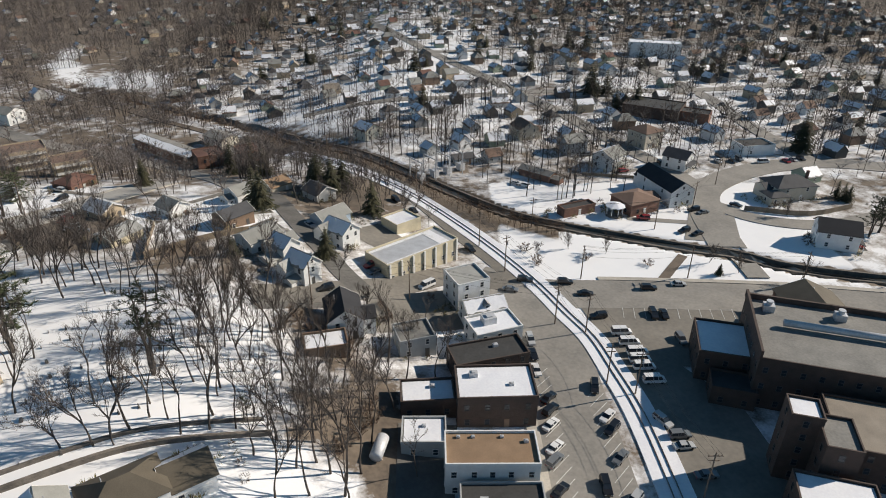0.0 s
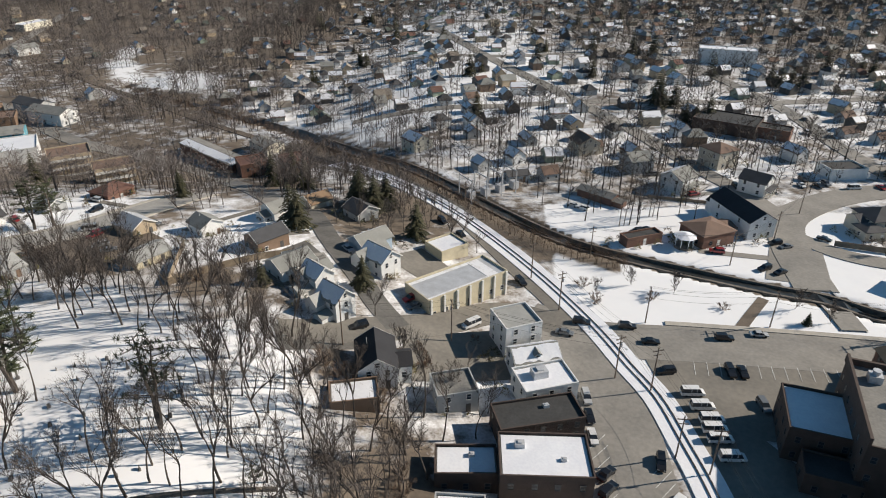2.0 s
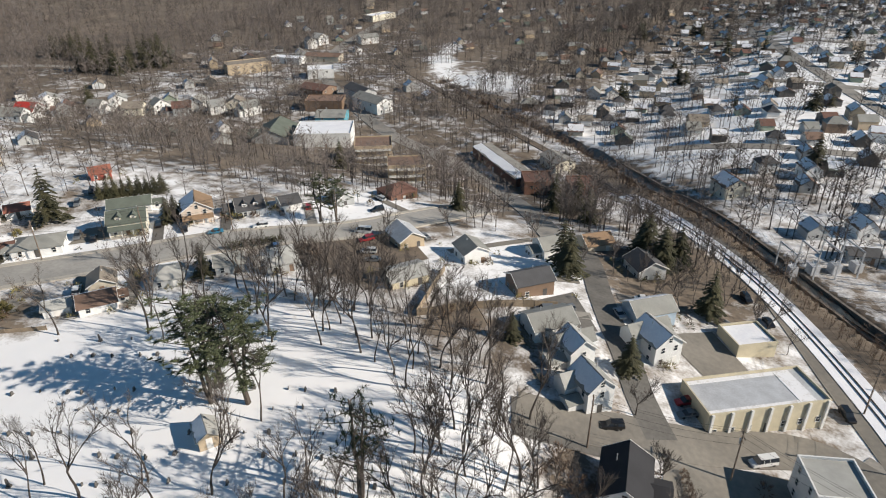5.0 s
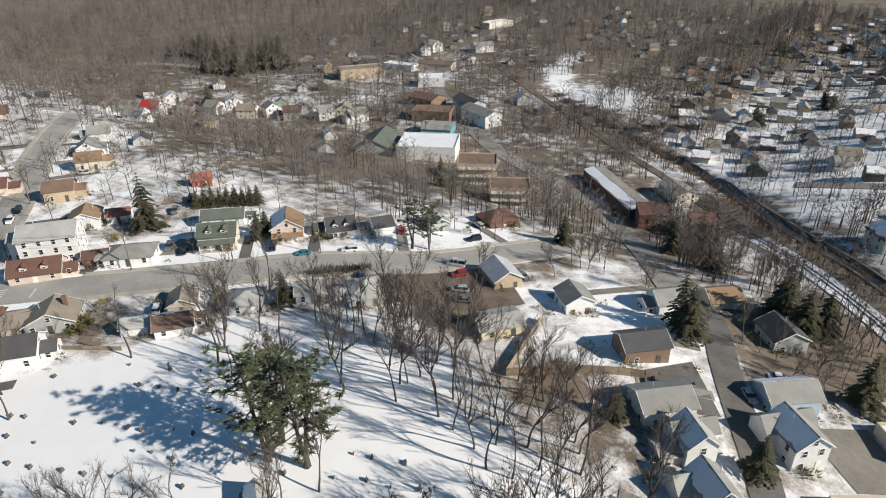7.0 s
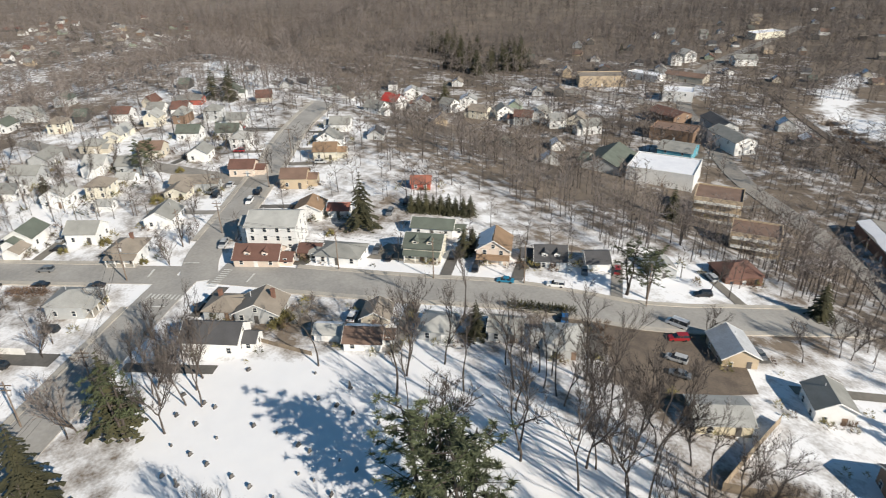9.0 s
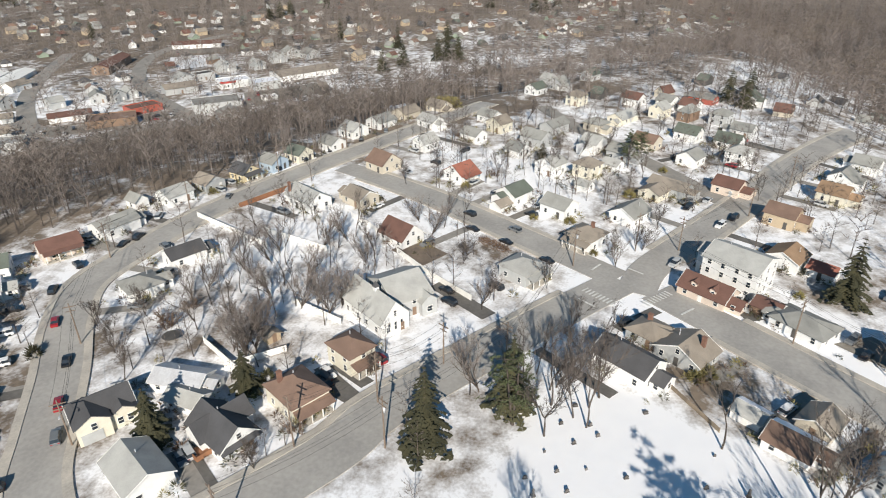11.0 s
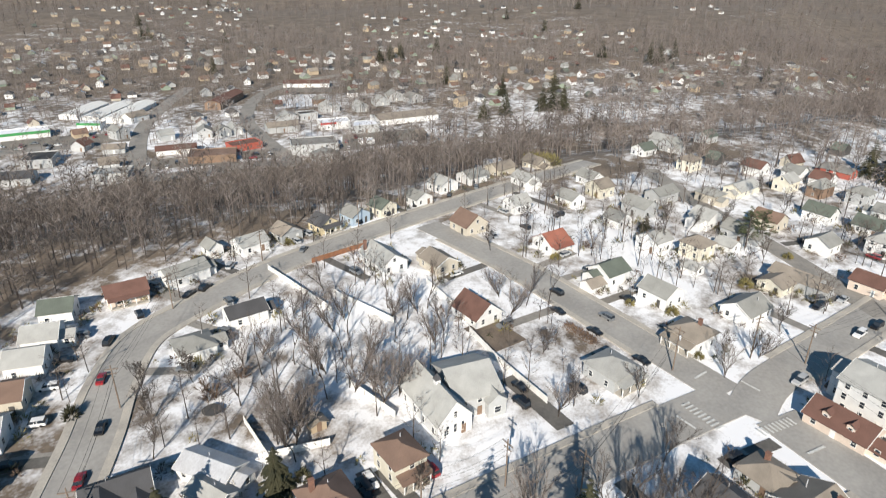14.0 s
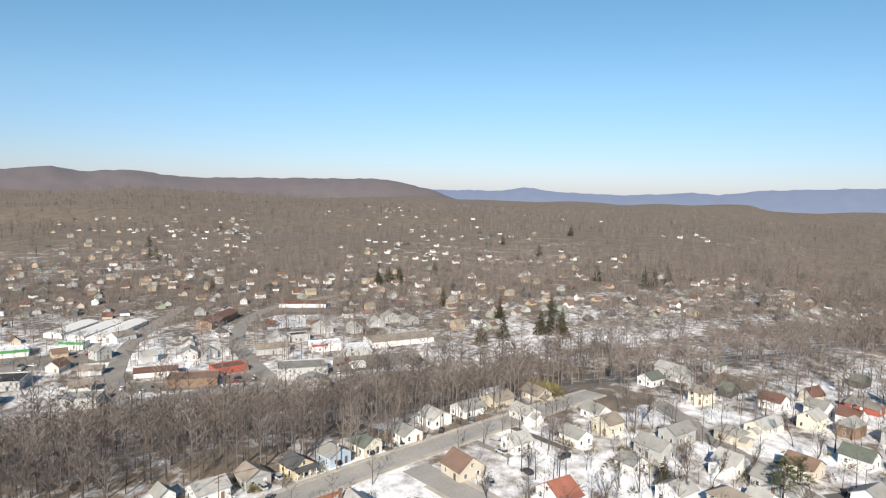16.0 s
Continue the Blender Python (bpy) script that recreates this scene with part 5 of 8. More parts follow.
# the north-western district below the bare hill
for hx, hy, hr, hw, hd, he, hf, hv, wl, tp, lb in [
        (-350.2, 248.4, 20, 8.5, 8, 4.6, 'gable', 2.6, 'white', 'grey', 'white gabled house in the far row'),
        (-349.7, 261.1, 57, 9.5, 8, 5.3999999999999995, 'gable_y', 2.6, 'white', 'light', 'white gabled house in the far row'),
        (-328.5, 255.9, 34, 10.5, 8, 4.6, 'gable', 2.6, 'cream', 'tan', 'white gabled house in the far row'),
        (-319.6, 265.3, 71, 8.5, 8, 5.3999999999999995, 'gable_y', 2.6, 'white', 'grey', 'white gabled house in the far row'),
        (-306.2, 269.5, 48, 9.5, 8, 4.6, 'gable', 2.6, 'grey', 'maroon', 'white gabled house in the far row'),
        (-306.1, 279.8, 25, 10.5, 8, 5.3999999999999995, 'gable_y', 2.6, 'white', 'grey', 'white gabled house in the far row'),
        (-292.1, 280.7, 62, 8.5, 8, 4.6, 'gable', 2.6, 'white', 'light', 'white gabled house in the far row'),
        (-285.3, 288.7, 39, 9.5, 8, 5.3999999999999995, 'gable_y', 2.6, 'cream', 'tan', 'white gabled house in the far row'),
        (-274.9, 287.9, 76, 10.5, 8, 4.6, 'gable', 2.6, 'white', 'grey', 'white gabled house in the far row'),
        (-359.5, 236.3, 53, 8.5, 8, 5.3999999999999995, 'gable_y', 2.6, 'grey', 'maroon', 'white gabled house in the far row'),
        (-312.5, 187.8, 30, 9.5, 8, 4.6, 'gable', 2.6, 'white', 'grey', 'white gabled house in the far row'),
        (-384.5, 241.8, 67, 10.5, 8, 5.3999999999999995, 'gable_y', 2.6, 'white', 'light', 'white gabled house in the far row')]:
    house("house", hx, hy, hr, hw, hd, he, hf, hv, wl, tp, lb, snow=0.4)
house("red_roof_house", -369.5, 222.3, 25, 11, 10, 5.2, "gable", 3.4, "white", "red_paint", "white house with a bright red metal roof", snow=0)
for vx, vy, vr, vw, vd, ve, vf, vv, wl, tp, lb, sn in [
        (-351.6, 361.9, 59.0, 29.5, 14, 6.5, 'flat', 0.5, 'tan', 'roof_tan', 'long tan two-storey block below the hill', 0),
        (-298.5, 375.4, 41.0, 17.2, 14, 5.5, 'flat', 0.5, 'white', 'flat_roof', 'white store with a snowy flat roof', 1),
        (-267.7, 336.5, -0.0, 18.3, 13, 5, 'gable', 2.0, 'brown', 'maroon', 'brown store beside the town road', 0),
        (-221.4, 328.4, -17.0, 22.8, 11, 6, 'gable', 2.2, 'white', 'grey', 'white shop row across the road', 0),
        (-240.1, 341.7, -24.0, 20.9, 10, 6, 'gable', 2.2, 'grey', 'dark', 'grey shop with a dark roof', 0),
        (-369.2, 447.1, 58.0, 7.8, 9, 6, 'gable_y', 2.8, 'white', 'grey', 'white gabled house by the far road', 0),
        (-373.0, 462.5, 87.0, 11.3, 9, 6, 'gable_y', 2.8, 'white', 'light', 'white gabled house by the far road', 0),
        (-342.2, 486.7, 59.0, 16.0, 12, 5, 'gable', 2.2, 'white', 'grey', 'white building by the far road', 0),
        (-328.7, 415.2, 22.0, 25.5, 12, 4, 'gable', 1.6, 'beige', 'brown', 'low beige store by the far road', 0),
        (-405.2, 590.8, 81.0, 31.6, 14, 5, 'flat', 0.5, 'cream', 'flat_roof', 'cream store at the end of the road', 1),
        (-346.7, 396.9, 12.0, 23.0, 10, 4, 'flat', 0.5, 'white', 'flat_roof', 'low white store with snow on its roof', 1)]:
    house("store" if vf == "flat" else "building", vx, vy, vr, vw, vd, ve, vf, vv, wl, tp, lb, snow=sn, category="building")

for hx, hy, hr, hw, hd, he, hf, hv, wl, tp in [
        (-216.7, 60.1, 60, 8.6, 7.2, 3.4, 'gable', 2.2, 'white', 'grey'),
        (-275.4, 66.3, 150, 7.8, 7.2, 3.9, 'gable_y', 2.2, 'white', 'light'),
        (-337.9, 55.0, 60, 7.0, 7.2, 4.4, 'hip', 2.2, 'cream', 'tan'),
        (-352.7, 34.5, 150, 8.6, 7.2, 3.4, 'gable', 2.2, 'white', 'green'),
        (-364.2, 44.4, 60, 7.8, 7.2, 3.9, 'gable_y', 2.2, 'grey', 'grey'),
        (-283.7, 85.4, 60, 8.6, 7.2, 3.4, 'gable', 2.2, 'beige', 'brown'),
        (-341.8, 94.5, 150, 7.8, 7.2, 3.9, 'gable_y', 2.2, 'white', 'grey'),
        (-275.6, 116.2, 60, 7.0, 7.2, 4.4, 'hip', 2.2, 'white', 'light'),
        (-357.8, 130.8, 60, 7.8, 7.2, 3.9, 'gable_y', 2.2, 'white', 'green'),
        (-322.7, 115.1, 150, 7.0, 7.2, 4.4, 'hip', 2.2, 'grey', 'grey'),
        (-344.5, 80.0, 60, 8.6, 7.2, 3.4, 'gable', 2.2, 'white', 'maroon'),
        (-290.5, 28.3, 60, 7.8, 7.2, 3.9, 'gable_y', 2.2, 'cream', 'tan'),
        (-269.1, 76.8, 60, 8.6, 7.2, 3.4, 'gable', 2.2, 'grey', 'grey'),
        (-336.8, 103.9, 150, 7.8, 7.2, 3.9, 'gable_y', 2.2, 'white', 'maroon'),
        (-249.0, 53.7, 60, 7.8, 7.2, 3.9, 'gable_y', 2.2, 'white', 'light'),
        (-249.7, 65.9, 150, 7.0, 7.2, 4.4, 'hip', 2.2, 'cream', 'tan')]:
    house("house", hx, hy, hr, hw, hd, he, hf, hv, wl, tp, "%s house with a %s roof among snowy yards" % (wl, tp), snow=0.2)

# the valley's shops
for vx, vy, vr, vw, vd, ve, vf, vv, wl, tp, lb, sn in [
        (-345.4, -318.2, -248, 12, 38.0, 2.7, 'gable_y', 1.2, 'white', 'trim', 'long storage hall with a pale metal roof', 0),
        (-350.4, -302.6, -248, 12, 44.7, 2.7, 'gable_y', 1.2, 'white', 'trim', 'long storage hall with a pale metal roof', 0),
        (-356.7, -289.6, -246, 12, 52.3, 2.7, 'gable_y', 1.2, 'white', 'trim', 'long storage hall with a pale metal roof', 0),
        (-286.6, -297.2, 144.0, 30.7, 12, 3.5, 'flat', 0.5, 'white', 'flat_roof', 'service station with a green fascia', 1),
        (-319.6, -279.4, 116.0, 13.4, 8, 3.5, 'flat', 0.5, 'white', 'flat_roof', 'green and white canopy', 1),
        (-258.8, -240.1, 130.0, 13.8, 16, 3.9, 'flat', 0.5, 'grey', 'tar_roof', 'white shop with a dark flat roof', 0),
        (-257.3, -188.0, 126.0, 15.3, 12, 4.1, 'flat', 0.5, 'grey', 'roof_light', "long pale building at the wood's edge", 0),
        (-285.5, -244.7, 111.0, 7.5, 9, 3.1, 'gable_y', 2.7, 'grey', 'maroon', 'white house with a dark red roof', 0),
        (-268.5, -204.1, 142.0, 8.8, 9, 3.3, 'gable', 2.3, 'white', 'tan', 'white house with a tan roof', 0),
        (-289.5, -225.1, 131.0, 10.8, 8, 2.8, 'gable', 1.6, 'grey', 'tan', 'low grey house', 0),
        (-310.6, -246.5, 172.0, 8.0, 9, 5.1, 'gable_y', 2.2, 'grey', 'grey', 'tall white house at the junction', 0),
        (-303.5, -196.1, 137.0, 20.0, 9, 2.7, 'gable', 1.5, 'white', 'maroon', 'low shop with a dark red roof', 0),
        (-302.5, -170.0, 129.0, 23.0, 14, 3.4, 'flat', 0.5, 'brown', 'roof_brown', 'long brown shop with a flat brown roof', 0),
        (-325.5, -169.6, 153.0, 16.8, 10, 3.1, 'flat', 0.5, 'red', 'roof_maroon', 'red shop', 0),
        (-320.5, -221.3, 153.0, 7.6, 9, 3.5, 'gable', 2.2, 'grey', 'light', 'white house behind the shops', 0),
        (-335.0, -206.1, 136.0, 8.0, 9, 3.9, 'gable_y', 2.3, 'grey', 'grey', 'white house behind the shops', 0),
        (-340.9, -198.4, 149.0, 7.8, 9, 3.9, 'gable_y', 2.3, 'grey', 'grey', 'white gabled house behind the shops', 0),
        (-348.7, -196.1, 150.0, 6.7, 9, 3.6, 'gable_y', 2.2, 'grey', 'light', 'grey gabled house behind the shops', 0),
        (-339.6, -134.2, 131.0, 24.2, 16, 4.7, 'flat', 0.5, 'grey', 'flat_roof', 'grey flat-roofed workshop', 0),
        (-325.3, -116.9, 134.0, 14.4, 10, 3.4, 'gable_y', 2.3, 'grey', 'grey', 'white gabled workshop', 0),
        (-366.0, -175.6, 141.0, 18.4, 11, 3.5, 'gable', 1.8, 'grey', 'tan', 'white workshop beside the road', 0),
        (-385.0, -186.3, 147.0, 12.1, 9, 3.9, 'gable_y', 2.3, 'grey', 'light', 'white gabled house in the valley', 0),
        (-397.0, -180.0, 146.0, 12.0, 8, 3.9, 'flat', 0.5, 'grey', 'tar_roof', 'white flat-roofed shop', 0),
        (-386.4, -152.3, 137.0, 18.6, 12, 3.9, 'flat', 0.5, 'white', 'flat_roof', 'white garage with wide doors', 1),
        (-387.2, -131.7, 136.0, 15.8, 12, 4.3, 'flat', 0.5, 'grey', 'flat_roof', 'white box-like workshop', 1),
        (-422.4, -123.2, 142.0, 40.3, 17, 3.4, 'gable', 2.0, 'white', 'tan', 'long white hall with a tan roof', 0),
        (-408.2, -256.8, -161.0, 40.3, 11, 4.7, 'gable', 2.0, 'brown', 'maroon', 'long brown apartment row', 0),
        (-488.8, -245.4, 120.0, 35.6, 13, 3.1, 'gable', 1.6, 'white', 'maroon', 'long low shopping row with a dark red roof', 0),
        (-422.5, -180.3, 144.0, 11.8, 9, 3.9, 'gable_y', 2.7, 'grey', 'light', 'white gabled house in the valley', 0),
        (-431.8, -161.8, 150.0, 8.5, 9, 3.9, 'gable_y', 2.7, 'grey', 'light', 'white gabled house in the valley', 0),
        (-455.1, -159.2, 142.0, 10.9, 9, 3.6, 'gable_y', 2.7, 'grey', 'light', 'white gabled house in the valley', 0),
        (-472.4, -157.8, 140.0, 11.2, 9, 4.2, 'gable_y', 3.1, 'grey', 'grey', 'white gabled house in the valley', 0),
        (-473.8, -143.4, 150.0, 11.3, 9, 3.9, 'gable_y', 2.7, 'grey', 'grey', 'white gabled house in the valley', 0),
        (-235.2, -223.3, 131.0, 13.5, 12, 3.5, 'gable', 1.8, 'grey', 'dark', "grey shed at the wood's edge", 0),
        (-344.4, -271.4, 177.0, 13.3, 9, 3.6, 'gable', 2.2, 'white', 'tan', 'white house beside the storage halls', 0),
        (-363.4, -115.8, 138.0, 7.9, 6, 2.0, 'flat', 0.4, 'white', 'flat_roof', 'low white shed in a lot', 1)]:
    shop = house("shop" if vf == "flat" else "building", vx, vy, vr, vw, vd, ve, vf, vv, wl, tp, lb, snow=sn, windows=ve > 3.6, category="building")
    if "green" in lb:
        part("fascia", Build().box(-vw / 2 - 0.2, -vd / 2 - 0.25, ve - 0.9, vw / 2 + 0.2, -vd / 2 - 0.1, ve + 0.55).mesh("fascia", "green_sign"), shop, "green fascia board")
    if "garage with" in lb:
        part("fascia", Build().box(-vw / 2 - 0.2, -vd / 2 - 0.25, ve - 0.6, 0, -vd / 2 - 0.1, ve + 0.55).mesh("fascia", "red_paint"), shop, "red fascia board")


# ---- far houses of the town ----
def far_house_meshes(i, rng):
    w, d, e, rise = rng.uniform(6.5, 10), rng.uniform(6, 8), rng.choice([2.8, 3.2, 3.8, 4.6]), rng.uniform(2.2, 3.2)
    roof = rng.choice(["gable", "gable_y", "gable", "hip"])
    wall = rng.choice(["white", "white", "grey", "cream", "grey", "beige", "white", "tan", "brown", "white", "green", "grey", "beige", "dark"])
    top = rng.choice(["grey", "grey", "dark", "light", "tan", "brown", "green", "maroon", "grey"])
    return dict(size=(w, d, e, rise), roof=roof, wall_name=wall, top_name=top, wall=body(w, d, e, roof, rise).mesh("wall", "wall_" + wall), top=roof_build(w, d, e, roof, rise).mesh("roof", "roof_" + top))


far_rng = random.Random(5)
FAR = [far_house_meshes(i, far_rng) for i in range(22)]
SNOWS = {}


def far_house(x, y, rot, k, rich):
    p = FAR[k]
    w, d, e, rise = p["size"]
    z = min(ground_z(x + dx, y + dy) for dx in (-3, 3) for dy in (-3, 3))
    r = root("town_house", x, y, z, rot, "%s town house with a %s shingle roof" % (p["wall_name"], p["top_name"]), "house", "town houses")
    r.scale = (0.88,) * 3
    part("wall", p["wall"], r)
    top = part("roof", p["top"], r)
    key = (k, round(rot / 30) % 12)
    if key not in SNOWS:
        sn = roof_snow(random.Random(k), w, d, e, p["roof"], rise, rot, 0.95)
        SNOWS[key] = sn.mesh("snow", "snow") if sn.v else None
    if SNOWS[key]:
        part("snow", SNOWS[key], top)
    if rich:
        for s in range(1 if e < 4 else 2):
            for u in (-w / 4, w / 4):
                add_window(r, u, -d / 2 - 0.01, 0.9 + s * 2.6, 0)
            add_window(r, w / 2 + 0.01, 0, 0.9 + s * 2.6, 90)
            add_window(r, -w / 2 - 0.01, 0, 0.9 + s * 2.6, 270)
    SOLID.append((x, y, 7.5))


def free(x, y, gap):
    if any((x - a) ** 2 + (y - b) ** 2 < (c + gap) ** 2 for a, b, c in SOLID):
        return False
    return all(float(line_distance(x, y, pts)) > half + gap for pts, half in ROADS) and float(line_distance(x, y, RIVER)) > gap + 5 and float(line_distance(x, y, RAIL)) > gap + 4


def in_wood(x, y):
    """The bare wood between the curving street and the valley, the wooded banks and the big forest."""
    s = -0.62 * x - 0.78 * y
    return (176 < s < 298 and x < -70) or (x < -420 and y > -20 and s > 0 and y > -0.25 * (x + 420)) or (-175 < x < -20 and 215 < y < 330 and not (-215 < x < -140 and y < 262)) or (-330 < x < -160 and 175 < y < 225)


plots = []
for (x0, y0, x1, y1, sx, sy, turn, share) in [(-150, 235, 430, 860, 15, 18, 20, 0.9), (-480, 190, -150, 760, 22, 26, 50, 0.42), (-430, -20, -250, 190, 26, 30, 60, 0.6), (-660, -620, -240, -180, 18, 21, 55, 0.52),
                                               (-920, -340, -380, -70, 21, 25, 60, 0.5), (-1150, -950, -480, -330, 36, 44, 60, 0.36), (-1500, -600, -900, 60, 46, 60, 60, 0.3), (-2100, -1300, -1100, -300, 44, 60, 60, 0.3), (-900, -60, -480, 60, 44, 52, 60, 0.25), (110, 100, 260, 240, 27, 30, 20, 0.6)]:
    cx, cy = (x0 + x1) / 2, (y0 + y1) / 2
    span = max(abs(x1 - x0), abs(y1 - y0)) * 0.75
    ca, sa = math.cos(radians(turn)), math.sin(radians(turn))
    for i in range(int(-span / sx), int(span / sx) + 1):
        for j in range(int(-span / sy), int(span / sy) + 1):
            u, v = i * sx + far_rng.uniform(-7, 7), j * sy + far_rng.uniform(-7, 7)
            x, y = cx + u * ca - v * sa, cy + u * sa + v * ca
            if not (x0 < x < x1 and y0 < y < y1) or far_rng.random() > share * (1 if x > -640 else 1.25 * (math.sin(x / 130) * math.sin(y / 110 + 1) > 0.1)) or in_wood(x, y) or math.hypot(x + 203, y - 428) < 48 or math.hypot(x + 255, y - 460) < 26 or (-160 < x < 40 and y < 215) or not free(x, y, 5.5 if y < 300 or x < -150 else 3.0):
                continue
            plots.append((min(math.hypot(x, y), math.hypot(x + 75, y - 65)), x, y, turn + far_rng.choice([0, 90, 180, 270]) + far_rng.uniform(-12, 12), far_rng.randrange(len(FAR))))
            SOLID.append((x, y, 7.0))
for (ax, ay), (bx, by), (cx, cy), (dx, dy), count in [((-582, -9), (-632, 79), (-845, 80), (-814, -47), 46), ((-612, 87), (-752, 190), (-958, 224), (-808, 90), 34), ((-492, -128), (-560, -6), (-1011, -78), (-873, -306), 80),
                                                     ((-470, -192), (-492, -128), (-1130, -426), (-961, -530), 70), ((-360, -392), (-430, -260), (-1290, -1044), (-989, -1300), 80), ((-798, -619), (-823, -598), (-1361, -1071), (-1298, -1086), 30)]:
    for _ in range(count):
        u, v = far_rng.random(), far_rng.random() ** 1.3
        x = (ax + (bx - ax) * u) * (1 - v) + (dx + (cx - dx) * u) * v
        y = (ay + (by - ay) * u) * (1 - v) + (dy + (cy - dy) * u) * v
        if free(x, y, 3.5):
            plots.append((min(math.hypot(x, y), math.hypot(x + 75, y - 65)), x, y, 60 + far_rng.choice([0, 90, 180, 270]) + far_rng.uniform(-15, 15), far_rng.randrange(len(FAR))))
            SOLID.append((x, y, 7.0))
plots.sort()
joined, slots = Build(), []
names = []
for n, (far, x, y, rot, k) in enumerate(plots):
    if n < 240:
        far_house(x, y, rot, k, n < 24)
        continue
    p = FAR[k]
    w, d, e, rise = p["size"]
    z = ground_z(x, y)
    m = pose(x, y, z - 0.6, 0, 0, rot) @ Matrix.Scale(0.82, 4)
    for key, build in (("wall_" + p["wall_name"], body(w, d, e, p["roof"], rise)), ("roof_" + p["top_name"], roof_build(w, d, e, p["roof"], rise)), ("snow", roof_snow(random.Random(n), w, d, e, p["roof"], rise, rot, 0.95))):
        if key not in names:
            names.append(key)
        joined.add([m @ Vector(v) for v in build.v], build.f)
        slots += [names.index(key)] * len(build.f)
far_mesh = mesh_of("far_houses", joined.v, joined.f)
for key in names:
    far_mesh.materials.append(M[key])
far_mesh.polygons.foreach_set("material_index", slots)
tagged(new("far_houses", far_mesh), "many small far houses with snowy roofs", "houses", kind="stuff")


# ---- trees ----
def bare_tree(seed, height=17.0, fork=0.3, open_=0.32, stems=2, twig=0.026, depth=4):
    """A leafless tree: a trunk that forks again and again into rising limbs, with slender blades for twigs. Returns two builds."""
    rng = random.Random(seed)
    wood, twigs = Build(), []

    def turn(d, spread):
        return (d + Vector((rng.uniform(-1, 1), rng.uniform(-1, 1), rng.uniform(-0.25, 0.55))) * spread).normalized()

    def blade(p, q, w):
        d = (q - p).normalized()
        o = d.orthogonal().normalized() * w
        o.rotate(Matrix.Rotation(rng.uniform(0, 6.28), 3, d))
        twigs.append((p - o, p + o, q))

    def limb(p, d, length, r, level):
        pts = [p]
        n = 4 if level < 2 else 3
        for _ in range(n):
            d = turn(d, 0.16 + 0.05 * level)
            pts.append(pts[-1] + d * length / n)
        if level <= 2:
            wood.tube(pts, [r * (1 - 0.5 * i / n) for i in range(n + 1)], (6, 5, 3)[level])
        elif level == 3:
            wood.tube([pts[0], pts[n]], [r, r * 0.4], 3)
        else:
            blade(pts[0], pts[n], max(r, twig))
        if level >= depth:
            for i in range(1, n + 1):
                for _ in range(5):
                    blade(pts[i], pts[i] + turn(d, 0.75) * length * rng.uniform(0.35, 0.85), twig)
            return
        kids = stems if level == 0 else rng.choice([2, 2, 3])
        for _ in range(kids):
            limb(pts[n], turn(d, open_ * (1.15 if level == 0 else 1.0)), length * rng.uniform(0.68, 0.86) if level else height * rng.uniform(0.26, 0.34), r * 0.66, level + 1)
        for i in range(1, n):
            if level and rng.random() < 0.75:
                limb(pts[i], turn(d, 0.75), length * rng.uniform(0.45, 0.7), r * 0.4, min(depth, level + 2))

    limb(Vector((0, 0, -0.5)), Vector((rng.uniform(-0.1, 0.1), rng.uniform(-0.1, 0.1), 1)).normalized(), height * fork, height * 0.0165, 0)
    tw = Build()
    for tri in twigs:
        tw.add(tri, [(0, 1, 2)])
    top = max(v[2] for v in tw.v)
    for bl in (wood, tw):
        bl.v = [(x * height / top, y * height / top, z * height / top) for x, y, z in bl.v]
    return wood, tw


def spruce(seed, height=14.0, width=0.24, droop=0.35, tiers=16):
    """A conifer: tiers of drooping boughs, each a fan of needle sprays."""
    rng = random.Random(seed)
    wood, leaf = Build(), Build()
    wood.tube([(0, 0, -0.4), (0, 0, height * 0.5), (0, 0, height)], [height * 0.018, height * 0.011, 0.03], 6)
    for t in range(tiers):
        f = t / (tiers - 1)
        z = height * (0.1 + 0.88 * f)
        reach = height * width * (1 - f) ** 0.85 + 0.25
        n = 9 + int(6 * (1 - f))
        for i in range(n):
            a = 2 * math.pi * (i + rng.random() * 0.8) / n + t
            if rng.random() < 0.14:
                continue
            r = reach * rng.uniform(0.5, 1.2)
            d = Vector((math.cos(a), math.sin(a), 0))
            s = Vector((-d.y, d.x, 0))
            for k in range(7):
                g = (k + 0.4) / 7
                c = d * r * g + Vector((0, 0, z - droop * r * g * g + 0.25 * r * g * (1 - g)))
                size = r * 0.21 * rng.uniform(0.6, 1.3) + 0.12
                tip = c + d * size + Vector((0, 0, -0.25 * size))
                for q in (-1, 1):
                    leaf.add([c + s * size * 0.12 * q, tip, c + s * size * q * 0.85 + d * size * 0.3 + Vector((0, 0, -0.18 * size))], [(0, 1, 2)])
                leaf.add([c + Vector((0, 0, 0.12 * size)), tip, c + Vector((0, 0, -0.5 * size)) + d * size * 0.4], [(0, 1, 2)])
    return wood, leaf


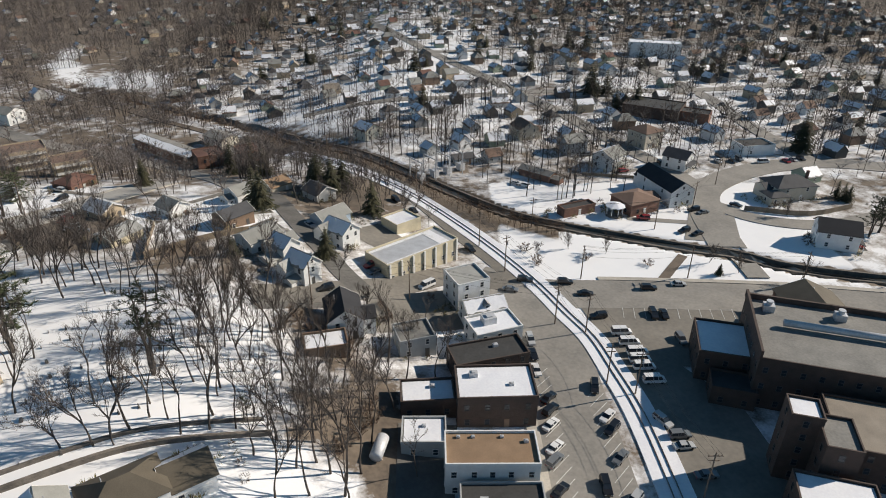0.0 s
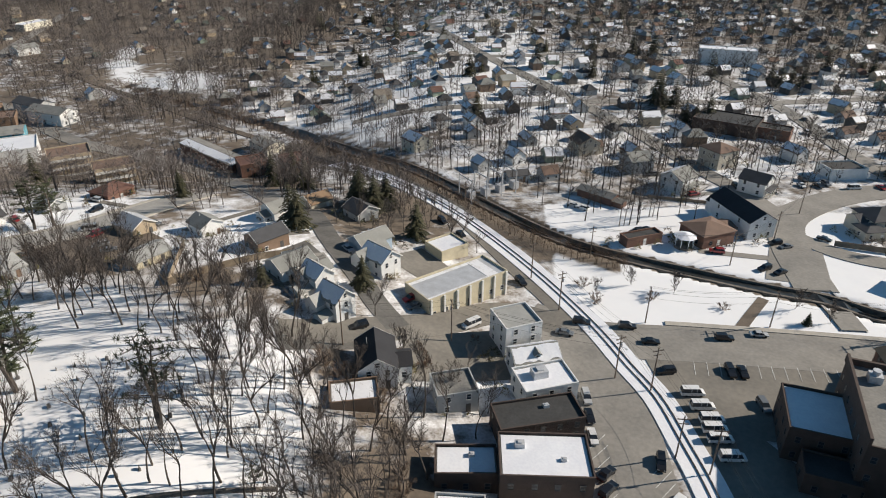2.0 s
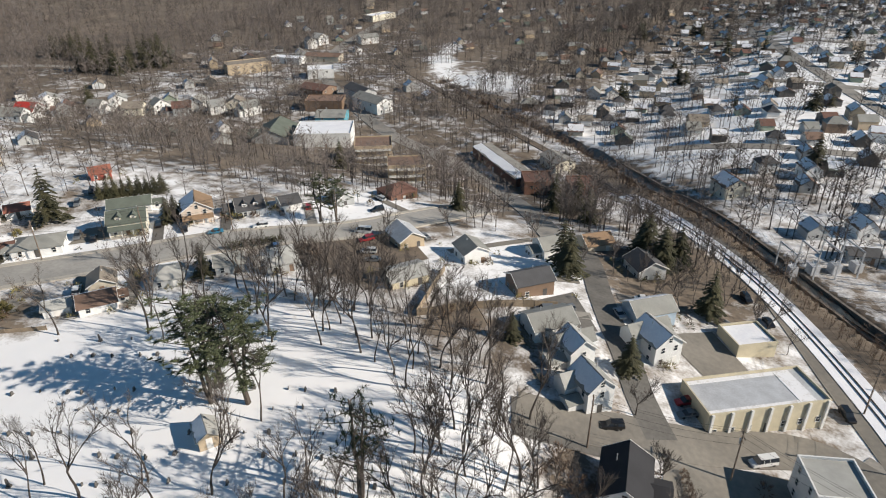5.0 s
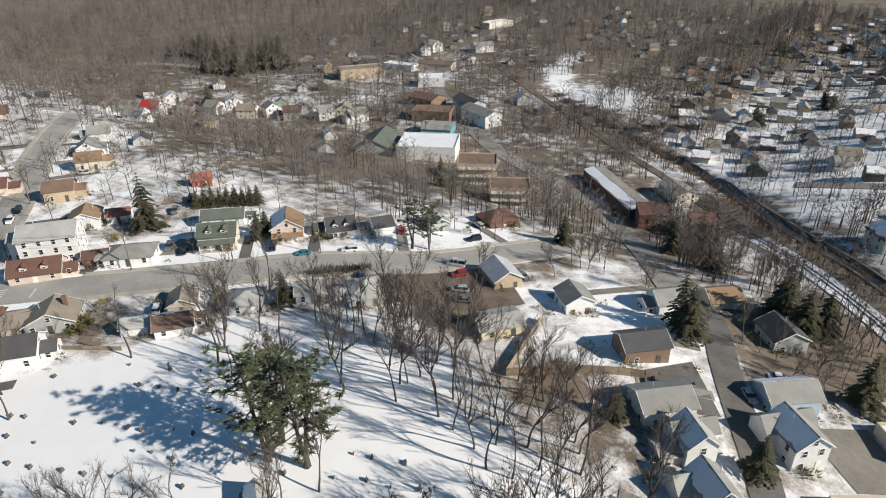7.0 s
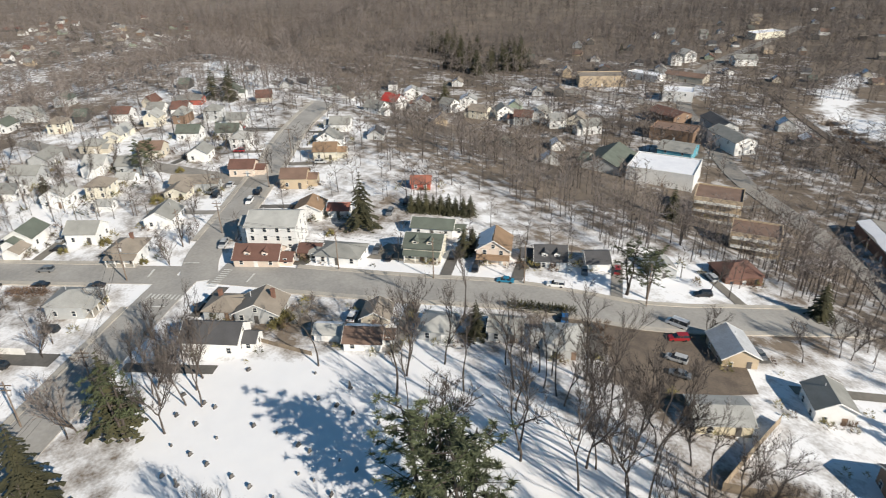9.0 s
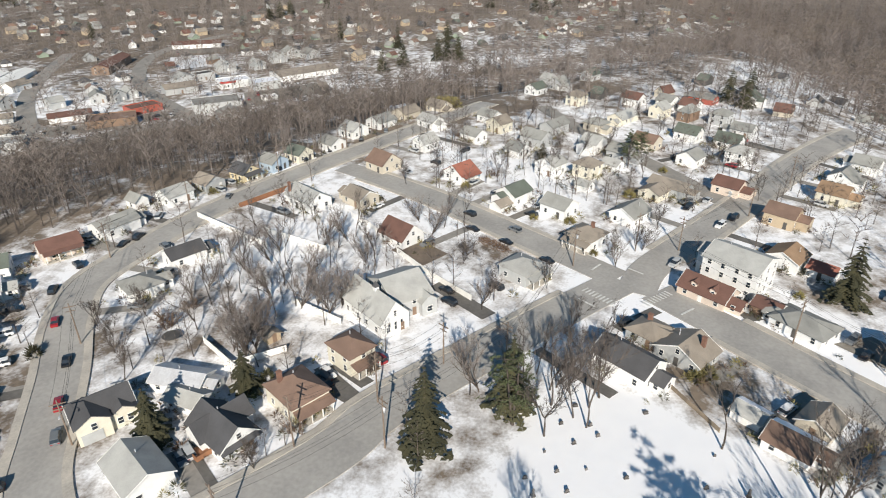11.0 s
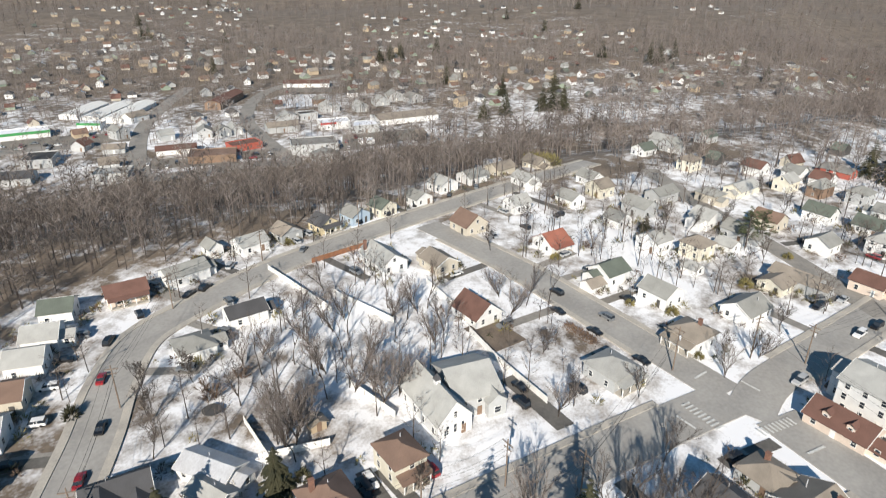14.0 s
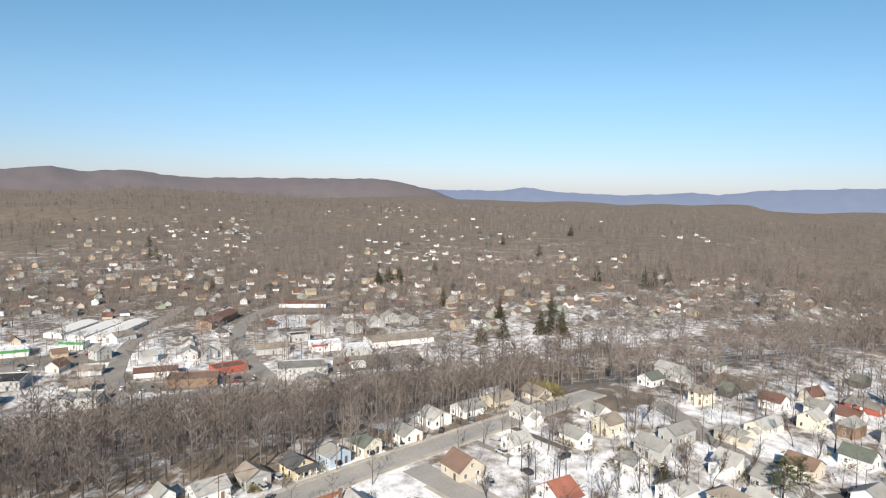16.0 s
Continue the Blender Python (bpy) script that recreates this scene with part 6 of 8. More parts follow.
def pine(seed, height=14.0, clumps=26):
    """A white pine: bare forked trunk, uneven plumes of needles at the ends of level boughs."""
    rng = random.Random(seed)
    wood, leaf = Build(), Build()
    for stem in range(2):
        lean = Vector((rng.uniform(-0.1, 0.1), rng.uniform(-0.1, 0.1), 1))
        pts = [Vector((0, 0, -0.4)) + lean * height * i / 6 + Vector((rng.uniform(-0.2, 0.2), rng.uniform(-0.2, 0.2), 0)) * (i > 0) for i in range(7)]
        pts[0] = Vector((0.25 * stem, 0, -0.4))
        wood.tube(pts, [height * 0.02 * (1 - 0.13 * i) for i in range(7)], 6)
        for c in range(clumps // 2):
            f = 0.32 + 0.68 * (c + rng.random()) / (clumps // 2)
            k = min(5, int(f * 6))
            p = pts[k].lerp(pts[k + 1], f * 6 - k) if f < 1 else pts[-1]
            a = rng.uniform(0, 6.28)
            reach = height * rng.uniform(0.2, 0.4) * (1.2 - 0.7 * f)
            d = Vector((math.cos(a), math.sin(a), rng.uniform(-0.05, 0.35)))
            e = p + d * reach
            wood.tube([p, p + d * reach * 0.5 + Vector((0, 0, -0.1)), e], [0.09, 0.06, 0.03], 3)
            for m in range(5):
                q = p + d * reach * (0.4 + 0.15 * m) + Vector((rng.uniform(-0.5, 0.5), rng.uniform(-0.5, 0.5), rng.uniform(-0.2, 0.3)))
                for _ in range(24):
                    v = Vector((rng.gauss(0, 1), rng.gauss(0, 1), rng.gauss(0.2, 0.35))).normalized() * rng.uniform(0.4, 1.0) * (0.7 + height * 0.02)
                    o = v.orthogonal().normalized() * 0.055
                    leaf.add([q - o, q + o, q + v], [(0, 1, 2)])
    return wood, leaf


def bush(seed, size=1.4, flat=0.8, blades=300):
    rng = random.Random(seed)
    b = Build()
    for _ in range(blades):
        v = Vector((rng.gauss(0, 1), rng.gauss(0, 1), abs(rng.gauss(0, 1)) * flat)).normalized()
        q = Vector((v.x * size * 0.6, v.y * size * 0.6, v.z * size * flat)) * rng.uniform(0.5, 1.0)
        o = v.orthogonal().normalized() * 0.055 * size
        o.rotate(Matrix.Rotation(rng.uniform(0, 6.28), 3, v))
        b.add([q - o, q + o, q + v * 0.45 * size], [(0, 1, 2)])
    return b


BARE = []
for i, (hgt, fk, op, st) in enumerate([(18, 0.6, 0.26, 2), (20, 0.66, 0.24, 2), (16, 0.4, 0.36, 3), (12, 0.24, 0.48, 3), (19, 0.52, 0.28, 3), (8, 0.16, 0.55, 4)]):
    w_, t_ = bare_tree(40 + i, hgt, fk, op, st)
    BARE.append((w_.mesh("trunk", "bark"), t_.mesh("crown", "twig"), hgt))
for i, (hgt, op, st) in enumerate([(13, 0.4, 6), (12, 0.5, 5)]):
    w_, t_ = bare_tree(60 + i, hgt, 0.1, op, st, 0.024)
    BARE.append((w_.mesh("trunk", "bark"), t_.mesh("crown", "twig_pale"), hgt))
SPRUCE = [(w_.mesh("trunk", "bark"), l_.mesh("crown", "needle"), hgt) for hgt, wd, sd in ((15, 0.25, 1), (12, 0.29, 2), (18, 0.24, 3)) for w_, l_ in [spruce(sd, hgt, wd)]]
PINE = [(w_.mesh("trunk", "bark"), l_.mesh("crown", "pine"), hgt) for hgt, sd in ((14, 1), (16, 2)) for w_, l_ in [pine(sd, hgt, 46)]]
twiggy = bare_tree(77, 2.0, 0.08, 0.9, 6, 0.014, 3)
BUSH = [bush(s, 1.4, f).mesh("foliage", m) for s, f, m in ((1, 0.9, "shrub"), (2, 0.8, "brush"), (3, 1.1, "needle"))]
BUSH[1] = Build().add(twiggy[0].v, twiggy[0].f).add(twiggy[1].v, twiggy[1].f).mesh("foliage", "brush")


def tree(kind, x, y, height, turn=None, label=None, name=None):
    """kind: a bare tree's number, or spruce / pine."""
    pool, num = (BARE, kind) if isinstance(kind, int) else (SPRUCE, int(kind[-1])) if kind.startswith("spruce") else (PINE, int(kind[-1]))
    trunk, crown, h0 = pool[num]
    s = height / h0
    rng = random.Random(int(abs(x * 7 + y * 13)))
    r = new(name or ("bare_tree" if pool is BARE else "spruce_tree" if pool is SPRUCE else "pine_tree"))
    r.empty_display_size = 0.5
    r.matrix_world = pose(x, y, ground_z(x, y), 0, 0, turn if turn is not None else rng.uniform(0, 360)) @ Matrix.Scale(s, 4)
    label = label or ("leafless tree with grey-brown branches over the snow" if pool is BARE else "dark green spruce with drooping boughs" if pool is SPRUCE else "tall green pine with uneven plumes of needles")
    tagged(r, label, "tree", {"bare": "bare trees", "spru": "spruces", "pine": "pines"}[r.name[:4]] if name is None else "")
    part("trunk", trunk, r)
    part("crown", crown, r)
    SOLID.append((x, y, 1.2))
    return r


# tall leafless trees behind the shops
for i, (x, y, h) in enumerate([(-13.7, 73, 24), (-16.5, 77, 22), (-11.5, 78, 21), (-19, 72, 20), (-22, 77, 19), (-15, 82, 22), (-26, 82, 20), (-20, 83, 21), (-29, 78, 17), (-33, 83, 18), (-12.5, 68, 21), (-24, 70, 18), (-37.3, 85.2, 20.5), (-41, 80, 18), (-35.5, 97.5, 20.5), (-10.5, 85, 19), (-47, 83, 17), (-53, 76, 17)]):
    tree((0, 1, 4, 1, 0, 2)[i % 6], x, y, h)
# conifers that stand out
for k, x, y, h in [("pine0", -78.5, 99.5, 20.5), ("pine1", -84, 96.5, 21), ("pine1", -86, 100.5, 18), ("pine1", -50.3, 93.8, 18.5), ("spruce0", -183.5, 128, 17), ("spruce1", -155, 144, 8), ("spruce1", -155.5, 147, 7.5), ("spruce2", -116, 49, 17),
                   ("spruce2", -128, 61, 17), ("pine1", -125, 62, 15), ("spruce1", -106.5, 4, 11.5), ("spruce1", -122, 12.5, 9.5), ("spruce0", -18, 182, 13), ("spruce1", 78, 150, 3.6),
                   ("pine0", -121, 168, 14), ("pine1", -118, 171, 13), ("spruce0", -121, 127, 9), ("spruce1", 85, 343, 17), ("spruce0", 92, 338, 15), ("spruce0", 152, 250, 17), ("pine1", 133, 173, 13), ("pine0", 138, 176, 13),
                   ("spruce0", -493, -46, 20), ("spruce1", -488, -52, 18), ("spruce1", -497, -40, 18), ("spruce0", -462, -69, 18), ("spruce2", -448, -79, 17), ("spruce1", -634, -250, 17), ("spruce0", -642, -243, 18), ("spruce0", -735, -18, 22),
                   ("spruce2", -768, 0, 22), ("spruce1", -745, -10, 20), ("spruce0", -550, -152, 17), ("spruce0", -620, -567, 20), ("spruce1", -255, 50, 9), ("pine1", -262, 79, 12), ("pine0", -267, 83, 11), ("spruce1", -352, 128, 14), ("spruce0", -360, 122, 16),
                   ("spruce2", -366, 132, 17), ("spruce1", -97, 205, 10), ("spruce0", -75, 230, 13.6), ("spruce2", -69, 235, 14.7), ("spruce0", -61, 223, 12.3), ("spruce1", -40, 206, 11), ("spruce0", -163, 228, 12.7),
                   ("pine1", -32, 85, 6.5), ("spruce1", 30, 420, 15), ("spruce0", 70, 470, 16), ("spruce0", 5, 520, 16), ("spruce2", 128, 400, 16), ("spruce0", 60, 396, 14), ("spruce1", -10, 395, 14), ("spruce0", 200, 420, 15), ("spruce1", 170, 380, 14),
                   ("spruce1", -27.0, 147.6, 9), ("spruce1", -49, 141, 6.5), ("spruce1", -50.5, 177, 13), ("spruce1", -33, 199, 13), ("spruce1", -38, 202, 14), ("spruce1", -30, 204, 12), ("spruce2", -53.5, 180, 14), ("spruce1", -548, -61, 19), ("spruce2", -522, -93, 18), ("spruce0", -623, -559, 20), ("spruce1", -705, -666, 18), ("spruce2", -708, -235, 20), ("spruce0", -959, -191, 19), ("spruce1", -755, -69, 18), ("spruce2", -711, 68, 16), ("spruce0", -677, 86, 15),
                   ("spruce1", -500, -352, 14), ("spruce2", -655, -476, 15), ("spruce0", -1053, -280, 18), ("spruce1", -1217, -210, 20), ("spruce2", -1135, -950, 20), ("spruce0", -629, -238, 18), ("spruce1", -616, -252, 17)]:
    tree(k, x, y, h)
# conifers among the town's houses
for k, x, y, h in [('spruce0', -156.0, 627.1, 14), ('spruce1', -116.2, 648.0, 13), ('spruce2', -85.6, 628.5, 12), ('spruce0', 95.0, 462.3, 17), ('spruce1', 104.7, 447.6, 18), ('spruce2', 84.8, 336.5, 17),
                   ('spruce0', 90.4, 311.5, 12), ('spruce1', 101.3, 312.4, 13), ('spruce2', 94.8, 310.2, 11), ('spruce0', 159.5, 383.0, 14), ('spruce1', 155.8, 386.6, 12), ('spruce2', 166.2, 384.5, 12),
                   ('spruce0', 218.7, 418.2, 13), ('spruce1', 223.3, 413.4, 12), ('spruce2', 33.7, 535.8, 13), ('spruce0', 151.0, 251.3, 17), ('spruce1', -110.6, 424.5, 10), ('spruce2', -100.7, 512.7, 10),
                   ('spruce0', 72.3, 581.0, 12), ('spruce1', -50.8, 560.2, 11), ('spruce2', 139.8, 203.3, 7), ('spruce0', 140.5, 200.5, 7), ('spruce1', 141.9, 199.5, 6.5), ('spruce2', 113.5, 613.5, 13),
                   ('spruce0', 294.5, 620.1, 13), ('spruce1', 293.6, 508.9, 12), ('spruce2', 296.4, 497.9, 12), ('spruce0', 38.4, 466.3, 11), ('spruce1', 191.3, 529.7, 11), ('spruce2', 255.6, 367.3, 12),
                   ('spruce0', -31.5, 598.6, 10), ('spruce1', 185.4, 268.7, 11), ('spruce2', -148.7, 610.1, 16), ('spruce0', -74.0, 552.7, 17), ('spruce1', -109.7, 647.2, 12), ('spruce2', -104.9, 412.3, 13),
                   ('spruce0', -86.3, 461.3, 14), ('spruce1', -3.9, 308.0, 14), ('spruce2', -44.5, 394.6, 7), ('spruce0', -2.2, 607.4, 12), ('spruce1', -33.3, 513.0, 11), ('spruce2', -3.1, 403.6, 9),
                   ('spruce0', -82.1, 460.2, 12), ('spruce1', -369.5, 256.3, 13), ('spruce2', -368.5, 237.0, 12), ('spruce0', -547.2, 364.0, 15), ('spruce1', -424.1, 446.0, 8)]:
    tree(k, x, y, h)
# a dark stand of spruces on the far bank
stand = random.Random(9)
for x, y in [(-523.2, 336.8), (-490.7, 332.0), (-449.4, 317.8), (-432.6, 321.5), (-425.5, 332.1), (-456.9, 361.7)]:
    for i in range(6):
        tree("spruce%d" % (i % 3), x + stand.uniform(-12, 12), y + stand.uniform(-12, 24), stand.uniform(14, 19))
# hedge of evergreens behind the green house
for i in range(9):
    tree("spruce1", -187 + i * 1.3, 145 + i * 1.75, 6.0 + (i % 3) * 0.4)

# leafless trees, one by one
for i, (x, y) in enumerate([(-79, 119), (-71, 121), (-62, 119), (-58, 117), (-51, 131), (-90, 116), (-52, 122), (-72, 126), (-85, 73), (-79, 80), (-69, 83), (-92, 72), (-37, 82), (-13, 91), (-17, 98), (-20, 86),
                            (-21, 105), (-5, 104), (1, 106), (-9, 109), (-35, 101), (-46, 113), (-82, 123), (-67, 124), (-55, 89), (-44, 83), (-88, 115), (-81, 124), (-75, 125), (-136, 76), (-128, 96), (-107, 116), (-95, 129), (-112, 105),
                            (-25, 92), (-28, 97), (-11, 99), (-15, 104), (-30, 104), (-27, 110), (-33, 111), (-40, 106), (-43, 99), (-38, 92), (-31, 87), (-24, 80), (-48, 86), (-49, 80), (-73, 77), (-41, 118), (-37, 123),
                            (-60, 122), (-56, 125), (-64, 127), (-47, 126), (-54, 118), (-98, 121), (-103, 124), (-116, 117), (-121, 112), (-105, 131), (-99, 137), (-110, 127), (-87, 131), (-78, 133), (-69, 135), (-60, 136)]):
    tree((0, 1, 4, 0, 2, 1)[i % 6], x, y, (18.5, 20.5, 17, 19, 15, 21.5, 16)[i % 7])
for i, (x, y, h, k) in enumerate([(-129, 11, 13, 2), (-131, 7, 15, 2), (-132.6, 8.4, 15, 2), (-131.2, 5.4, 14, 4), (-133, 6.2, 13, 2), (-173, 19, 14, 2), (-151, 8, 13, 0), (-154, 12, 12, 1), (-146, 6, 14, 4), (-159, 1, 13, 0), (-183, -1, 14, 4), (-180, 6, 13, 0), (-194, 77, 9, 3), (-198, 82, 9, 3), (-160, 49, 11, 2),
                                  (-177, -15, 15, 4), (-187, 8, 14, 2), (-199, 30, 13, 4), (-202, 35, 13, 0), (-136, 67, 14, 2), (-131, 53, 13, 0), (-147, -11, 15, 1), (-140, 64, 14, 4), (-153, -7, 14, 0), (-163, -12, 14, 4), (-168, -3, 15, 0), (-190, -15, 13, 0),
                                  (-170, 8, 13, 1), (-145, 72, 13, 2), (-156, 69, 10, 3), (-143, -3, 14, 0), (-137, -8, 12, 3), (-173, 62, 8, 3), (-236, 38, 11, 2), (-249, 56, 12, 3), (-262, 62, 12, 2), (-270, 70, 13, 2), (-283, 62, 13, 4), (-252, 84, 10, 3),
                                  (-286, 88, 13, 4), (-305, 84, 13, 2), (-314, 104, 12, 0), (-276, 110, 11, 3), (-241, 118, 10, 3), (-213, 88, 9, 3), (-257, 118, 12, 2), (-300, 38, 12, 2), (-268, 55, 10, 3), (-247, 14, 9, 3), (-180, 40, 8, 5), (-226, 10, 10, 3),
                                  (-119, -12, 10, 3), (-126, -20, 9, 5), (-139, -22, 9, 5), (-133, -30, 8, 5), (-105, 24, 7, 5), (-132, 33, 6, 5), (50, 162, 7, 5), (40, 165, 6, 5), (78, 157, 7, 5), (84, 151, 7, 5), (98, 146, 8, 3), (30, 160, 5, 5),
                                  (115, 187, 7, 5), (-22.5, 137.5, 12, 2), (-15, 127, 8, 5), (-3, 116, 10, 3), (3, 113, 10, 3), (-1, 122, 10, 0), (-115, 189, 11, 2), (-100, 170, 9, 3), (-86, 182, 12, 2)]):
    tree(k, x, y, h)


# many-stemmed trees of the church block
for i, (x, y, h) in enumerate([(-131.7, 6.6, 13.5), (-133.4, 8.0, 13), (-132.2, 3.5, 12.5), (-134.3, 5.3, 13), (-150.2, 9.7, 12), (-149.0, 17.1, 13), (-152.8, 18.4, 12), (-155.9, 20.1, 11), (-160.8, -8.9, 11), (-153.0, 0.9, 11), (-173.3, -7.4, 11), (-157.8, 7.4, 12), (-178.8, 2.3, 11), (-183.9, 6.9, 10), (-173.3, 16.6, 10), (-192.8, 28.0, 11), (-200.4, 22.2, 10), (-161.4, 48.6, 9.5), (-152.4, -15.3, 10), (-147.7, -16.4, 9), (-152.0, 12.8, 12), (-167.7, -7.1, 11), (-169.8, -20.1, 9), (-187.5, 77.3, 8), (-198.8, 83.7, 8), (-137.0, 68.1, 13), (-138.2, 70.4, 11), (-132.2, 54.5, 12)]):
    tree(6 + i % 2, x, y, h, label="bushy many-stemmed leafless tree with pale twigs")


# ---- woods and the town's many trees, too many to count ----
def sparse_tree(seed, height, limbs, twigs_each, width):
    """A light leafless tree as bare arrays: a trunk of three blades, limbs and sprays of twigs."""
    rng = random.Random(seed)
    tri = []

    def blade(p, q, w):
        d = (q - p).normalized()
        s = d.orthogonal().normalized() * w
        s.rotate(Matrix.Rotation(rng.uniform(0, 6.28), 3, d))
        tri.append((p - s, p + s, q))

    top = Vector((rng.uniform(-0.6, 0.6), rng.uniform(-0.6, 0.6), height))
    base = Vector((0, 0, -0.6))
    for a in (0, 1.05, 2.1):
        s = Vector((math.cos(a), math.sin(a), 0)) * height * 0.014
        tri.append((base - s, base + s, top))
    for i in range(limbs):
        f = 0.32 + 0.62 * (i + rng.random()) / limbs
        p = base.lerp(top, f)
        a = i * 2.4 + rng.uniform(-0.5, 0.5)
        d = Vector((math.cos(a), math.sin(a), rng.uniform(0.5, 1.3))).normalized()
        q = p + d * height * 0.3 * (1.15 - 0.6 * f) * rng.uniform(0.8, 1.2)
        blade(p, q, width * 1.6)
        for _ in range(twigs_each):
            g = p.lerp(q, rng.uniform(0.35, 1.0))
            e = (d + Vector((rng.uniform(-1, 1), rng.uniform(-1, 1), rng.uniform(-0.3, 0.8)))).normalized()
            blade(g, g + e * height * rng.uniform(0.08, 0.16), width)
    v = np.array([[tuple(p) for p in t] for t in tri], np.float32).reshape(-1, 3)
    return v


def plant(name, protos, spots, heights, label, mat, seed):
    """All trees of a wood in one mesh."""
    rs = np.random.RandomState(seed)
    spots = np.asarray(spots, float)
    out = []
    for (x, y), h, z in zip(spots, heights, terrain(spots[:, 0], spots[:, 1])):
        v, h0 = protos[rs.randint(len(protos))]
        a = rs.uniform(0, 6.28)
        s = h / h0
        c, n = math.cos(a) * s, math.sin(a) * s
        out.append(np.stack([v[:, 0] * c - v[:, 1] * n + x, v[:, 0] * n + v[:, 1] * c + y, v[:, 2] * s + z], 1))
    v = np.concatenate(out)
    return tagged(new(name, mesh_arrays(name, v, np.arange(len(v)).reshape(-1, 3), mat)), label, "trees", kind="stuff")


MID = [(sparse_tree(s, 15, 12, 9, 0.05), 15) for s in range(5)]
LOW = [(sparse_tree(20 + s, 14, 9, 6, 0.1), 14) for s in range(5)]
TINY = [(sparse_tree(40 + s, 14, 6, 3, 0.22), 14) for s in range(4)]
rs = np.random.RandomState(11)


def clear(x, y, gap_house=1.0, gap_road=1.5):
    """Which of many places are free of roads, houses, river and track."""
    ok = (line_distance(x, y, RIVER) > 5) & (line_distance(x, y, RAIL) > 5)
    for pts, half in ROADS:
        ok &= line_distance(x, y, pts) > half + gap_road
    for a, b, c in SOLID:
        ok &= (x - a) ** 2 + (y - b) ** 2 > (c * 0.75 + gap_house) ** 2
    return ok


def scatter(n, x0, y0, x1, y1, keep):
    x, y = rs.uniform(min(x0, x1), max(x0, x1), n), rs.uniform(min(y0, y1), max(y0, y1), n)
    ok = keep(x, y)
    x, y = x[ok], y[ok]
    ok = clear(x, y)
    return np.stack([x[ok], y[ok]], 1)


def side(x, y):
    return -0.62 * x - 0.78 * y


def on_lot(x, y):
    return ((x > 36) & (x < 100) & (y < 215) & (y > 30)) | ((x > -120) & (x < -80) & (y > 140) & (y < 178)) | ((x > -155) & (x < -30) & (y > 60) & (y < 132)) | ((x > -240) & (x < -206) & (y > -16) & (y < 22))


HERO = []
for wood_, crown_, hgt in BARE[:5]:
    cut = []
    for me in (wood_, crown_):
        me.calc_loop_triangles()
        co = np.array([v.co[:] for v in me.vertices], np.float32)
        cut.append(co[np.array([t.vertices[:] for t in me.loop_triangles])].reshape(-1, 3))
    HERO.append((np.concatenate(cut), hgt))
grove = np.concatenate([scatter(44, -46, 78, 3, 118, lambda x, y: ((x + 46) * 0.6 + y > 84) & ((x < -22) | (y < 106))), scatter(22, -100, 112, -42, 140, lambda x, y: y > 114 - 0.15 * (x + 70)), scatter(6, -104, 64, -46, 87, lambda x, y: y < 84), scatter(7, -80, 74, -36, 106, lambda x, y: y > 70),
                        scatter(18, -130, 98, -92, 136, lambda x, y: x + y > -14), scatter(12, -150, 58, -120, 76, lambda x, y: x > -148)])
plant("grove", HERO, grove, rs.uniform(12, 20, len(grove)), "crowded leafless trees round the graveyard", "twig", 15)
near_wood = scatter(4200, -330, -260, -60, 40, lambda x, y: (side(x, y) > wood_edge(x)) & (side(x, y) < 240) & (x < -70) & (y < 0))
deep_wood = scatter(4400, -520, -330, -60, 0, lambda x, y: (side(x, y) > 236) & (side(x, y) < 296) & (x < -110))
for spots, kinds, low, what in ((near_wood, MID, 9, "leafless wood between the street and the valley"), (deep_wood, LOW, 8, "leafless wood falling to the valley road")):
    # every third tree takes the paler twig tone, standing in for sunlit crowns
    for k, mat in enumerate(("twig", "twig_pale")):
        chosen = spots[np.arange(len(spots)) % 3 < 2] if k == 0 else spots[2::3]
        plant("bare_wood", kinds, chosen, rs.uniform(low, 17, len(chosen)), what, mat, 1 + k)
extra = scatter(150, -345, -10, -225, 135, lambda x, y: side(x, y) < 180)
plant("yard_trees", MID, extra, rs.uniform(6, 13, len(extra)), "leafless trees over snowy back yards", "twig", 17)
bank = scatter(3300, -300, 178, -15, 420, lambda x, y: ((y > 205) & ~((x > -250) & (x < -160) & (y < 310) & (x + y < 108)) & ((y - 0.62 * x < 470) | (x > -60) & (y < 345)) | ((x < -140) & (y < 236))) & (np.hypot(x + 197, y - 424) > 36) & ~((x > -115) & (y > 280) & (rs.rand(len(x)) < 0.7)))
pale = bank[bank[:, 0] < -150]
pale = pale[::2]
plant("bare_wood", MID, pale, rs.uniform(8, 14, len(pale)), "pale leafless trees below the long street", "twig_pale", 14)
bank = bank[bank[:, 0] >= -150]
plant("bare_wood", MID, bank, rs.uniform(8, 14, len(bank)), "leafless trees on the banks beside the track", "twig_far", 2)
slope = scatter(260, -20, 200, 70, 330, lambda x, y: y > 232 - 0.9 * x)
plant("bare_wood", MID, slope, rs.uniform(10, 16, len(slope)), "bare trees on the snowy slope above the river", "twig", 3)
yards = scatter(1000, -420, -60, -100, 240, lambda x, y: (side(x, y) < 180) & ~on_lot(x, y) & (rs.rand(len(x)) < 0.75))
plant("yard_trees", MID, yards, rs.uniform(5, 12, len(yards)), "small leafless yard trees", "twig", 4)
town = scatter(13500, -200, 225, 430, 860, lambda x, y: ((x > -120) | (y > 330)) & (rs.rand(len(x)) < np.where((x > -130) & (x < 60) & (y < 620), 0.38, 0.85)))
plant("town_trees", LOW, town, rs.uniform(7, 15, len(town)), "leafless trees among the town's houses", "twig", 5)
west = scatter(5000, -900, 130, -190, 900, lambda x, y: (rs.rand(len(x)) < 0.8) & (np.hypot(x + 203, y - 428) > 38))
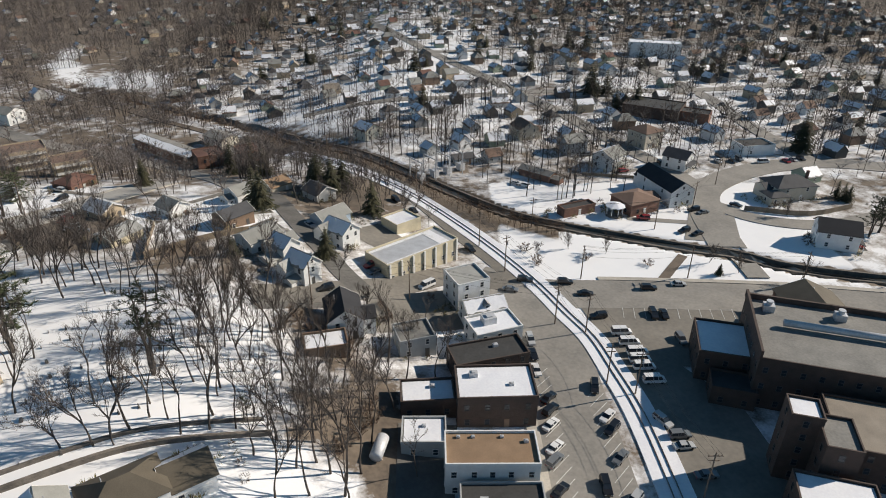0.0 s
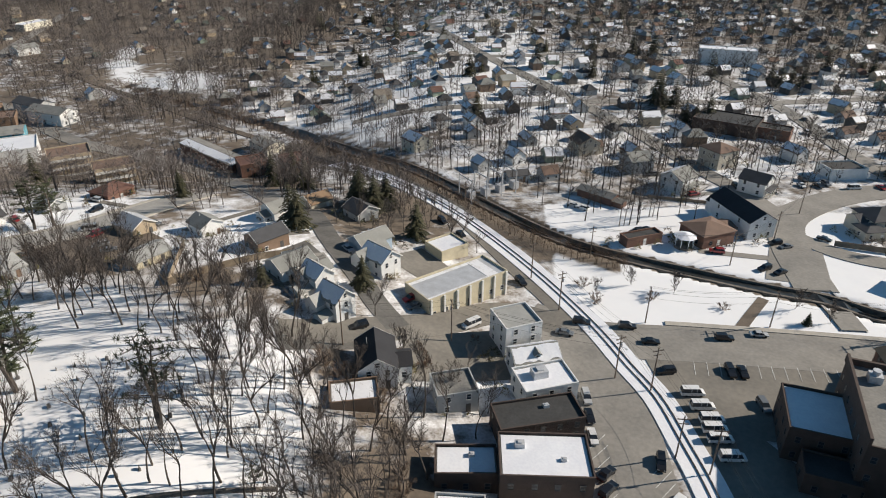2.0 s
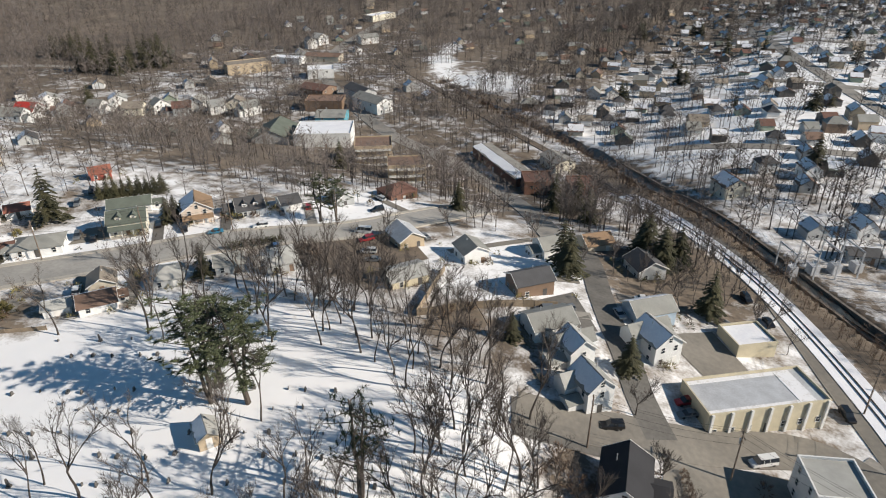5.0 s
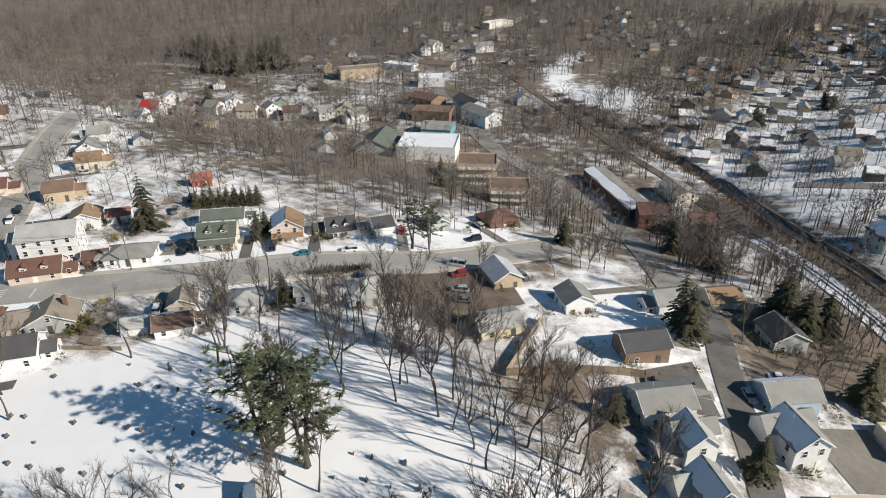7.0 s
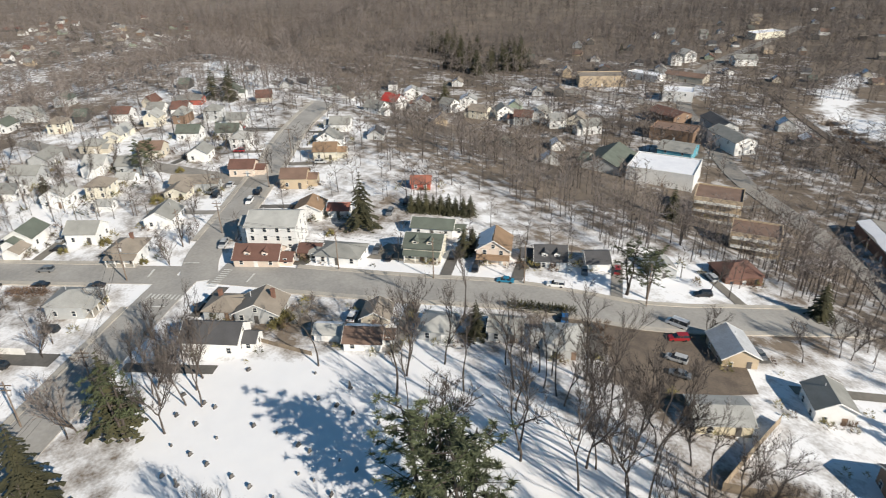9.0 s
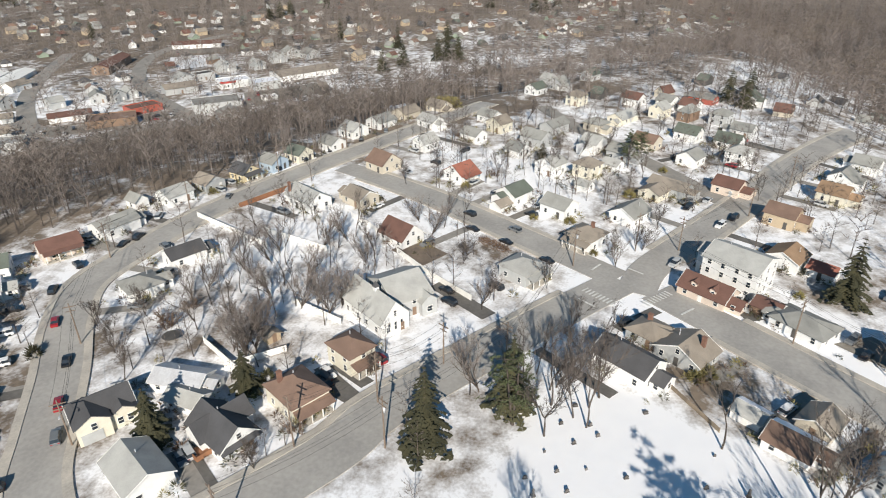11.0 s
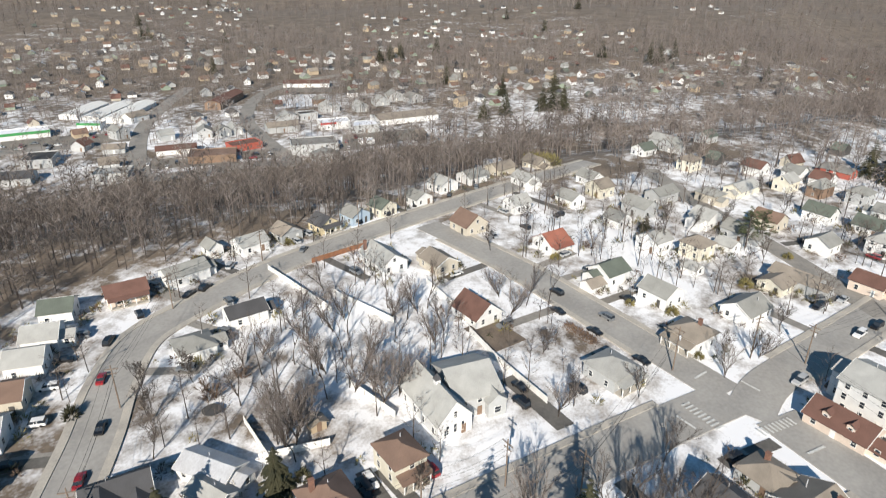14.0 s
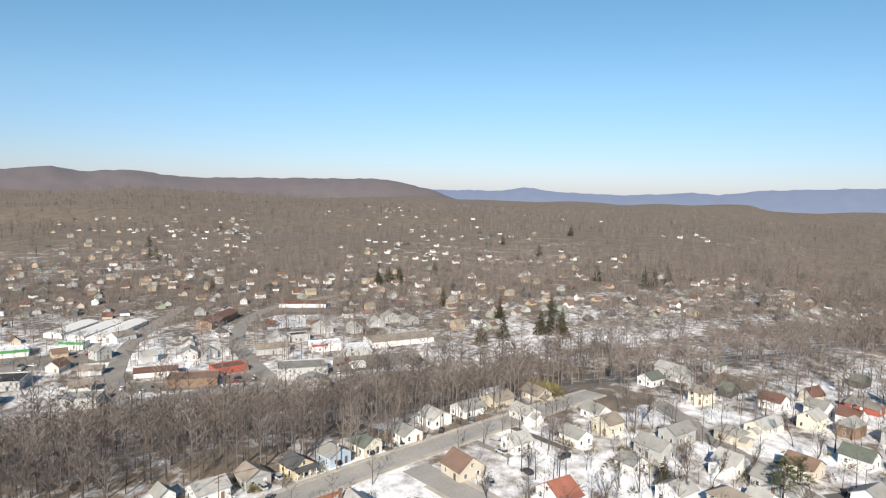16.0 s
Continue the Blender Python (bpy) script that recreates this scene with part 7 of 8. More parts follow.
plant("town_trees", LOW, west, rs.uniform(8, 15, len(west)), "leafless trees in the north-western town", "twig", 6)
corridor = scatter(3400, -560, 290, -170, 800, lambda x, y: np.hypot(x + 203, y - 428) > 40)
plant("town_trees", LOW, corridor, rs.uniform(8, 15, len(corridor)), "brown leafless trees along the valley road", "twig_far", 16)
valley = scatter(4600, -760, -640, -180, -100, lambda x, y: (side(x, y) > 298) & ~((side(x, y) < 400) & (rs.rand(len(x)) < 0.35)))
plant("valley_trees", LOW, valley, rs.uniform(8, 15, len(valley)), "leafless trees among the valley's houses", "twig_pale", 7)
forest = scatter(6000, -1000, -220, -330, 420, lambda x, y: (side(x, y) > 60) & ((y > -40 - 0.1 * (x + 400)) | (rs.rand(len(x)) < 0.45)))
for k, mat in enumerate(("twig_pale", "twig_far")):
    plant("forest", LOW, forest[k::2], rs.uniform(9, 17, len(forest[k::2])), "wide leafless forest", mat, 8)
far_wood = scatter(11000, -2600, -2300, -560, 1100, lambda x, y: (np.hypot(x + 77, y - 65) > 640) & (rs.rand(len(x)) < 1.25 - 0.3 * ((y < -150) & (x > -1300))))
for k, mat in enumerate(("twig_far", "twig", "twig_pale")):
    plant("far_forest", TINY, far_wood[k::3], rs.uniform(10, 18, len(far_wood[k::3])), "far leafless forest over low hills", mat, 9)
north_wood = scatter(1500, -900, 420, 500, 1500, lambda x, y: y > 700)
plant("far_forest", TINY, north_wood, rs.uniform(11, 17, len(north_wood)), "far leafless forest beyond the town", "twig_far", 10)
east = scatter(500, 100, 60, 420, 260, lambda x, y: x > 135)
plant("town_trees", LOW, east, rs.uniform(7, 13, len(east)), "leafless trees at the town's edge", "twig_far", 12)
scrub = []
for p in resample(RIVER[3:], 0.25):
    scrub += [(p.x - 5.2 + rs.uniform(-3.4, 3.4), p.y - 4.2 + rs.uniform(-3.2, 3.2))]
scrub = np.array([s for s in scrub if s[0] < 40 and line_distance(*s, RIVER) > 3.2 and line_distance(*s, RAIL) > 3.6])
plant("scrub", MID, scrub, rs.uniform(1.8, 4.8, len(scrub)), "brown leafless scrub along the river wall", "brush", 13)


lane_wood = scatter(150, -88, 172, 0, 228, lambda x, y: (y > 176) & ((x > -50) | (y > 190)))
plant("grove", HERO, lane_wood, rs.uniform(7, 13, len(lane_wood)), "leafless trees between the lane and the track", "twig", 19)


# ---- vehicles ----
def car_meshes(kind, colour):
    key = ("car", kind, colour)
    if key in CACHE:
        return CACHE[key]
    length, width, belt, top, roof0, roof1, hood = dict(sedan=(4.7, 1.8, 0.88, 1.42, 0.26, 0.8, 0.78), suv=(4.75, 1.88, 1.02, 1.72, 0.27, 0.97, 0.92), van=(5.4, 2.0, 1.15, 2.15, 0.17, 0.99, 1.0), pickup=(5.6, 1.95, 1.02, 1.8, 0.3, 0.62, 1.0))[kind]
    hl, hw = length / 2, width / 2
    b = Build()
    xs_ = [(-hl, hood * 0.82, 0.9), (-hl + 0.12, hood * 0.93, 0.97), (-hl + roof0 * length, belt, 1.0), (-hl + roof1 * length, belt, 1.0), (hl - 0.12, belt * 0.98 if kind != "sedan" else belt * 0.95, 0.97), (hl, belt * 0.86, 0.9)]
    for x, zt, f in xs_:
        y = hw * f
        b.v += [(x, -y * 0.94, 0.28), (x, -y, 0.5), (x, -y * 0.95, zt), (x, y * 0.95, zt), (x, y, 0.5), (x, y * 0.94, 0.28)]
    n = 6
    for i in range(len(xs_) - 1):
        for k in range(n):
            b.f.append((i * n + k, (i + 1) * n + k, (i + 1) * n + (k + 1) % n, i * n + (k + 1) % n)[::-1])
    b.f += [tuple(range(n)), tuple(range(len(xs_) * n - 1, (len(xs_) - 1) * n - 1, -1))]
    x0, x1 = -hl + roof0 * length, -hl + roof1 * length
    g = 0.42 if kind != "van" else 0.3
    back = 0.5 if kind == "sedan" else 0.16
    cab = Build().add([(x0 - 0.1, -hw * 0.92, belt - 0.03), (x1 + 0.1, -hw * 0.92, belt - 0.03), (x1 + 0.1, hw * 0.92, belt - 0.03), (x0 - 0.1, hw * 0.92, belt - 0.03),
                       (x0 + g + 0.3, -hw * 0.74, top - 0.05), (x1 - back, -hw * 0.74, top - 0.05), (x1 - back, hw * 0.74, top - 0.05), (x0 + g + 0.3, hw * 0.74, top - 0.05)],
                      [(4, 5, 6, 7), (0, 1, 5, 4), (1, 2, 6, 5), (2, 3, 7, 6), (3, 0, 4, 7)])
    roof = Build().slab([(x0 + g + 0.25, -hw * 0.76, top), (x1 - back + 0.05, -hw * 0.76, top), (x1 - back + 0.05, hw * 0.76, top), (x0 + g + 0.25, hw * 0.76, top)], 0.07)
    for s in (-1, 1):
        for px in (x0 + g + 0.9, (x0 + x1) / 2 + 0.2):
            roof.slab([(px - 0.05, s * hw * 0.94 - 0.03, belt), (px + 0.05, s * hw * 0.94 - 0.03, belt), (px + 0.05, s * hw * 0.77, top), (px - 0.05, s * hw * 0.77, top)], 0.05)
    lamp = Build().box(-0.04, -0.22, -0.07, 0.04, 0.22, 0.07)
    CACHE[key] = dict(body=b.mesh("body", "car_" + colour), glazing=cab.mesh("glazing", "glass"), roof=roof.mesh("roof", "car_" + colour), size=(hl, hw, hood))
    if "wheel" not in CACHE:
        CACHE["wheel"] = (Build().tube([(0, -0.11, 0), (0, 0.11, 0)], [0.33, 0.33], 12).mesh("tyre", "tyre"), Build().tube([(0, -0.125, 0), (0, 0.125, 0)], [0.2, 0.2], 8).mesh("rim", "rim"))
        CACHE["head"], CACHE["tail"] = lamp.mesh("headlight", "lamp_clear"), Build().box(-0.04, -0.2, -0.08, 0.04, 0.2, 0.08).mesh("taillight", "lamp_red")
    return CACHE[key]


def car(x, y, rot, kind, colour, where="parked on the street"):
    m = car_meshes(kind, colour)
    lift = 0.16
    r = root({"sedan": "car", "suv": "suv", "van": "van", "pickup": "pickup_truck"}[kind], x, y, ground_z(x, y) + lift, rot, "%s %s %s" % (colour, {"sedan": "sedan car", "suv": "sport utility car", "van": "passenger van", "pickup": "pickup truck"}[kind], where), {"sedan": "car", "suv": "car", "van": "van", "pickup": "truck"}[kind])
    r.scale = (0.88,) * 3
    bd = part("body", m["body"], r)
    part("glazing", m["glazing"], r)
    part("roof", m["roof"], r)
    hl, hw, hood = m["size"]
    for sx in (-0.62, 0.62):
        for sy in (-0.88, 0.88):
            part("wheel", CACHE["wheel"][0], r, at=pose(sx * hl, sy * hw, 0.33))
    for sy in (-0.66, 0.66) if min(math.hypot(x - a, y - b) for a, b in ((0, 20), (-20, 62), (-76, 65))) < 82 else ():
        part("headlight", CACHE["head"], bd, at=pose(-hl + 0.03, sy * hw, hood * 0.75))
        part("taillight", CACHE["tail"], bd, at=pose(hl - 0.03, sy * hw, hood * 0.78))


for x, y, rot, kind, colour in [(23.6, 99.8, 228, "sedan", "black"), (23.4, 96.3, 228, "suv", "black"), (22.8, 92.2, 228, "sedan", "white"), (22.6, 86.4, 228, "sedan", "white"), (22.0, 83.2, 228, "suv", "grey"), (34.2, 94.6, 48, "sedan", "white"), (34.2, 91.1, 48, "suv", "black"),
                                (34.0, 84.0, 48, "sedan", "grey"), (33.6, 103.2, 80, "suv", "black"), (29.8, 77.5, 90, "suv", "black"), (22.6, 119.4, 95, "suv", "silver"), (22.5, 114.0, 95, "sedan", "black"), (22.4, 108.6, 95, "sedan", "white"),
                                (21.8, 76.5, 228, "sedan", "black"), (33.8, 74.5, 48, "suv", "silver"), (22.0, 70.5, 228, "suv", "silver")]:
    car(x, y, rot, kind, colour, "parked on the main street")
for x, y in [(44.2, 122.6), (45.0, 118.6), (45.8, 115.0), (45.6, 112.4), (45.8, 109.8), (46.6, 105.4)]:
    car(x, y, 183, "van", "white", "parked beside the railway strip")
for x, y, rot, kind, colour in [(46.6, 89.6, 185, "suv", "grey"), (46.4, 86.8, 185, "sedan", "silver"), (57.2, 119.8, 95, "suv", "grey"), (54.0, 130.2, 90, "suv", "black"), (56.6, 130.2, 90, "sedan", "black"), (40.4, 129.2, 10, "suv", "black"), (44.6, 93.4, 120, "suv", "silver"), (48, 80, 185, "sedan", "grey")]:
    car(x, y, rot, kind, colour, "standing in the factory lot")
for x, y, rot, kind, colour in [(11.2, 163.4, 118, "suv", "black"), (20.4, 141.4, 165, "sedan", "grey"), (24.8, 146.2, 170, "suv", "black"), (35.2, 145.2, 178, "suv", "black"), (39.4, 139.6, 178, "sedan", "black"), (56.5, 142.4, 178, "suv", "black"), (64.9, 144.4, 178, "sedan", "silver"),
                                (-11.6, 196.4, 122, "suv", "black"), (-5.6, 188.4, 120, "sedan", "black")]:
    car(x, y, rot, kind, colour, "on the road by the crossing")
for x, y, rot, kind, colour in [(86, 191.5, 20, "suv", "black"), (88.3, 189.5, 20, "sedan", "grey"), (101.6, 195.4, 140, "sedan", "black"), (77.5, 176, 30, "suv", "black"), (81, 174.2, 30, "sedan", "black"), (129.8, 236.8, 190, "van", "white"), (118.3, 238, 100, "sedan", "black"), (121.6, 240, 100, "suv", "grey"),
                                (112.4, 238, 100, "sedan", "white"), (115, 243.5, 100, "suv", "black"), (139.5, 238, 100, "sedan", "red"), (143, 239.5, 100, "sedan", "silver"), (146.5, 240.5, 100, "suv", "black"), (88.8, 235, 95, "suv", "black"), (47, 196, 24, "suv", "black"), (50, 197.5, 24, "sedan", "black"),
                                (30, 214, -40, "sedan", "silver"), (33, 212, -40, "suv", "white"), (77, 262, 105, "sedan", "black"), (140, 300, 92, "suv", "white"), (147, 320, 92, "sedan", "black"), (139, 340, 92, "sedan", "white")]:
    car(x, y, rot, kind, colour, "parked across the river")
for x, y, rot, kind, colour in [(-25.0, 131.4, 30, "suv", "black"), (-34.4, 166, 130, "sedan", "silver"), (-15.6, 147.4, 40, "suv", "red"), (-14.5, 144.4, 40, "sedan", "grey"), (-1, 141.5, 40, "van", "white"), (-54.5, 172, 50, "sedan", "silver"), (-44, 158, 50, "suv", "grey")]:
    car(x, y, rot, kind, colour, "beside the lane")
for x, y, rot, kind, colour in [(-137.6, 145.2, 50, "sedan", "teal"), (-130.6, 154.6, 48, "suv", "white"), (-114.5, 186, 60, "suv", "black"), (-178.3, 104.6, 150, "pickup", "white"), (-175.4, 106.6, 150, "suv", "silver"), (-194, 97.6, 150, "suv", "black"), (-192.4, 91.5, 150, "suv", "silver"),
                                (-106, 168, 20, "van", "white"), (-101.5, 163.5, 60, "suv", "red"), (-96, 157, 30, "suv", "silver"), (-92, 153.6, 30, "sedan", "grey"), (-188.5, 138.6, 140, "suv", "grey"), (-193.5, 146.5, 140, "suv", "black"), (-167.8, 125.5, 140, "suv", "grey"), (-162.6, 126.6, 140, "sedan", "black"),
                                (-141.6, 157.5, 140, "suv", "black"), (-134, 166.2, 140, "sedan", "grey"), (-146.5, 142.5, 140, "suv", "black"), (-117, 146.5, 140, "sedan", "blue"), (-219, 105, 150, "suv", "white"), (-225, 109.2, 150, "suv", "black"), (-229.6, 97, 150, "suv", "black"), (-236.5, 103, 150, "sedan", "silver"),
                                (-208.5, 35.2, 60, "suv", "black"), (-199.0, 38.2, 60, "sedan", "black"), (-201.4, 49.6, 60, "suv", "grey"), (-193.5, 48.5, 60, "sedan", "black"), (-186.0, 60.4, 60, "sedan", "black"), (-212.6, 52.6, 60, "suv", "black"), (-160.6, 41.4, 60, "suv", "black"), (-170, 50.4, 60, "suv", "black"),
                                (-165.5, 39.5, 60, "sedan", "black"), (-128.6, 25, 60, "suv", "black"), (-136.6, 33.2, 60, "suv", "red"), (-247, 14, 60, "suv", "black"), (-236, 7, 60, "sedan", "silver"), (-262, 21, 150, "suv", "black")]:
    car(x, y, rot, kind, colour, "parked on the residential street")
for x, y, rot, kind, colour in [(-120.5, -26.6, 37, "sedan", "black"), (-109.6, -18.4, 40, "sedan", "red"), (-102.6, -12.4, 40, "suv", "grey"), (-131.2, -39.4, 40, "sedan", "red"), (-142.0, -50.0, 30, "suv", "black"), (-153.6, -53.4, 60, "suv", "black"), (-166.4, -50.0, 5, "sedan", "black"), (-171.0, -48.8, 5, "suv", "black"),
                                (-202.0, -40.2, 15, "sedan", "grey"), (-116, -38.6, 130, "suv", "white"), (-124.6, -46.5, 130, "suv", "white"), (-132.4, -52.4, 130, "sedan", "black"), (-140.6, -57.6, 130, "suv", "grey"), (-217.6, -42, 70, "sedan", "black"), (-227.6, -37.4, 70, "suv", "black"), (-238, -32.6, 70, "suv", "black"),
                                (-250, -27.4, 20, "sedan", "black"), (-264, -20.6, 20, "suv", "black"), (-277, -15.2, 20, "suv", "grey"), (-90.4, -13.4, 130, "suv", "black"), (-97.5, -23, 130, "sedan", "white"), (-106.5, -33, 130, "sedan", "black"), (-184, -52, 20, "suv", "silver"), (-206, -46, 70, "suv", "silver"), (-168, -38.5, 60, "suv", "grey")]:
    car(x, y, rot, kind, colour, "parked along the curving street")
vrng = random.Random(77)
for i in range(60):
    x, y = vrng.choice([(-275.9, -278.9), (-281.6, -273.0), (-282.9, -257.1), (-290.0, -257.2), (-302.3, -263.5), (-313.0, -260.5), (-284.4, -185.2), (-311.1, -158.7), (-317.3, -154.7), (-357.4, -133.1), (-369.3, -122.6), (-380.0, -120.7), (-353.6, -124.0), (-290.2, -176.9), (-475.3, -236.1), (-469.4, -247.5), (-478.6, -228.1)])
    x, y = x + vrng.uniform(-9, 9), y + vrng.uniform(-7, 7)
    if free(x, y, -2.5) or vrng.random() < 0.3:
        if all((x - a) ** 2 + (y - b) ** 2 > (c + 1.5) ** 2 for a, b, c in SOLID):
            car(x, y, vrng.choice([40, 130, 220]), vrng.choice(["sedan", "suv"]), vrng.choice(["white", "black", "silver", "grey", "red"]), "parked at the valley shops")
            SOLID.append((x, y, 2.6))


# ---- graveyard ----
STONES = [Build().box(-0.45, -0.12, -0.3, 0.45, 0.12, 0.8).box(-0.32, -0.12, 0.8, 0.32, 0.12, 1.0).box(-0.6, -0.25, -0.3, 0.6, 0.25, 0.12).mesh("gravestone", "granite"),
          Build().box(-0.55, -0.3, -0.3, 0.55, 0.3, 0.7).box(-0.65, -0.4, -0.3, 0.65, 0.4, 0.15).mesh("gravestone", "granite"),
          Build().box(-0.45, -0.45, -0.3, 0.45, 0.45, 0.5).box(-0.28, -0.28, 0.5, 0.28, 0.28, 2.3, 0.1).add([(-0.18, -0.18, 2.3), (0.18, -0.18, 2.3), (0.18, 0.18, 2.3), (-0.18, 0.18, 2.3), (0, 0, 2.7)], [(0, 1, 4), (1, 2, 4), (2, 3, 4), (3, 0, 4)]).mesh("obelisk", "granite"),
          Build().box(-0.3, -0.09, -0.3, 0.3, 0.09, 0.65).box(-0.2, -0.09, 0.65, 0.2, 0.09, 0.78).mesh("gravestone", "granite")]
grng = random.Random(3)
graves = 0
for i in range(-14, 15):
    for j in range(-9, 10):
        u, v = i * 4.4 + grng.uniform(-1.2, 1.2), j * 5.2 + grng.uniform(-0.5, 0.5)
        x, y = -92 + u * 0.86 - v * 0.5, 90 + u * 0.5 + v * 0.86
        if abs((x + 95) / 46) ** 3 + abs((y - 88) / 24) ** 3 > 1 or 0.63 * x - 0.77 * y < -153 or grng.random() > 0.62 or any((x - a) ** 2 + (y - b) ** 2 < (c + 0.6) ** 2 for a, b, c in SOLID) or abs(v - 9) < 2 or graves >= 210:
            continue
        k = grng.choice([0, 0, 0, 1, 1, 3, 3, 2])
        ob = new("gravestone", STONES[k])
        ob.matrix_world = pose(x, y, ground_z(x, y), grng.uniform(-3, 3), grng.uniform(-3, 3), 120 + grng.uniform(-8, 8)) @ Matrix.Scale(0.7, 4)
        tagged(ob, ("upright grey granite gravestone in the snow", "low broad granite gravestone in the snow", "tall granite obelisk in the snow", "small worn gravestone in the snow")[k], "gravestone", "gravestones")
        graves += 1
shed = house("cemetery_shed", -77.8, 90.2, 60, 3.2, 4.2, 2.3, "gable_y", 1.1, "tan", "light", "small wooden tool shed in the graveyard", windows=False, snow=1, category="shed")
line = [(-64, 66), (-54, 72), (-44.5, 77), (-27, 83)]
ribbon("stone_wall", line, 0.6, "stone", 0.9, "low dark stone wall along the graveyard", thick=1.4, category="wall")
ribbon("stone_wall", [(x - 2, y + 3) for x, y in line], 0.5, "stone", 0.6, "low dark stone wall along the graveyard", thick=1.2, category="wall")


# ---- poles and wires ----
def pole(x, y, rot, height=11.0, drum=False, lamp=False):
    r = root("utility_pole", x, y, ground_z(x, y), rot, "brown wooden utility pole with a crossarm" + (" and a transformer" if drum else ""), "utility pole", "utility poles")
    part("post", Build().tube([(0, 0, -1), (0, 0, height)], [0.17, 0.11], 8).mesh("post", "pole"), r)
    arm = part("crossarm", Build().box(-1.25, -0.07, height - 0.9, 1.25, 0.07, height - 0.74).box(-0.9, -0.06, height - 1.9, 0.9, 0.06, height - 1.76).mesh("crossarm", "pole"), r)
    for u in (-1.1, 0.5, 1.1) if x > -60 and y < 170 else ():
        part("insulator", Build().tube([(u, 0, height - 0.74), (u, 0, height - 0.52)], [0.06, 0.04], 6).mesh("insulator", "granite"), arm)
    if drum:
        part("transformer", Build().tube([(0.38, 0, height - 3.0), (0.38, 0, height - 2.0)], [0.25, 0.25], 10).mesh("transformer", "metal_roof", True), r)
    if lamp:
        part("lamp_arm", Build().tube([(0, 0, height - 2.6), (0, -1.6, height - 2.2)], [0.04, 0.04], 6).box(-0.15, -2.1, height - 2.3, 0.15, -1.5, height - 2.15).mesh("lamp_arm", "metal_roof"), r)
    return (x, y, ground_z(x, y) + height - 0.6, rot)


def wires(poles):
    """Three sagging lines from pole to pole."""
    for u, dz in ((-1.1, 0), (0.5, 0), (1.1, 0), (0.0, -2.4)):
        cu = bpy.data.curves.new("overhead_wire", "CURVE")
        cu.dimensions, cu.bevel_depth, cu.bevel_resolution = "3D", 0.024, 0
        for (x0, y0, z0, r0), (x1, y1, z1, r1) in zip(poles, poles[1:]):
            sp = cu.splines.new("POLY")
            sp.points.add(8)
            ax, ay = x0 + u * math.cos(radians(r0)), y0 + u * math.sin(radians(r0))
            bx, by = x1 + u * math.cos(radians(r1)), y1 + u * math.sin(radians(r1))
            for i in range(9):
                t = i / 8
                sp.points[i].co = (ax + (bx - ax) * t, ay + (by - ay) * t, z0 + (z1 - z0) * t + dz - 1.1 * 4 * t * (1 - t), 1)
        cu.materials.append(M["wire"])
        tagged(new("overhead_wire", cu), "thin dark overhead wire between the poles", "wire", "overhead wires")


wires([pole(45.6, 75, 0), pole(41.6, 101.5, 0, 11, True), pole(36, 123, 20), pole(20.0, 151.5, 30, 11, True), pole(14.0, 166, 30), pole(-5, 204, 35), pole(-15.5, 229, 40), pole(-40.6, 242.3, 45)])
wires([pole(36.6, 105, 0, 10), pole(29.4, 126.5, 30, 11, True, True), pole(-5.2, 134.4, 110, 11, True), pole(-27, 124.2, 110)])
wires([pole(40, 147.9, 90, 10, False, True), pole(68.9, 148.4, 90, 10), pole(98, 144.8, 90, 10, True)])
wires([pole(31, 179, 20, 10), pole(69, 178, 20, 10), pole(86.3, 193.3, 40, 10), pole(102, 214, 40, 10)])
wires([pole(-198, 82, 140, 11), pole(-163.6, 113.4, 140, 11, True), pole(-147.6, 131.4, 140, 11), pole(-134.8, 148.6, 140, 11), pole(-115, 168, 140, 11, True)])
wires([pole(-185.5, 67, 60, 11, True), pole(-140.2, 58, 60, 11), pole(-114.4, 42.5, 60, 11, True), pole(-92, 26, 60, 11)])
wires([pole(-138.6, 46, 60, 10, True), pole(-124.8, 37.4, 60, 11), pole(-110.8, 27.8, 60, 11)])
wires([pole(-102.0, -8.6, 130, 10, False, True), pole(-126.5, -28.6, 130, 10), pole(-159.5, -48.6, 170, 10, True), pole(-191, -46.5, 170, 10), pole(-224, -34.6, 160, 10, True), pole(-254, -22.4, 160, 10)])
wires([pole(-200.8, 92.9, 60, 10, True), pole(-228, 113.6, 60, 10), pole(-258, 130, 60, 10)])

# electric substation beyond the river
sub = root("substation", 2, 222, ground_z(2, 222), 35, "grey steel lattice frames of an electric substation", "substation")
for i in range(4):
    u = -9 + 6 * i
    part("gantry", Build().box(u - 0.15, -4, -1, u + 0.15, -3.7, 8).box(u - 0.15, 3.7, -1, u + 0.15, 4, 8).box(u - 0.15, -4, 7.6, u + 0.15, 4, 8).mesh("gantry", "metal_roof"), sub)
    part("transformer", Build().box(u + 1, -1.4, -1, u + 3.2, 1.4, 2.6).tube([(u + 2, -0.7, 2.6), (u + 2, -0.7, 3.8)], [0.15, 0.1], 6).tube([(u + 2, 0.7, 2.6), (u + 2, 0.7, 3.8)], [0.15, 0.1], 6).mesh("transformer", "metal_roof"), sub)


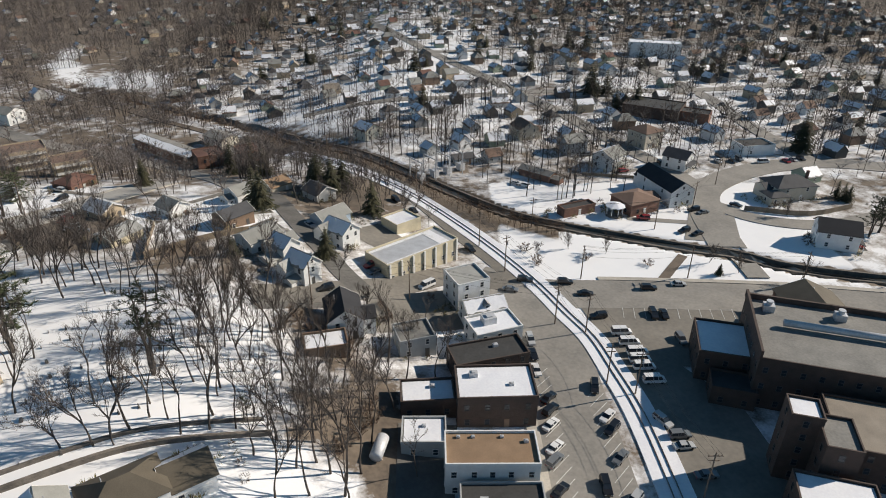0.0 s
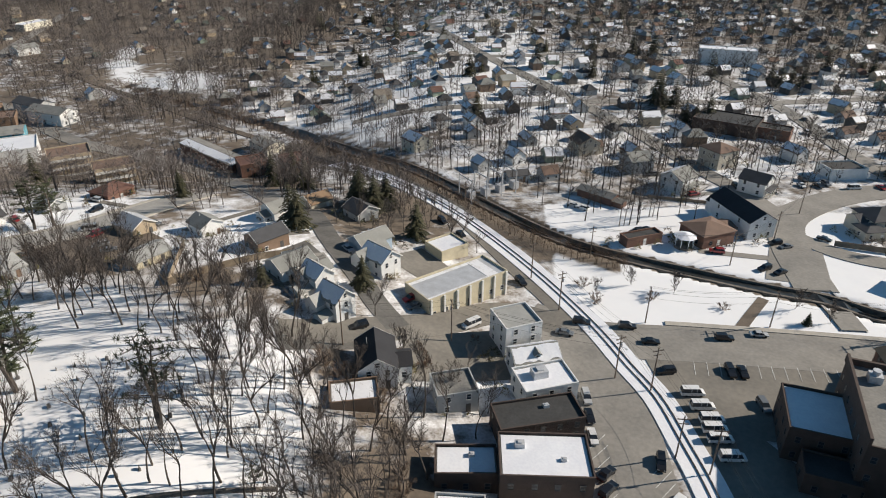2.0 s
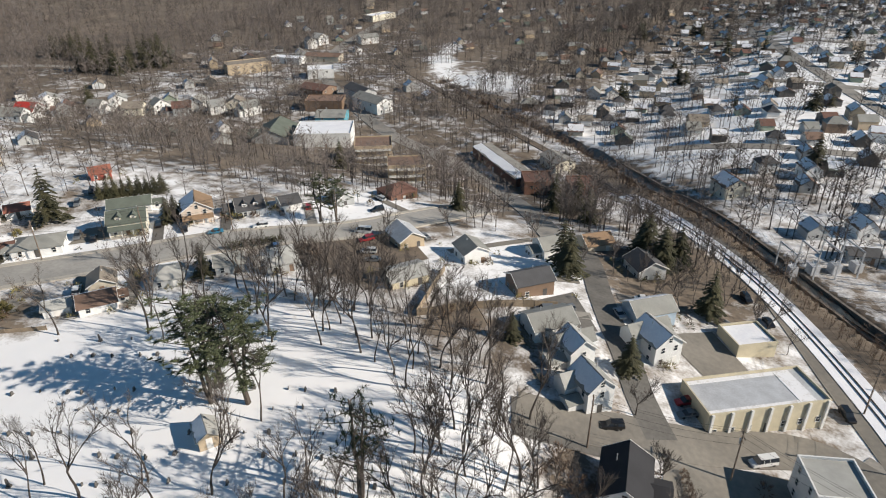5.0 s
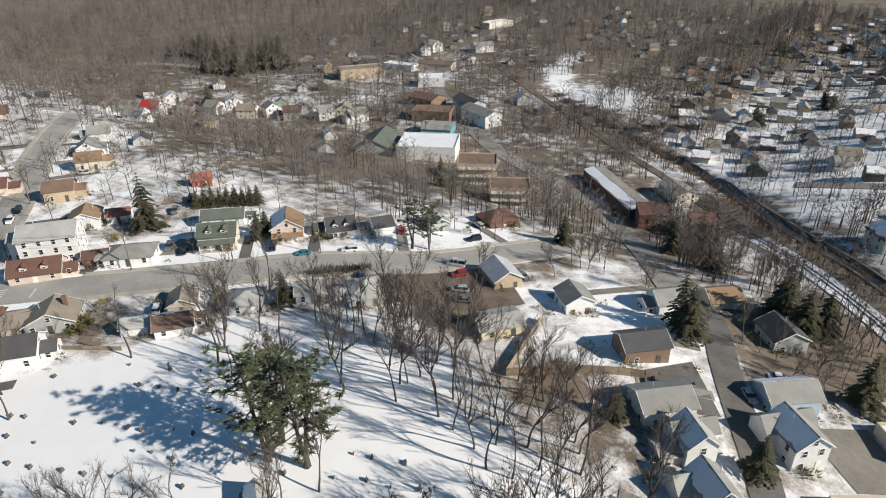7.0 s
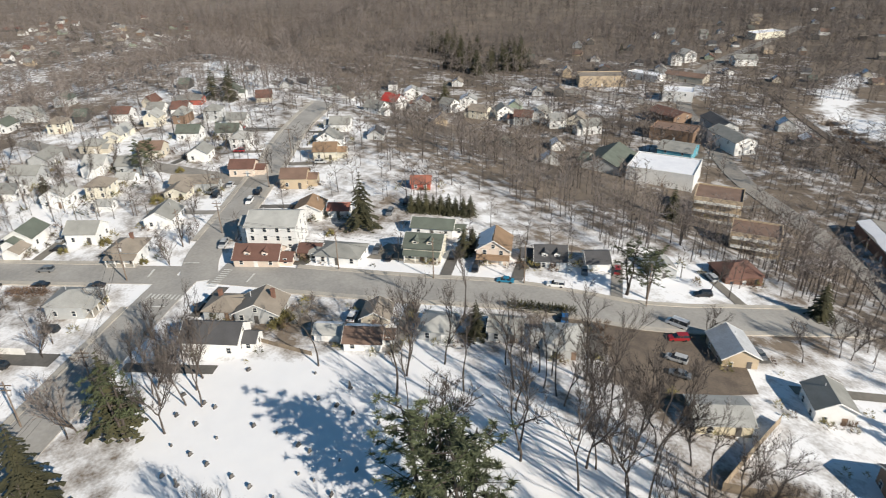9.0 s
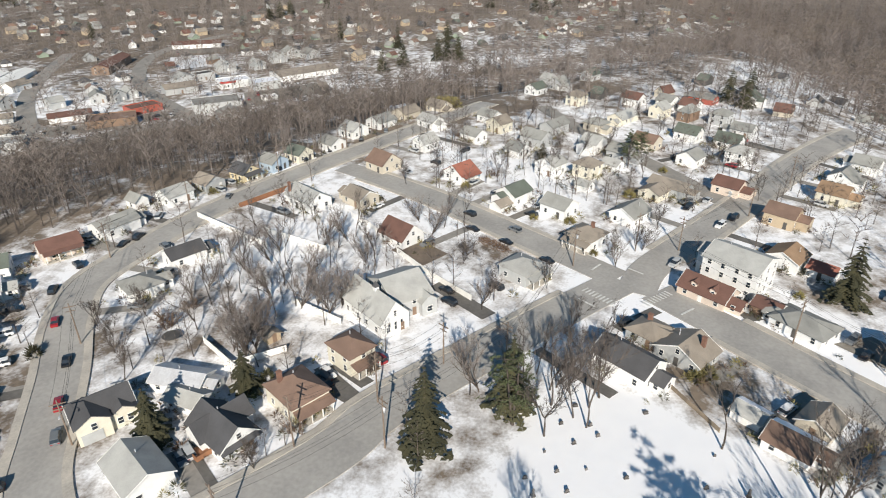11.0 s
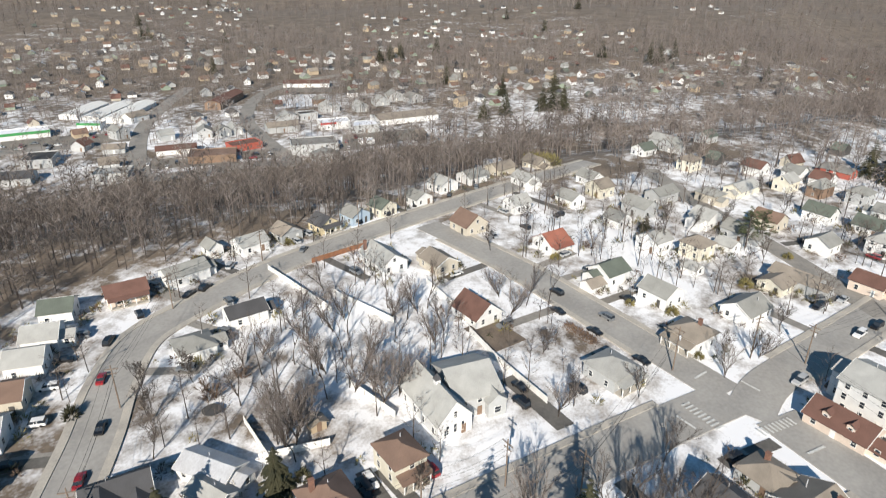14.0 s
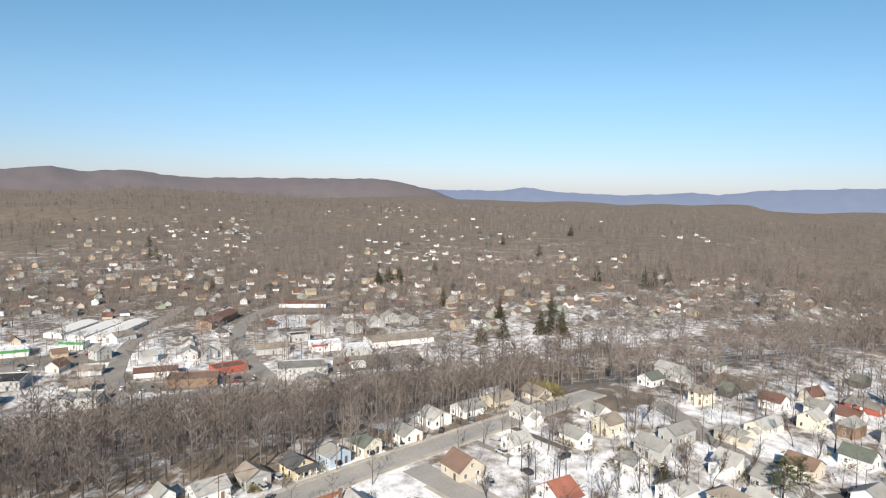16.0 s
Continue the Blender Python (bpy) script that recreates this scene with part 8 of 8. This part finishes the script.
# ---- fences, hedges, shrubs ----
def fence(pts, height, mat, label, panel=2.4):
    a = Vector((*pts[0], 0))
    r = root("fence", a.x, a.y, 0, 0, label, "fence")
    line = resample(pts, panel) if len(pts) > 2 else [Vector((*pts[0], 0)).lerp(Vector((*pts[1], 0)), i / max(1, round((Vector((*pts[1], 0)) - a).length / panel))) for i in range(max(1, round((Vector((*pts[1], 0)) - a).length / panel)) + 1)]
    post = Build().box(-0.06, -0.06, -0.4, 0.06, 0.06, height + 0.12).mesh("post", mat)
    for p, q in zip(line, line[1:]):
        zp, zq = ground_z(p.x, p.y), ground_z(q.x, q.y)
        part("post", post, r, at=pose(p.x - a.x, p.y - a.y, zp))
        d = (q - p).normalized()
        s = Vector((-d.y, d.x, 0)) * 0.03
        lo = [p - s - a, q - s - a, q + s - a, p + s - a]
        zs = [zp, zq, zq, zp]
        part("panel", Build().add([(v.x, v.y, z + 0.05) for v, z in zip(lo, zs)] + [(v.x, v.y, z + height) for v, z in zip(lo, zs)], [(3, 2, 1, 0), (4, 5, 6, 7), (0, 1, 5, 4), (1, 2, 6, 5), (2, 3, 7, 6), (3, 0, 4, 7)]).mesh("panel", mat), r)


fence([(-181, 22), (-172, 33), (-163, 46)], 1.7, "trim", "white vinyl privacy fence", 3.0)
fence([(-152, 6.6), (-146.6, 21)], 1.7, "trim", "white vinyl fence behind the church", 3.0)
fence([(-183.0, -16.9), (-177.1, 4.0)], 1.7, "trim", "long white fence between yards", 3.0)
fence([(-187.1, -41.3), (-175.1, -12.2)], 1.7, "trim", "long white fence between yards", 3.0)
fence([(-133.2, -3.9), (-124.7, 10.9)], 1.7, "trim", "long white fence between yards", 3.0)
fence([(-135, 14), (-126.5, 5)], 1.6, "trim", "white fence between back yards", 3.0)
fence([(-199, 2), (-186, 20)], 1.6, "trim", "white fence beside a house", 3.0)
fence([(-69, 137.5), (-58, 149), (-46, 158)], 1.8, "wood", "tan wooden stockade fence", 2.6)
fence([(-75, 159), (-69, 137.5)], 1.8, "wood", "tan wooden stockade fence", 2.6)
fence([(-215, -24), (-196, -33)], 1.6, "rust", "red-brown wooden fence between yards", 2.6)
fence([(-132, 96), (-143, 88)], 1.0, "wood", "low wooden fence at the graveyard", 2.6)
fence([(103, 192), (122, 188), (140, 194)], 1.8, "wood", "pale wooden fence round the villa", 3.0)
fence([(56, 223), (84, 218)], 1.2, "wood", "weathered wooden fence behind a hedge", 3.0)


def hedge(pts, mat, height, label):
    """A clipped row of shrubs."""
    rng = random.Random(int(abs(pts[0][0])))
    r = root("hedge", pts[0][0], pts[0][1], 0, 0, label, "hedge")
    for p in resample(pts, 1.1):
        b = bush(rng.randrange(10 ** 6), height * 0.75, 1.25, 90)
        part("shrub", b.mesh("shrub", mat), r, at=pose(p.x - pts[0][0], p.y - pts[0][1], ground_z(p.x, p.y), 0, 0, rng.uniform(0, 360)))


hedge([(-126.8, 139.6), (-118.4, 149.5)], "needle", 2.4, "dark clipped evergreen hedge along the street")
hedge([(-203.5, -46), (-204.5, -54)], "shrub", 2.2, "olive evergreen hedge beside a house")
hedge([(-192.6, 42.2), (-188.4, 49.6)], "brush", 2.2, "row of russet shrubs by the street")
hedge([(-335, -14), (-318, 4)], "shrub", 4.5, "tall olive hedge round a yard")
hedge([(-12, 130), (-9.5, 124), (-14, 122)], "brush", 1.6, "clipped brown hedge round a small yard")
brng = random.Random(21)
for i, (x, y, s, k) in enumerate([(-210.7, 63.9, 1.5, 0), (-193.2, 71.6, 1.1, 0), (-234.5, 80, 1.8, 0), (-241.3, 36, 1.6, 1), (-229, 29, 1.4, 0), (-211, 53.5, 1.2, 0), (-157, 17.4, 1.2, 2), (-114.5, 26, 1.6, 1), (-120.6, -34.6, 1.6, 2), (-259, 90.7, 1.4, 0), (-132.6, 32.5, 1.6, 1),
                                  (-147.6, 95.5, 1.8, 0), (-146, 93.2, 1.5, 0), (-110, 151, 1.6, 1), (-106, 148, 1.3, 1), (-126, 14.6, 1.4, 2), (-184, 118.6, 1.2, 0), (-176, 114, 1.2, 1), (30, 156, 1.6, 1), (27, 163, 1.5, 1), (44, 158, 1.3, 1), (60, 155, 1.2, 1), (-63, 141, 1.6, 1), (-58, 140, 1.4, 1), (-61, 146, 1.2, 1),
                                  (-29, 118, 2.0, 1), (-31, 113, 1.8, 1), (-26, 115, 1.8, 1), (-22, 112, 1.6, 1), (-17, 110, 1.6, 1), (-13, 87, 1.8, 1), (-10, 90, 1.8, 1), (-12, 94, 1.6, 1), (-16, 82, 1.6, 1), (-134, 60, 1.8, 1), (-138, -16, 2.2, 1), (-136, -14, 1.8, 1), (-144, -14, 1.6, 1)]):
    ob = new("bush", BUSH[k])
    ob.matrix_world = pose(x, y, ground_z(x, y) - 0.1, 0, 0, brng.uniform(0, 360)) @ Matrix.Scale(s, 4)
    tagged(ob, ("olive-green evergreen garden shrub", "russet-brown leafless garden shrub", "dark green conical garden shrub")[k], "shrub", "shrubs")

# ---- gazebo, tank, trampoline ----
gz = root("gazebo", 59, 188, ground_z(59, 188), 10, "white octagonal bandstand with a snow-covered roof", "gazebo")
part("floor", Build().tube([(0, 0, -1.2), (0, 0, 0.7)], [2.9, 2.9], 8).mesh("floor", "stone"), gz)
for i in range(8):
    a = math.pi / 4 * i
    part("post", Build().box(-0.09, -0.09, 0.7, 0.09, 0.09, 3.5).mesh("post", "trim"), gz, at=pose(2.6 * math.cos(a), 2.6 * math.sin(a), 0))
part("roof", Build().tube([(0, 0, 3.5), (0, 0, 3.6), (0, 0, 4.6)], [3.3, 3.3, 0.25], 8).mesh("roof", "snow"), gz, "snow-covered roof")
tank = root("storage_tank", -8.9, 83.2, ground_z(-8.9, 83.2), 78, "pale horizontal steel storage tank", "tank")
part("shell", Build().tube([(-2.6, 0, 1.3), (-2.4, 0, 1.3), (2.4, 0, 1.3), (2.6, 0, 1.3)], [0.6, 1.15, 1.15, 0.6], 14).mesh("shell", "metal_roof", True), tank)
for u in (-1.5, 1.5):
    part("saddle", Build().box(u - 0.15, -0.9, -0.6, u + 0.15, 0.9, 0.6).mesh("saddle", "concrete"), tank)
tr = root("trampoline", -133, -11.5, ground_z(-133, -11.5), 0, "round garden trampoline with a net", "trampoline")
part("mat", Build().tube([(0, 0, 0.8), (0, 0, 0.86)], [1.9, 1.9], 20).mesh("mat", "wall_dark"), tr)
for i in range(6):
    a = math.pi / 3 * i
    part("pole", Build().tube([(2 * math.cos(a), 2 * math.sin(a), -0.2), (2 * math.cos(a), 2 * math.sin(a), 2.6)], [0.04, 0.04], 6).mesh("pole", "steel"), tr)
ribbon("path", [(62, 147.5), (66, 153), (72, 161)], 2.6, "earth", 0.12, "bare earth path across the snowy park", category="path")
play = root("play_yard", -183, 27.5, ground_z(-183, 27.5), 60, "bare earth play yard with toys", "yard")
part("earth", Build().box(-6, -4.5, -0.5, 6, 4.5, 0.12).mesh("earth", "earth"), play)

# ---- road markings ----
def stripe(parent, x, y, rot, length, width, mat="paint_line", lift=0.0, name="marking"):
    z0 = ground_z(x, y)
    c, s = math.cos(radians(rot)), math.sin(radians(rot))
    b = Build()
    n = max(1, round(length / 2))
    for i in range(n + 1):
        u = -length / 2 + length * i / n
        for v in (-width / 2, width / 2):
            px, py = x + u * c - v * s, y + u * s + v * c
            b.v.append((px, py, ground_z(px, py) + lift))
    b.f = [(2 * i, 2 * i + 2, 2 * i + 3, 2 * i + 1) for i in range(n)]
    part(name, b.mesh(name, mat), parent)


for i in range(16):
    stripe(main_street, 23.2, 66.5 + i * 2.75, 48, 5.2, 0.14, lift=0.17, name="parking_line")
for i in range(15):
    stripe(main_street, 33.4, 64 + i * 2.75, 48, 5.2, 0.14, lift=0.17, name="parking_line")
for i in range(12):
    stripe(parking_b, 47 + i * 2.7, 131.2 + i * -0.05, 80, 4.6, 0.13, lift=0.16, name="parking_line")
for k, (x, y, rot) in enumerate([(-172, 74, 54), (-174.6, 87, 140)]):
    for i in range(9):
        u = (i - 4) * 1.0
        a = radians(rot)
        stripe(north_street, x + u * math.cos(a), y + u * math.sin(a), rot + 90, 2.2, 0.45, lift=0.36, name="crosswalk_stripe")
for x, y, rot, ln in [(-168.6, 71.4, 57, 4.5), (-186, 72.6, -28, 4.2), (-186.4, 82.2, 60, 4.2), (-170.6, 93.4, 140, 4.5)]:
    stripe(north_street, x, y, rot, ln, 0.5, lift=0.36, name="stop_line")


# ---- driveways and foundation shrubs round the near houses ----
yrng = random.Random(61)
NEAR = [s for s in HOMES if min(math.hypot(s[0] - a, s[1] - b) for a, b in ((0, 20), (-20, 62), (-76, 65))) < 240]
sprigs = [(np.array([bush(90 + k, 1.0, 1.0, 46).v]).reshape(-1, 3), 1.0) for k in range(4)]
beds = {"shrub": [], "brush": [], "needle": []}
for x, y, rot, w, d in NEAR:
    best = None
    for pts, half in ROADS:
        for (ax, ay), (bx, by) in zip(pts, pts[1:]):
            ux, uy = bx - ax, by - ay
            t = min(1, max(0, ((x - ax) * ux + (y - ay) * uy) / (ux * ux + uy * uy)))
            px, py = ax + t * ux, ay + t * uy
            far = math.hypot(px - x, py - y) - half
            if best is None or far < best[0]:
                best = (far, px, py, half)
    far, px, py, half = best
    if 6 < far < 26:
        v = Vector((px - x, py - y)).normalized()
        s = Vector((-v.y, v.x)) * yrng.choice([-1, 1])
        o = Vector((x, y)) + s * (w / 2 + 2.6)
        ends = [o - v * 3, o + v * (far - 1.0)]
        mids = [ends[0].lerp(ends[1], k / 4) for k in range(5)]
        if all((m.x - a) ** 2 + (m.y - b) ** 2 > (r_ * 0.72 + 1.6) ** 2 for m in mids for a, b, r_ in SOLID if abs(a - x) + abs(b - y) > 0.5):
            g = s * 1.4
            patch("driveway", [tuple(ends[0] - g), tuple(ends[1] - g), tuple(ends[1] + g), tuple(ends[0] + g)], yrng.choice(["asphalt_dark", "asphalt_lot", "asphalt"]), 0.09 + yrng.random() * 0.03, "asphalt drive beside a house")
            if yrng.random() < 0.8:
                c = mids[1]
                car(c.x, c.y, math.degrees(math.atan2(v.y, v.x)) + yrng.choice([0, 180]), yrng.choice(["sedan", "suv", "suv"]), yrng.choice(["white", "black", "silver", "grey", "black", "red", "grey"]), "parked in a house drive")
    ca, sa = math.cos(radians(rot)), math.sin(radians(rot))
    for _ in range(yrng.randint(7, 16)):
        if yrng.random() < 0.5:
            u, v_ = yrng.uniform(-w / 2, w / 2), yrng.choice([-1, 1]) * (d / 2 + yrng.uniform(0.8, 1.3))
        else:
            u, v_ = yrng.choice([-1, 1]) * (w / 2 + yrng.uniform(0.8, 5)), yrng.uniform(-d / 2 - 3, d / 2 + 3)
        q = (x + u * ca - v_ * sa, y + u * sa + v_ * ca)
        if all(float(line_distance(q[0], q[1], pts)) > half + 2.2 for pts, half in ROADS):
            beds[yrng.choice(["shrub", "shrub", "brush", "brush", "needle"])].append(q)
for mat, spots in beds.items():
    plant("shrubs", sprigs, spots, np.random.RandomState(3).uniform(0.7, 2.1, len(spots)), {"shrub": "many olive evergreen shrubs round houses", "brush": "many russet leafless shrubs round houses", "needle": "many dark green shrubs round houses"}[mat], mat, 31)
